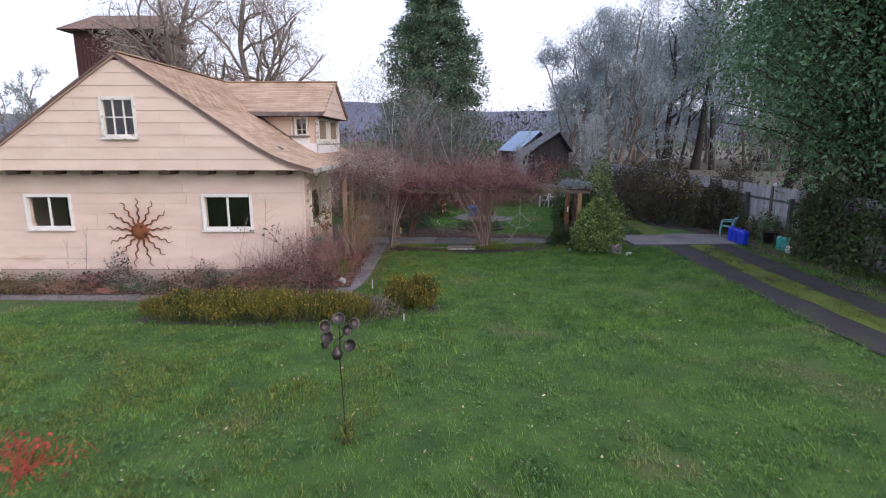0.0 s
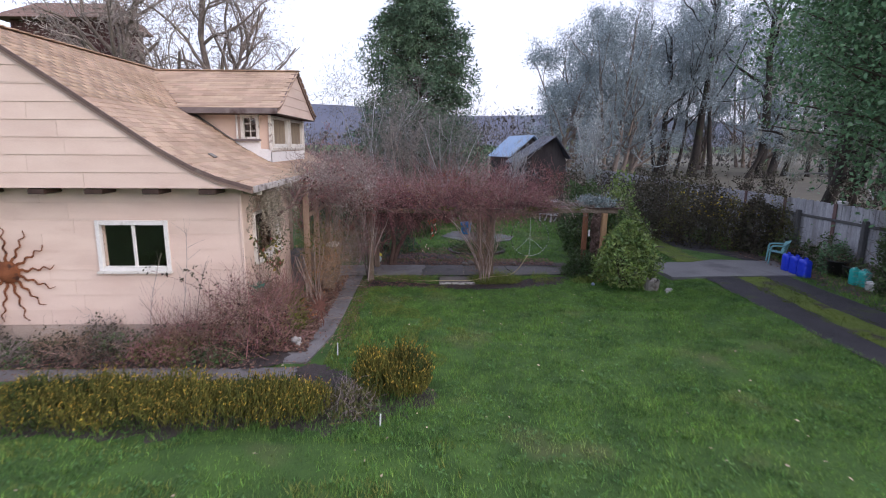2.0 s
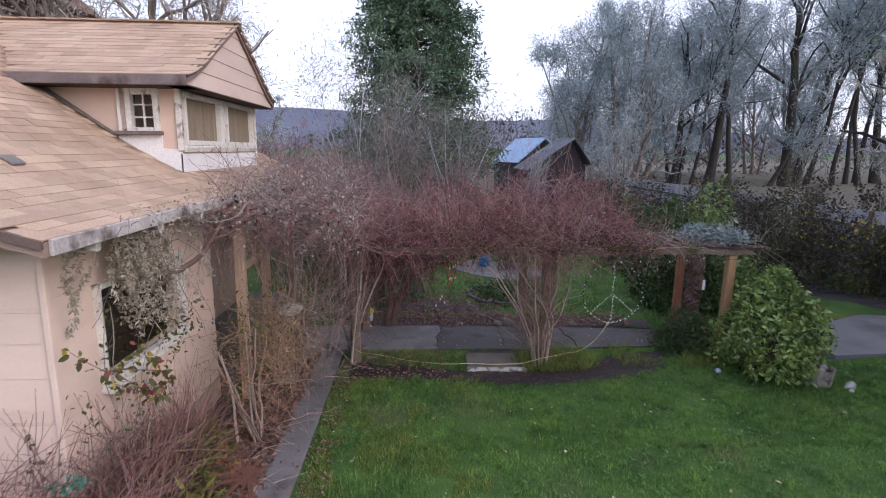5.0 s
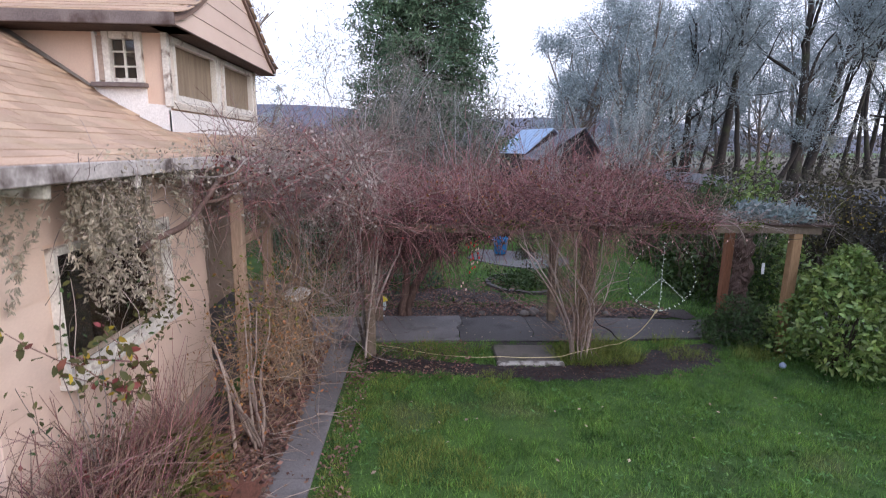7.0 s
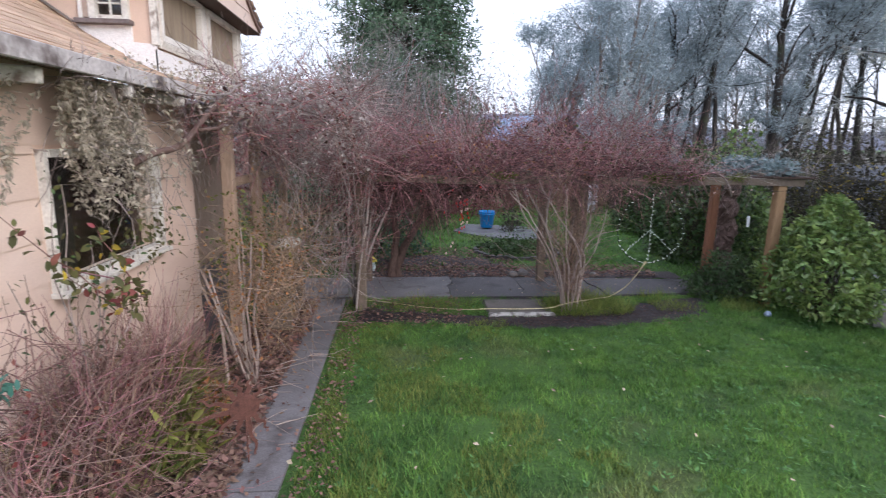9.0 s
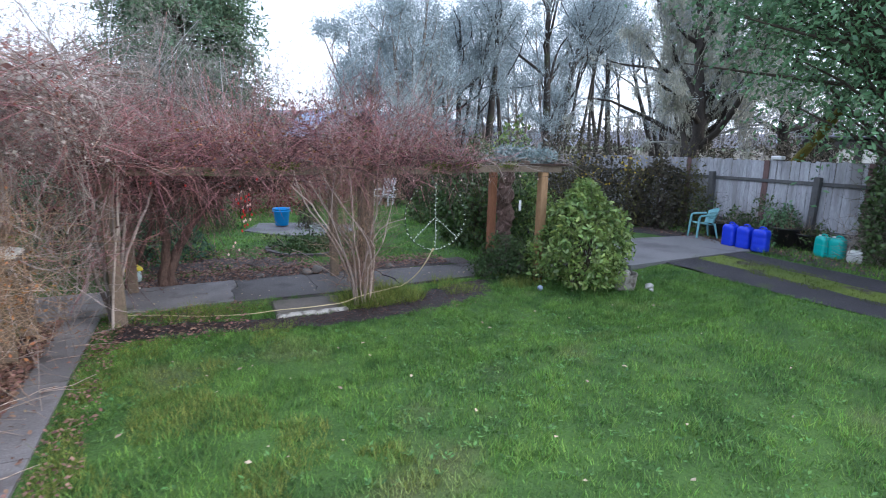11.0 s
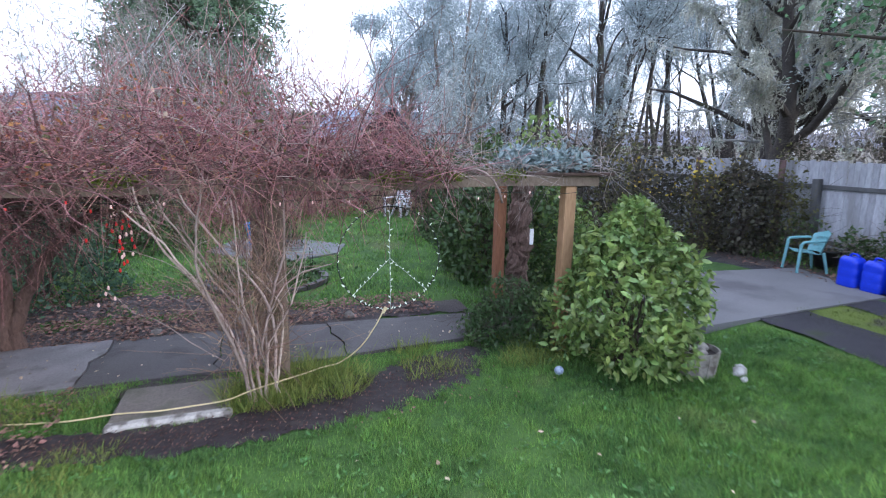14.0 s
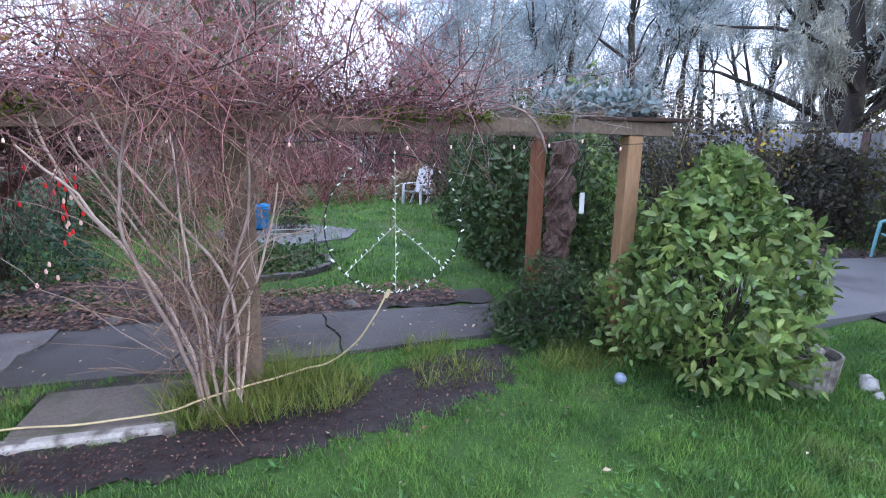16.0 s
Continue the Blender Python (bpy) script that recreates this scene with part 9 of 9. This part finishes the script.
litter("leaf_litter", strip(-1.86, -1.55, 12.6, 17.2, 0.03), 650, 0.018, M_LITTER, 631, "brown leaf crumbs along the lawn edge")
litter("leaf_litter", strip(-2.95, -2.25, 12.3, 17.6, 0.032), 8200, 0.032, M_LITTER, 621, "brown fallen leaves drifted over the path edge")
litter("leaf_litter", strip(-2.3, -1.85, 12.0, 17.7, 0.025), 140, 0.024, M_LITTER, 622, "scattered brown leaves on the path")
litter("leaf_litter", strip(-1.85, -0.2, 16.4, 17.7, 0.03), 700, 0.024, M_LITTER, 623, "brown leaves on the earth beside the path")
def on_bed(g, n):
    x = g.uniform(-1.7, 3.4, n)
    y = np.interp(x, BED_X, BED_Y) + g.normal(0, 0.55, n) * np.interp(x, BED_X, BED_W)
    return np.c_[x, y, g.uniform(0.012, 0.026, n)]


litter("earth_crumbs", on_bed, 2600, 0.011, M_DEADSHADE, 633, "dark earth crumbs and rotting leaf bits on the bed")
litter("earth_crumbs", on_bed, 420, 0.008, M_LITTER, 634, "brown leaf bits on the earth bed")
litter("leaf_litter", strip(-1.7, 3.6, 18.9, 19.8, 0.025), 3600, 0.026, M_LITTER, 624, "brown leaves on the bed behind the path")
litter("leaf_litter", strip(1.0, 3.5, 16.3, 17.5, 0.02), 190, 0.014, M_LITTER, 625, "brown leaves on the trodden earth")
litter("leaf_litter", strip(-1.8, 4.0, 17.8, 18.8, 0.034), 110, 0.018, M_LEAFPALE, 626, "small pale leaves on the path")
litter("leaf_litter", strip(-10.5, -2.0, 10.95, 11.95, 0.024), 1500, 0.022, M_LITTER, 632, "brown leaf crumbs over the front path")
litter("leaf_litter", strip(-8, 7, 3.5, 16.6, 0.03), 380, 0.024, M_LEAFPALE, 627, "pale leaves scattered on the lawn")
litter("leaf_litter", strip(9.6, 10.9, 13.5, 20.2, 0.14), 1200, 0.03, M_LITTER, 628, "brown leaves under the fence")
litter("leaf_litter", strip(-11.0, -2.9, 11.62, 12.9, 0.03), 4200, 0.03, M_LITTER, 629, "brown leaves in the wall bed")
litter("leaf_litter", strip(-3, 1.2, 19.4, 21.6, 0.03), 3400, 0.028, M_LITTER, 630, "brown leaves on the back lawn")
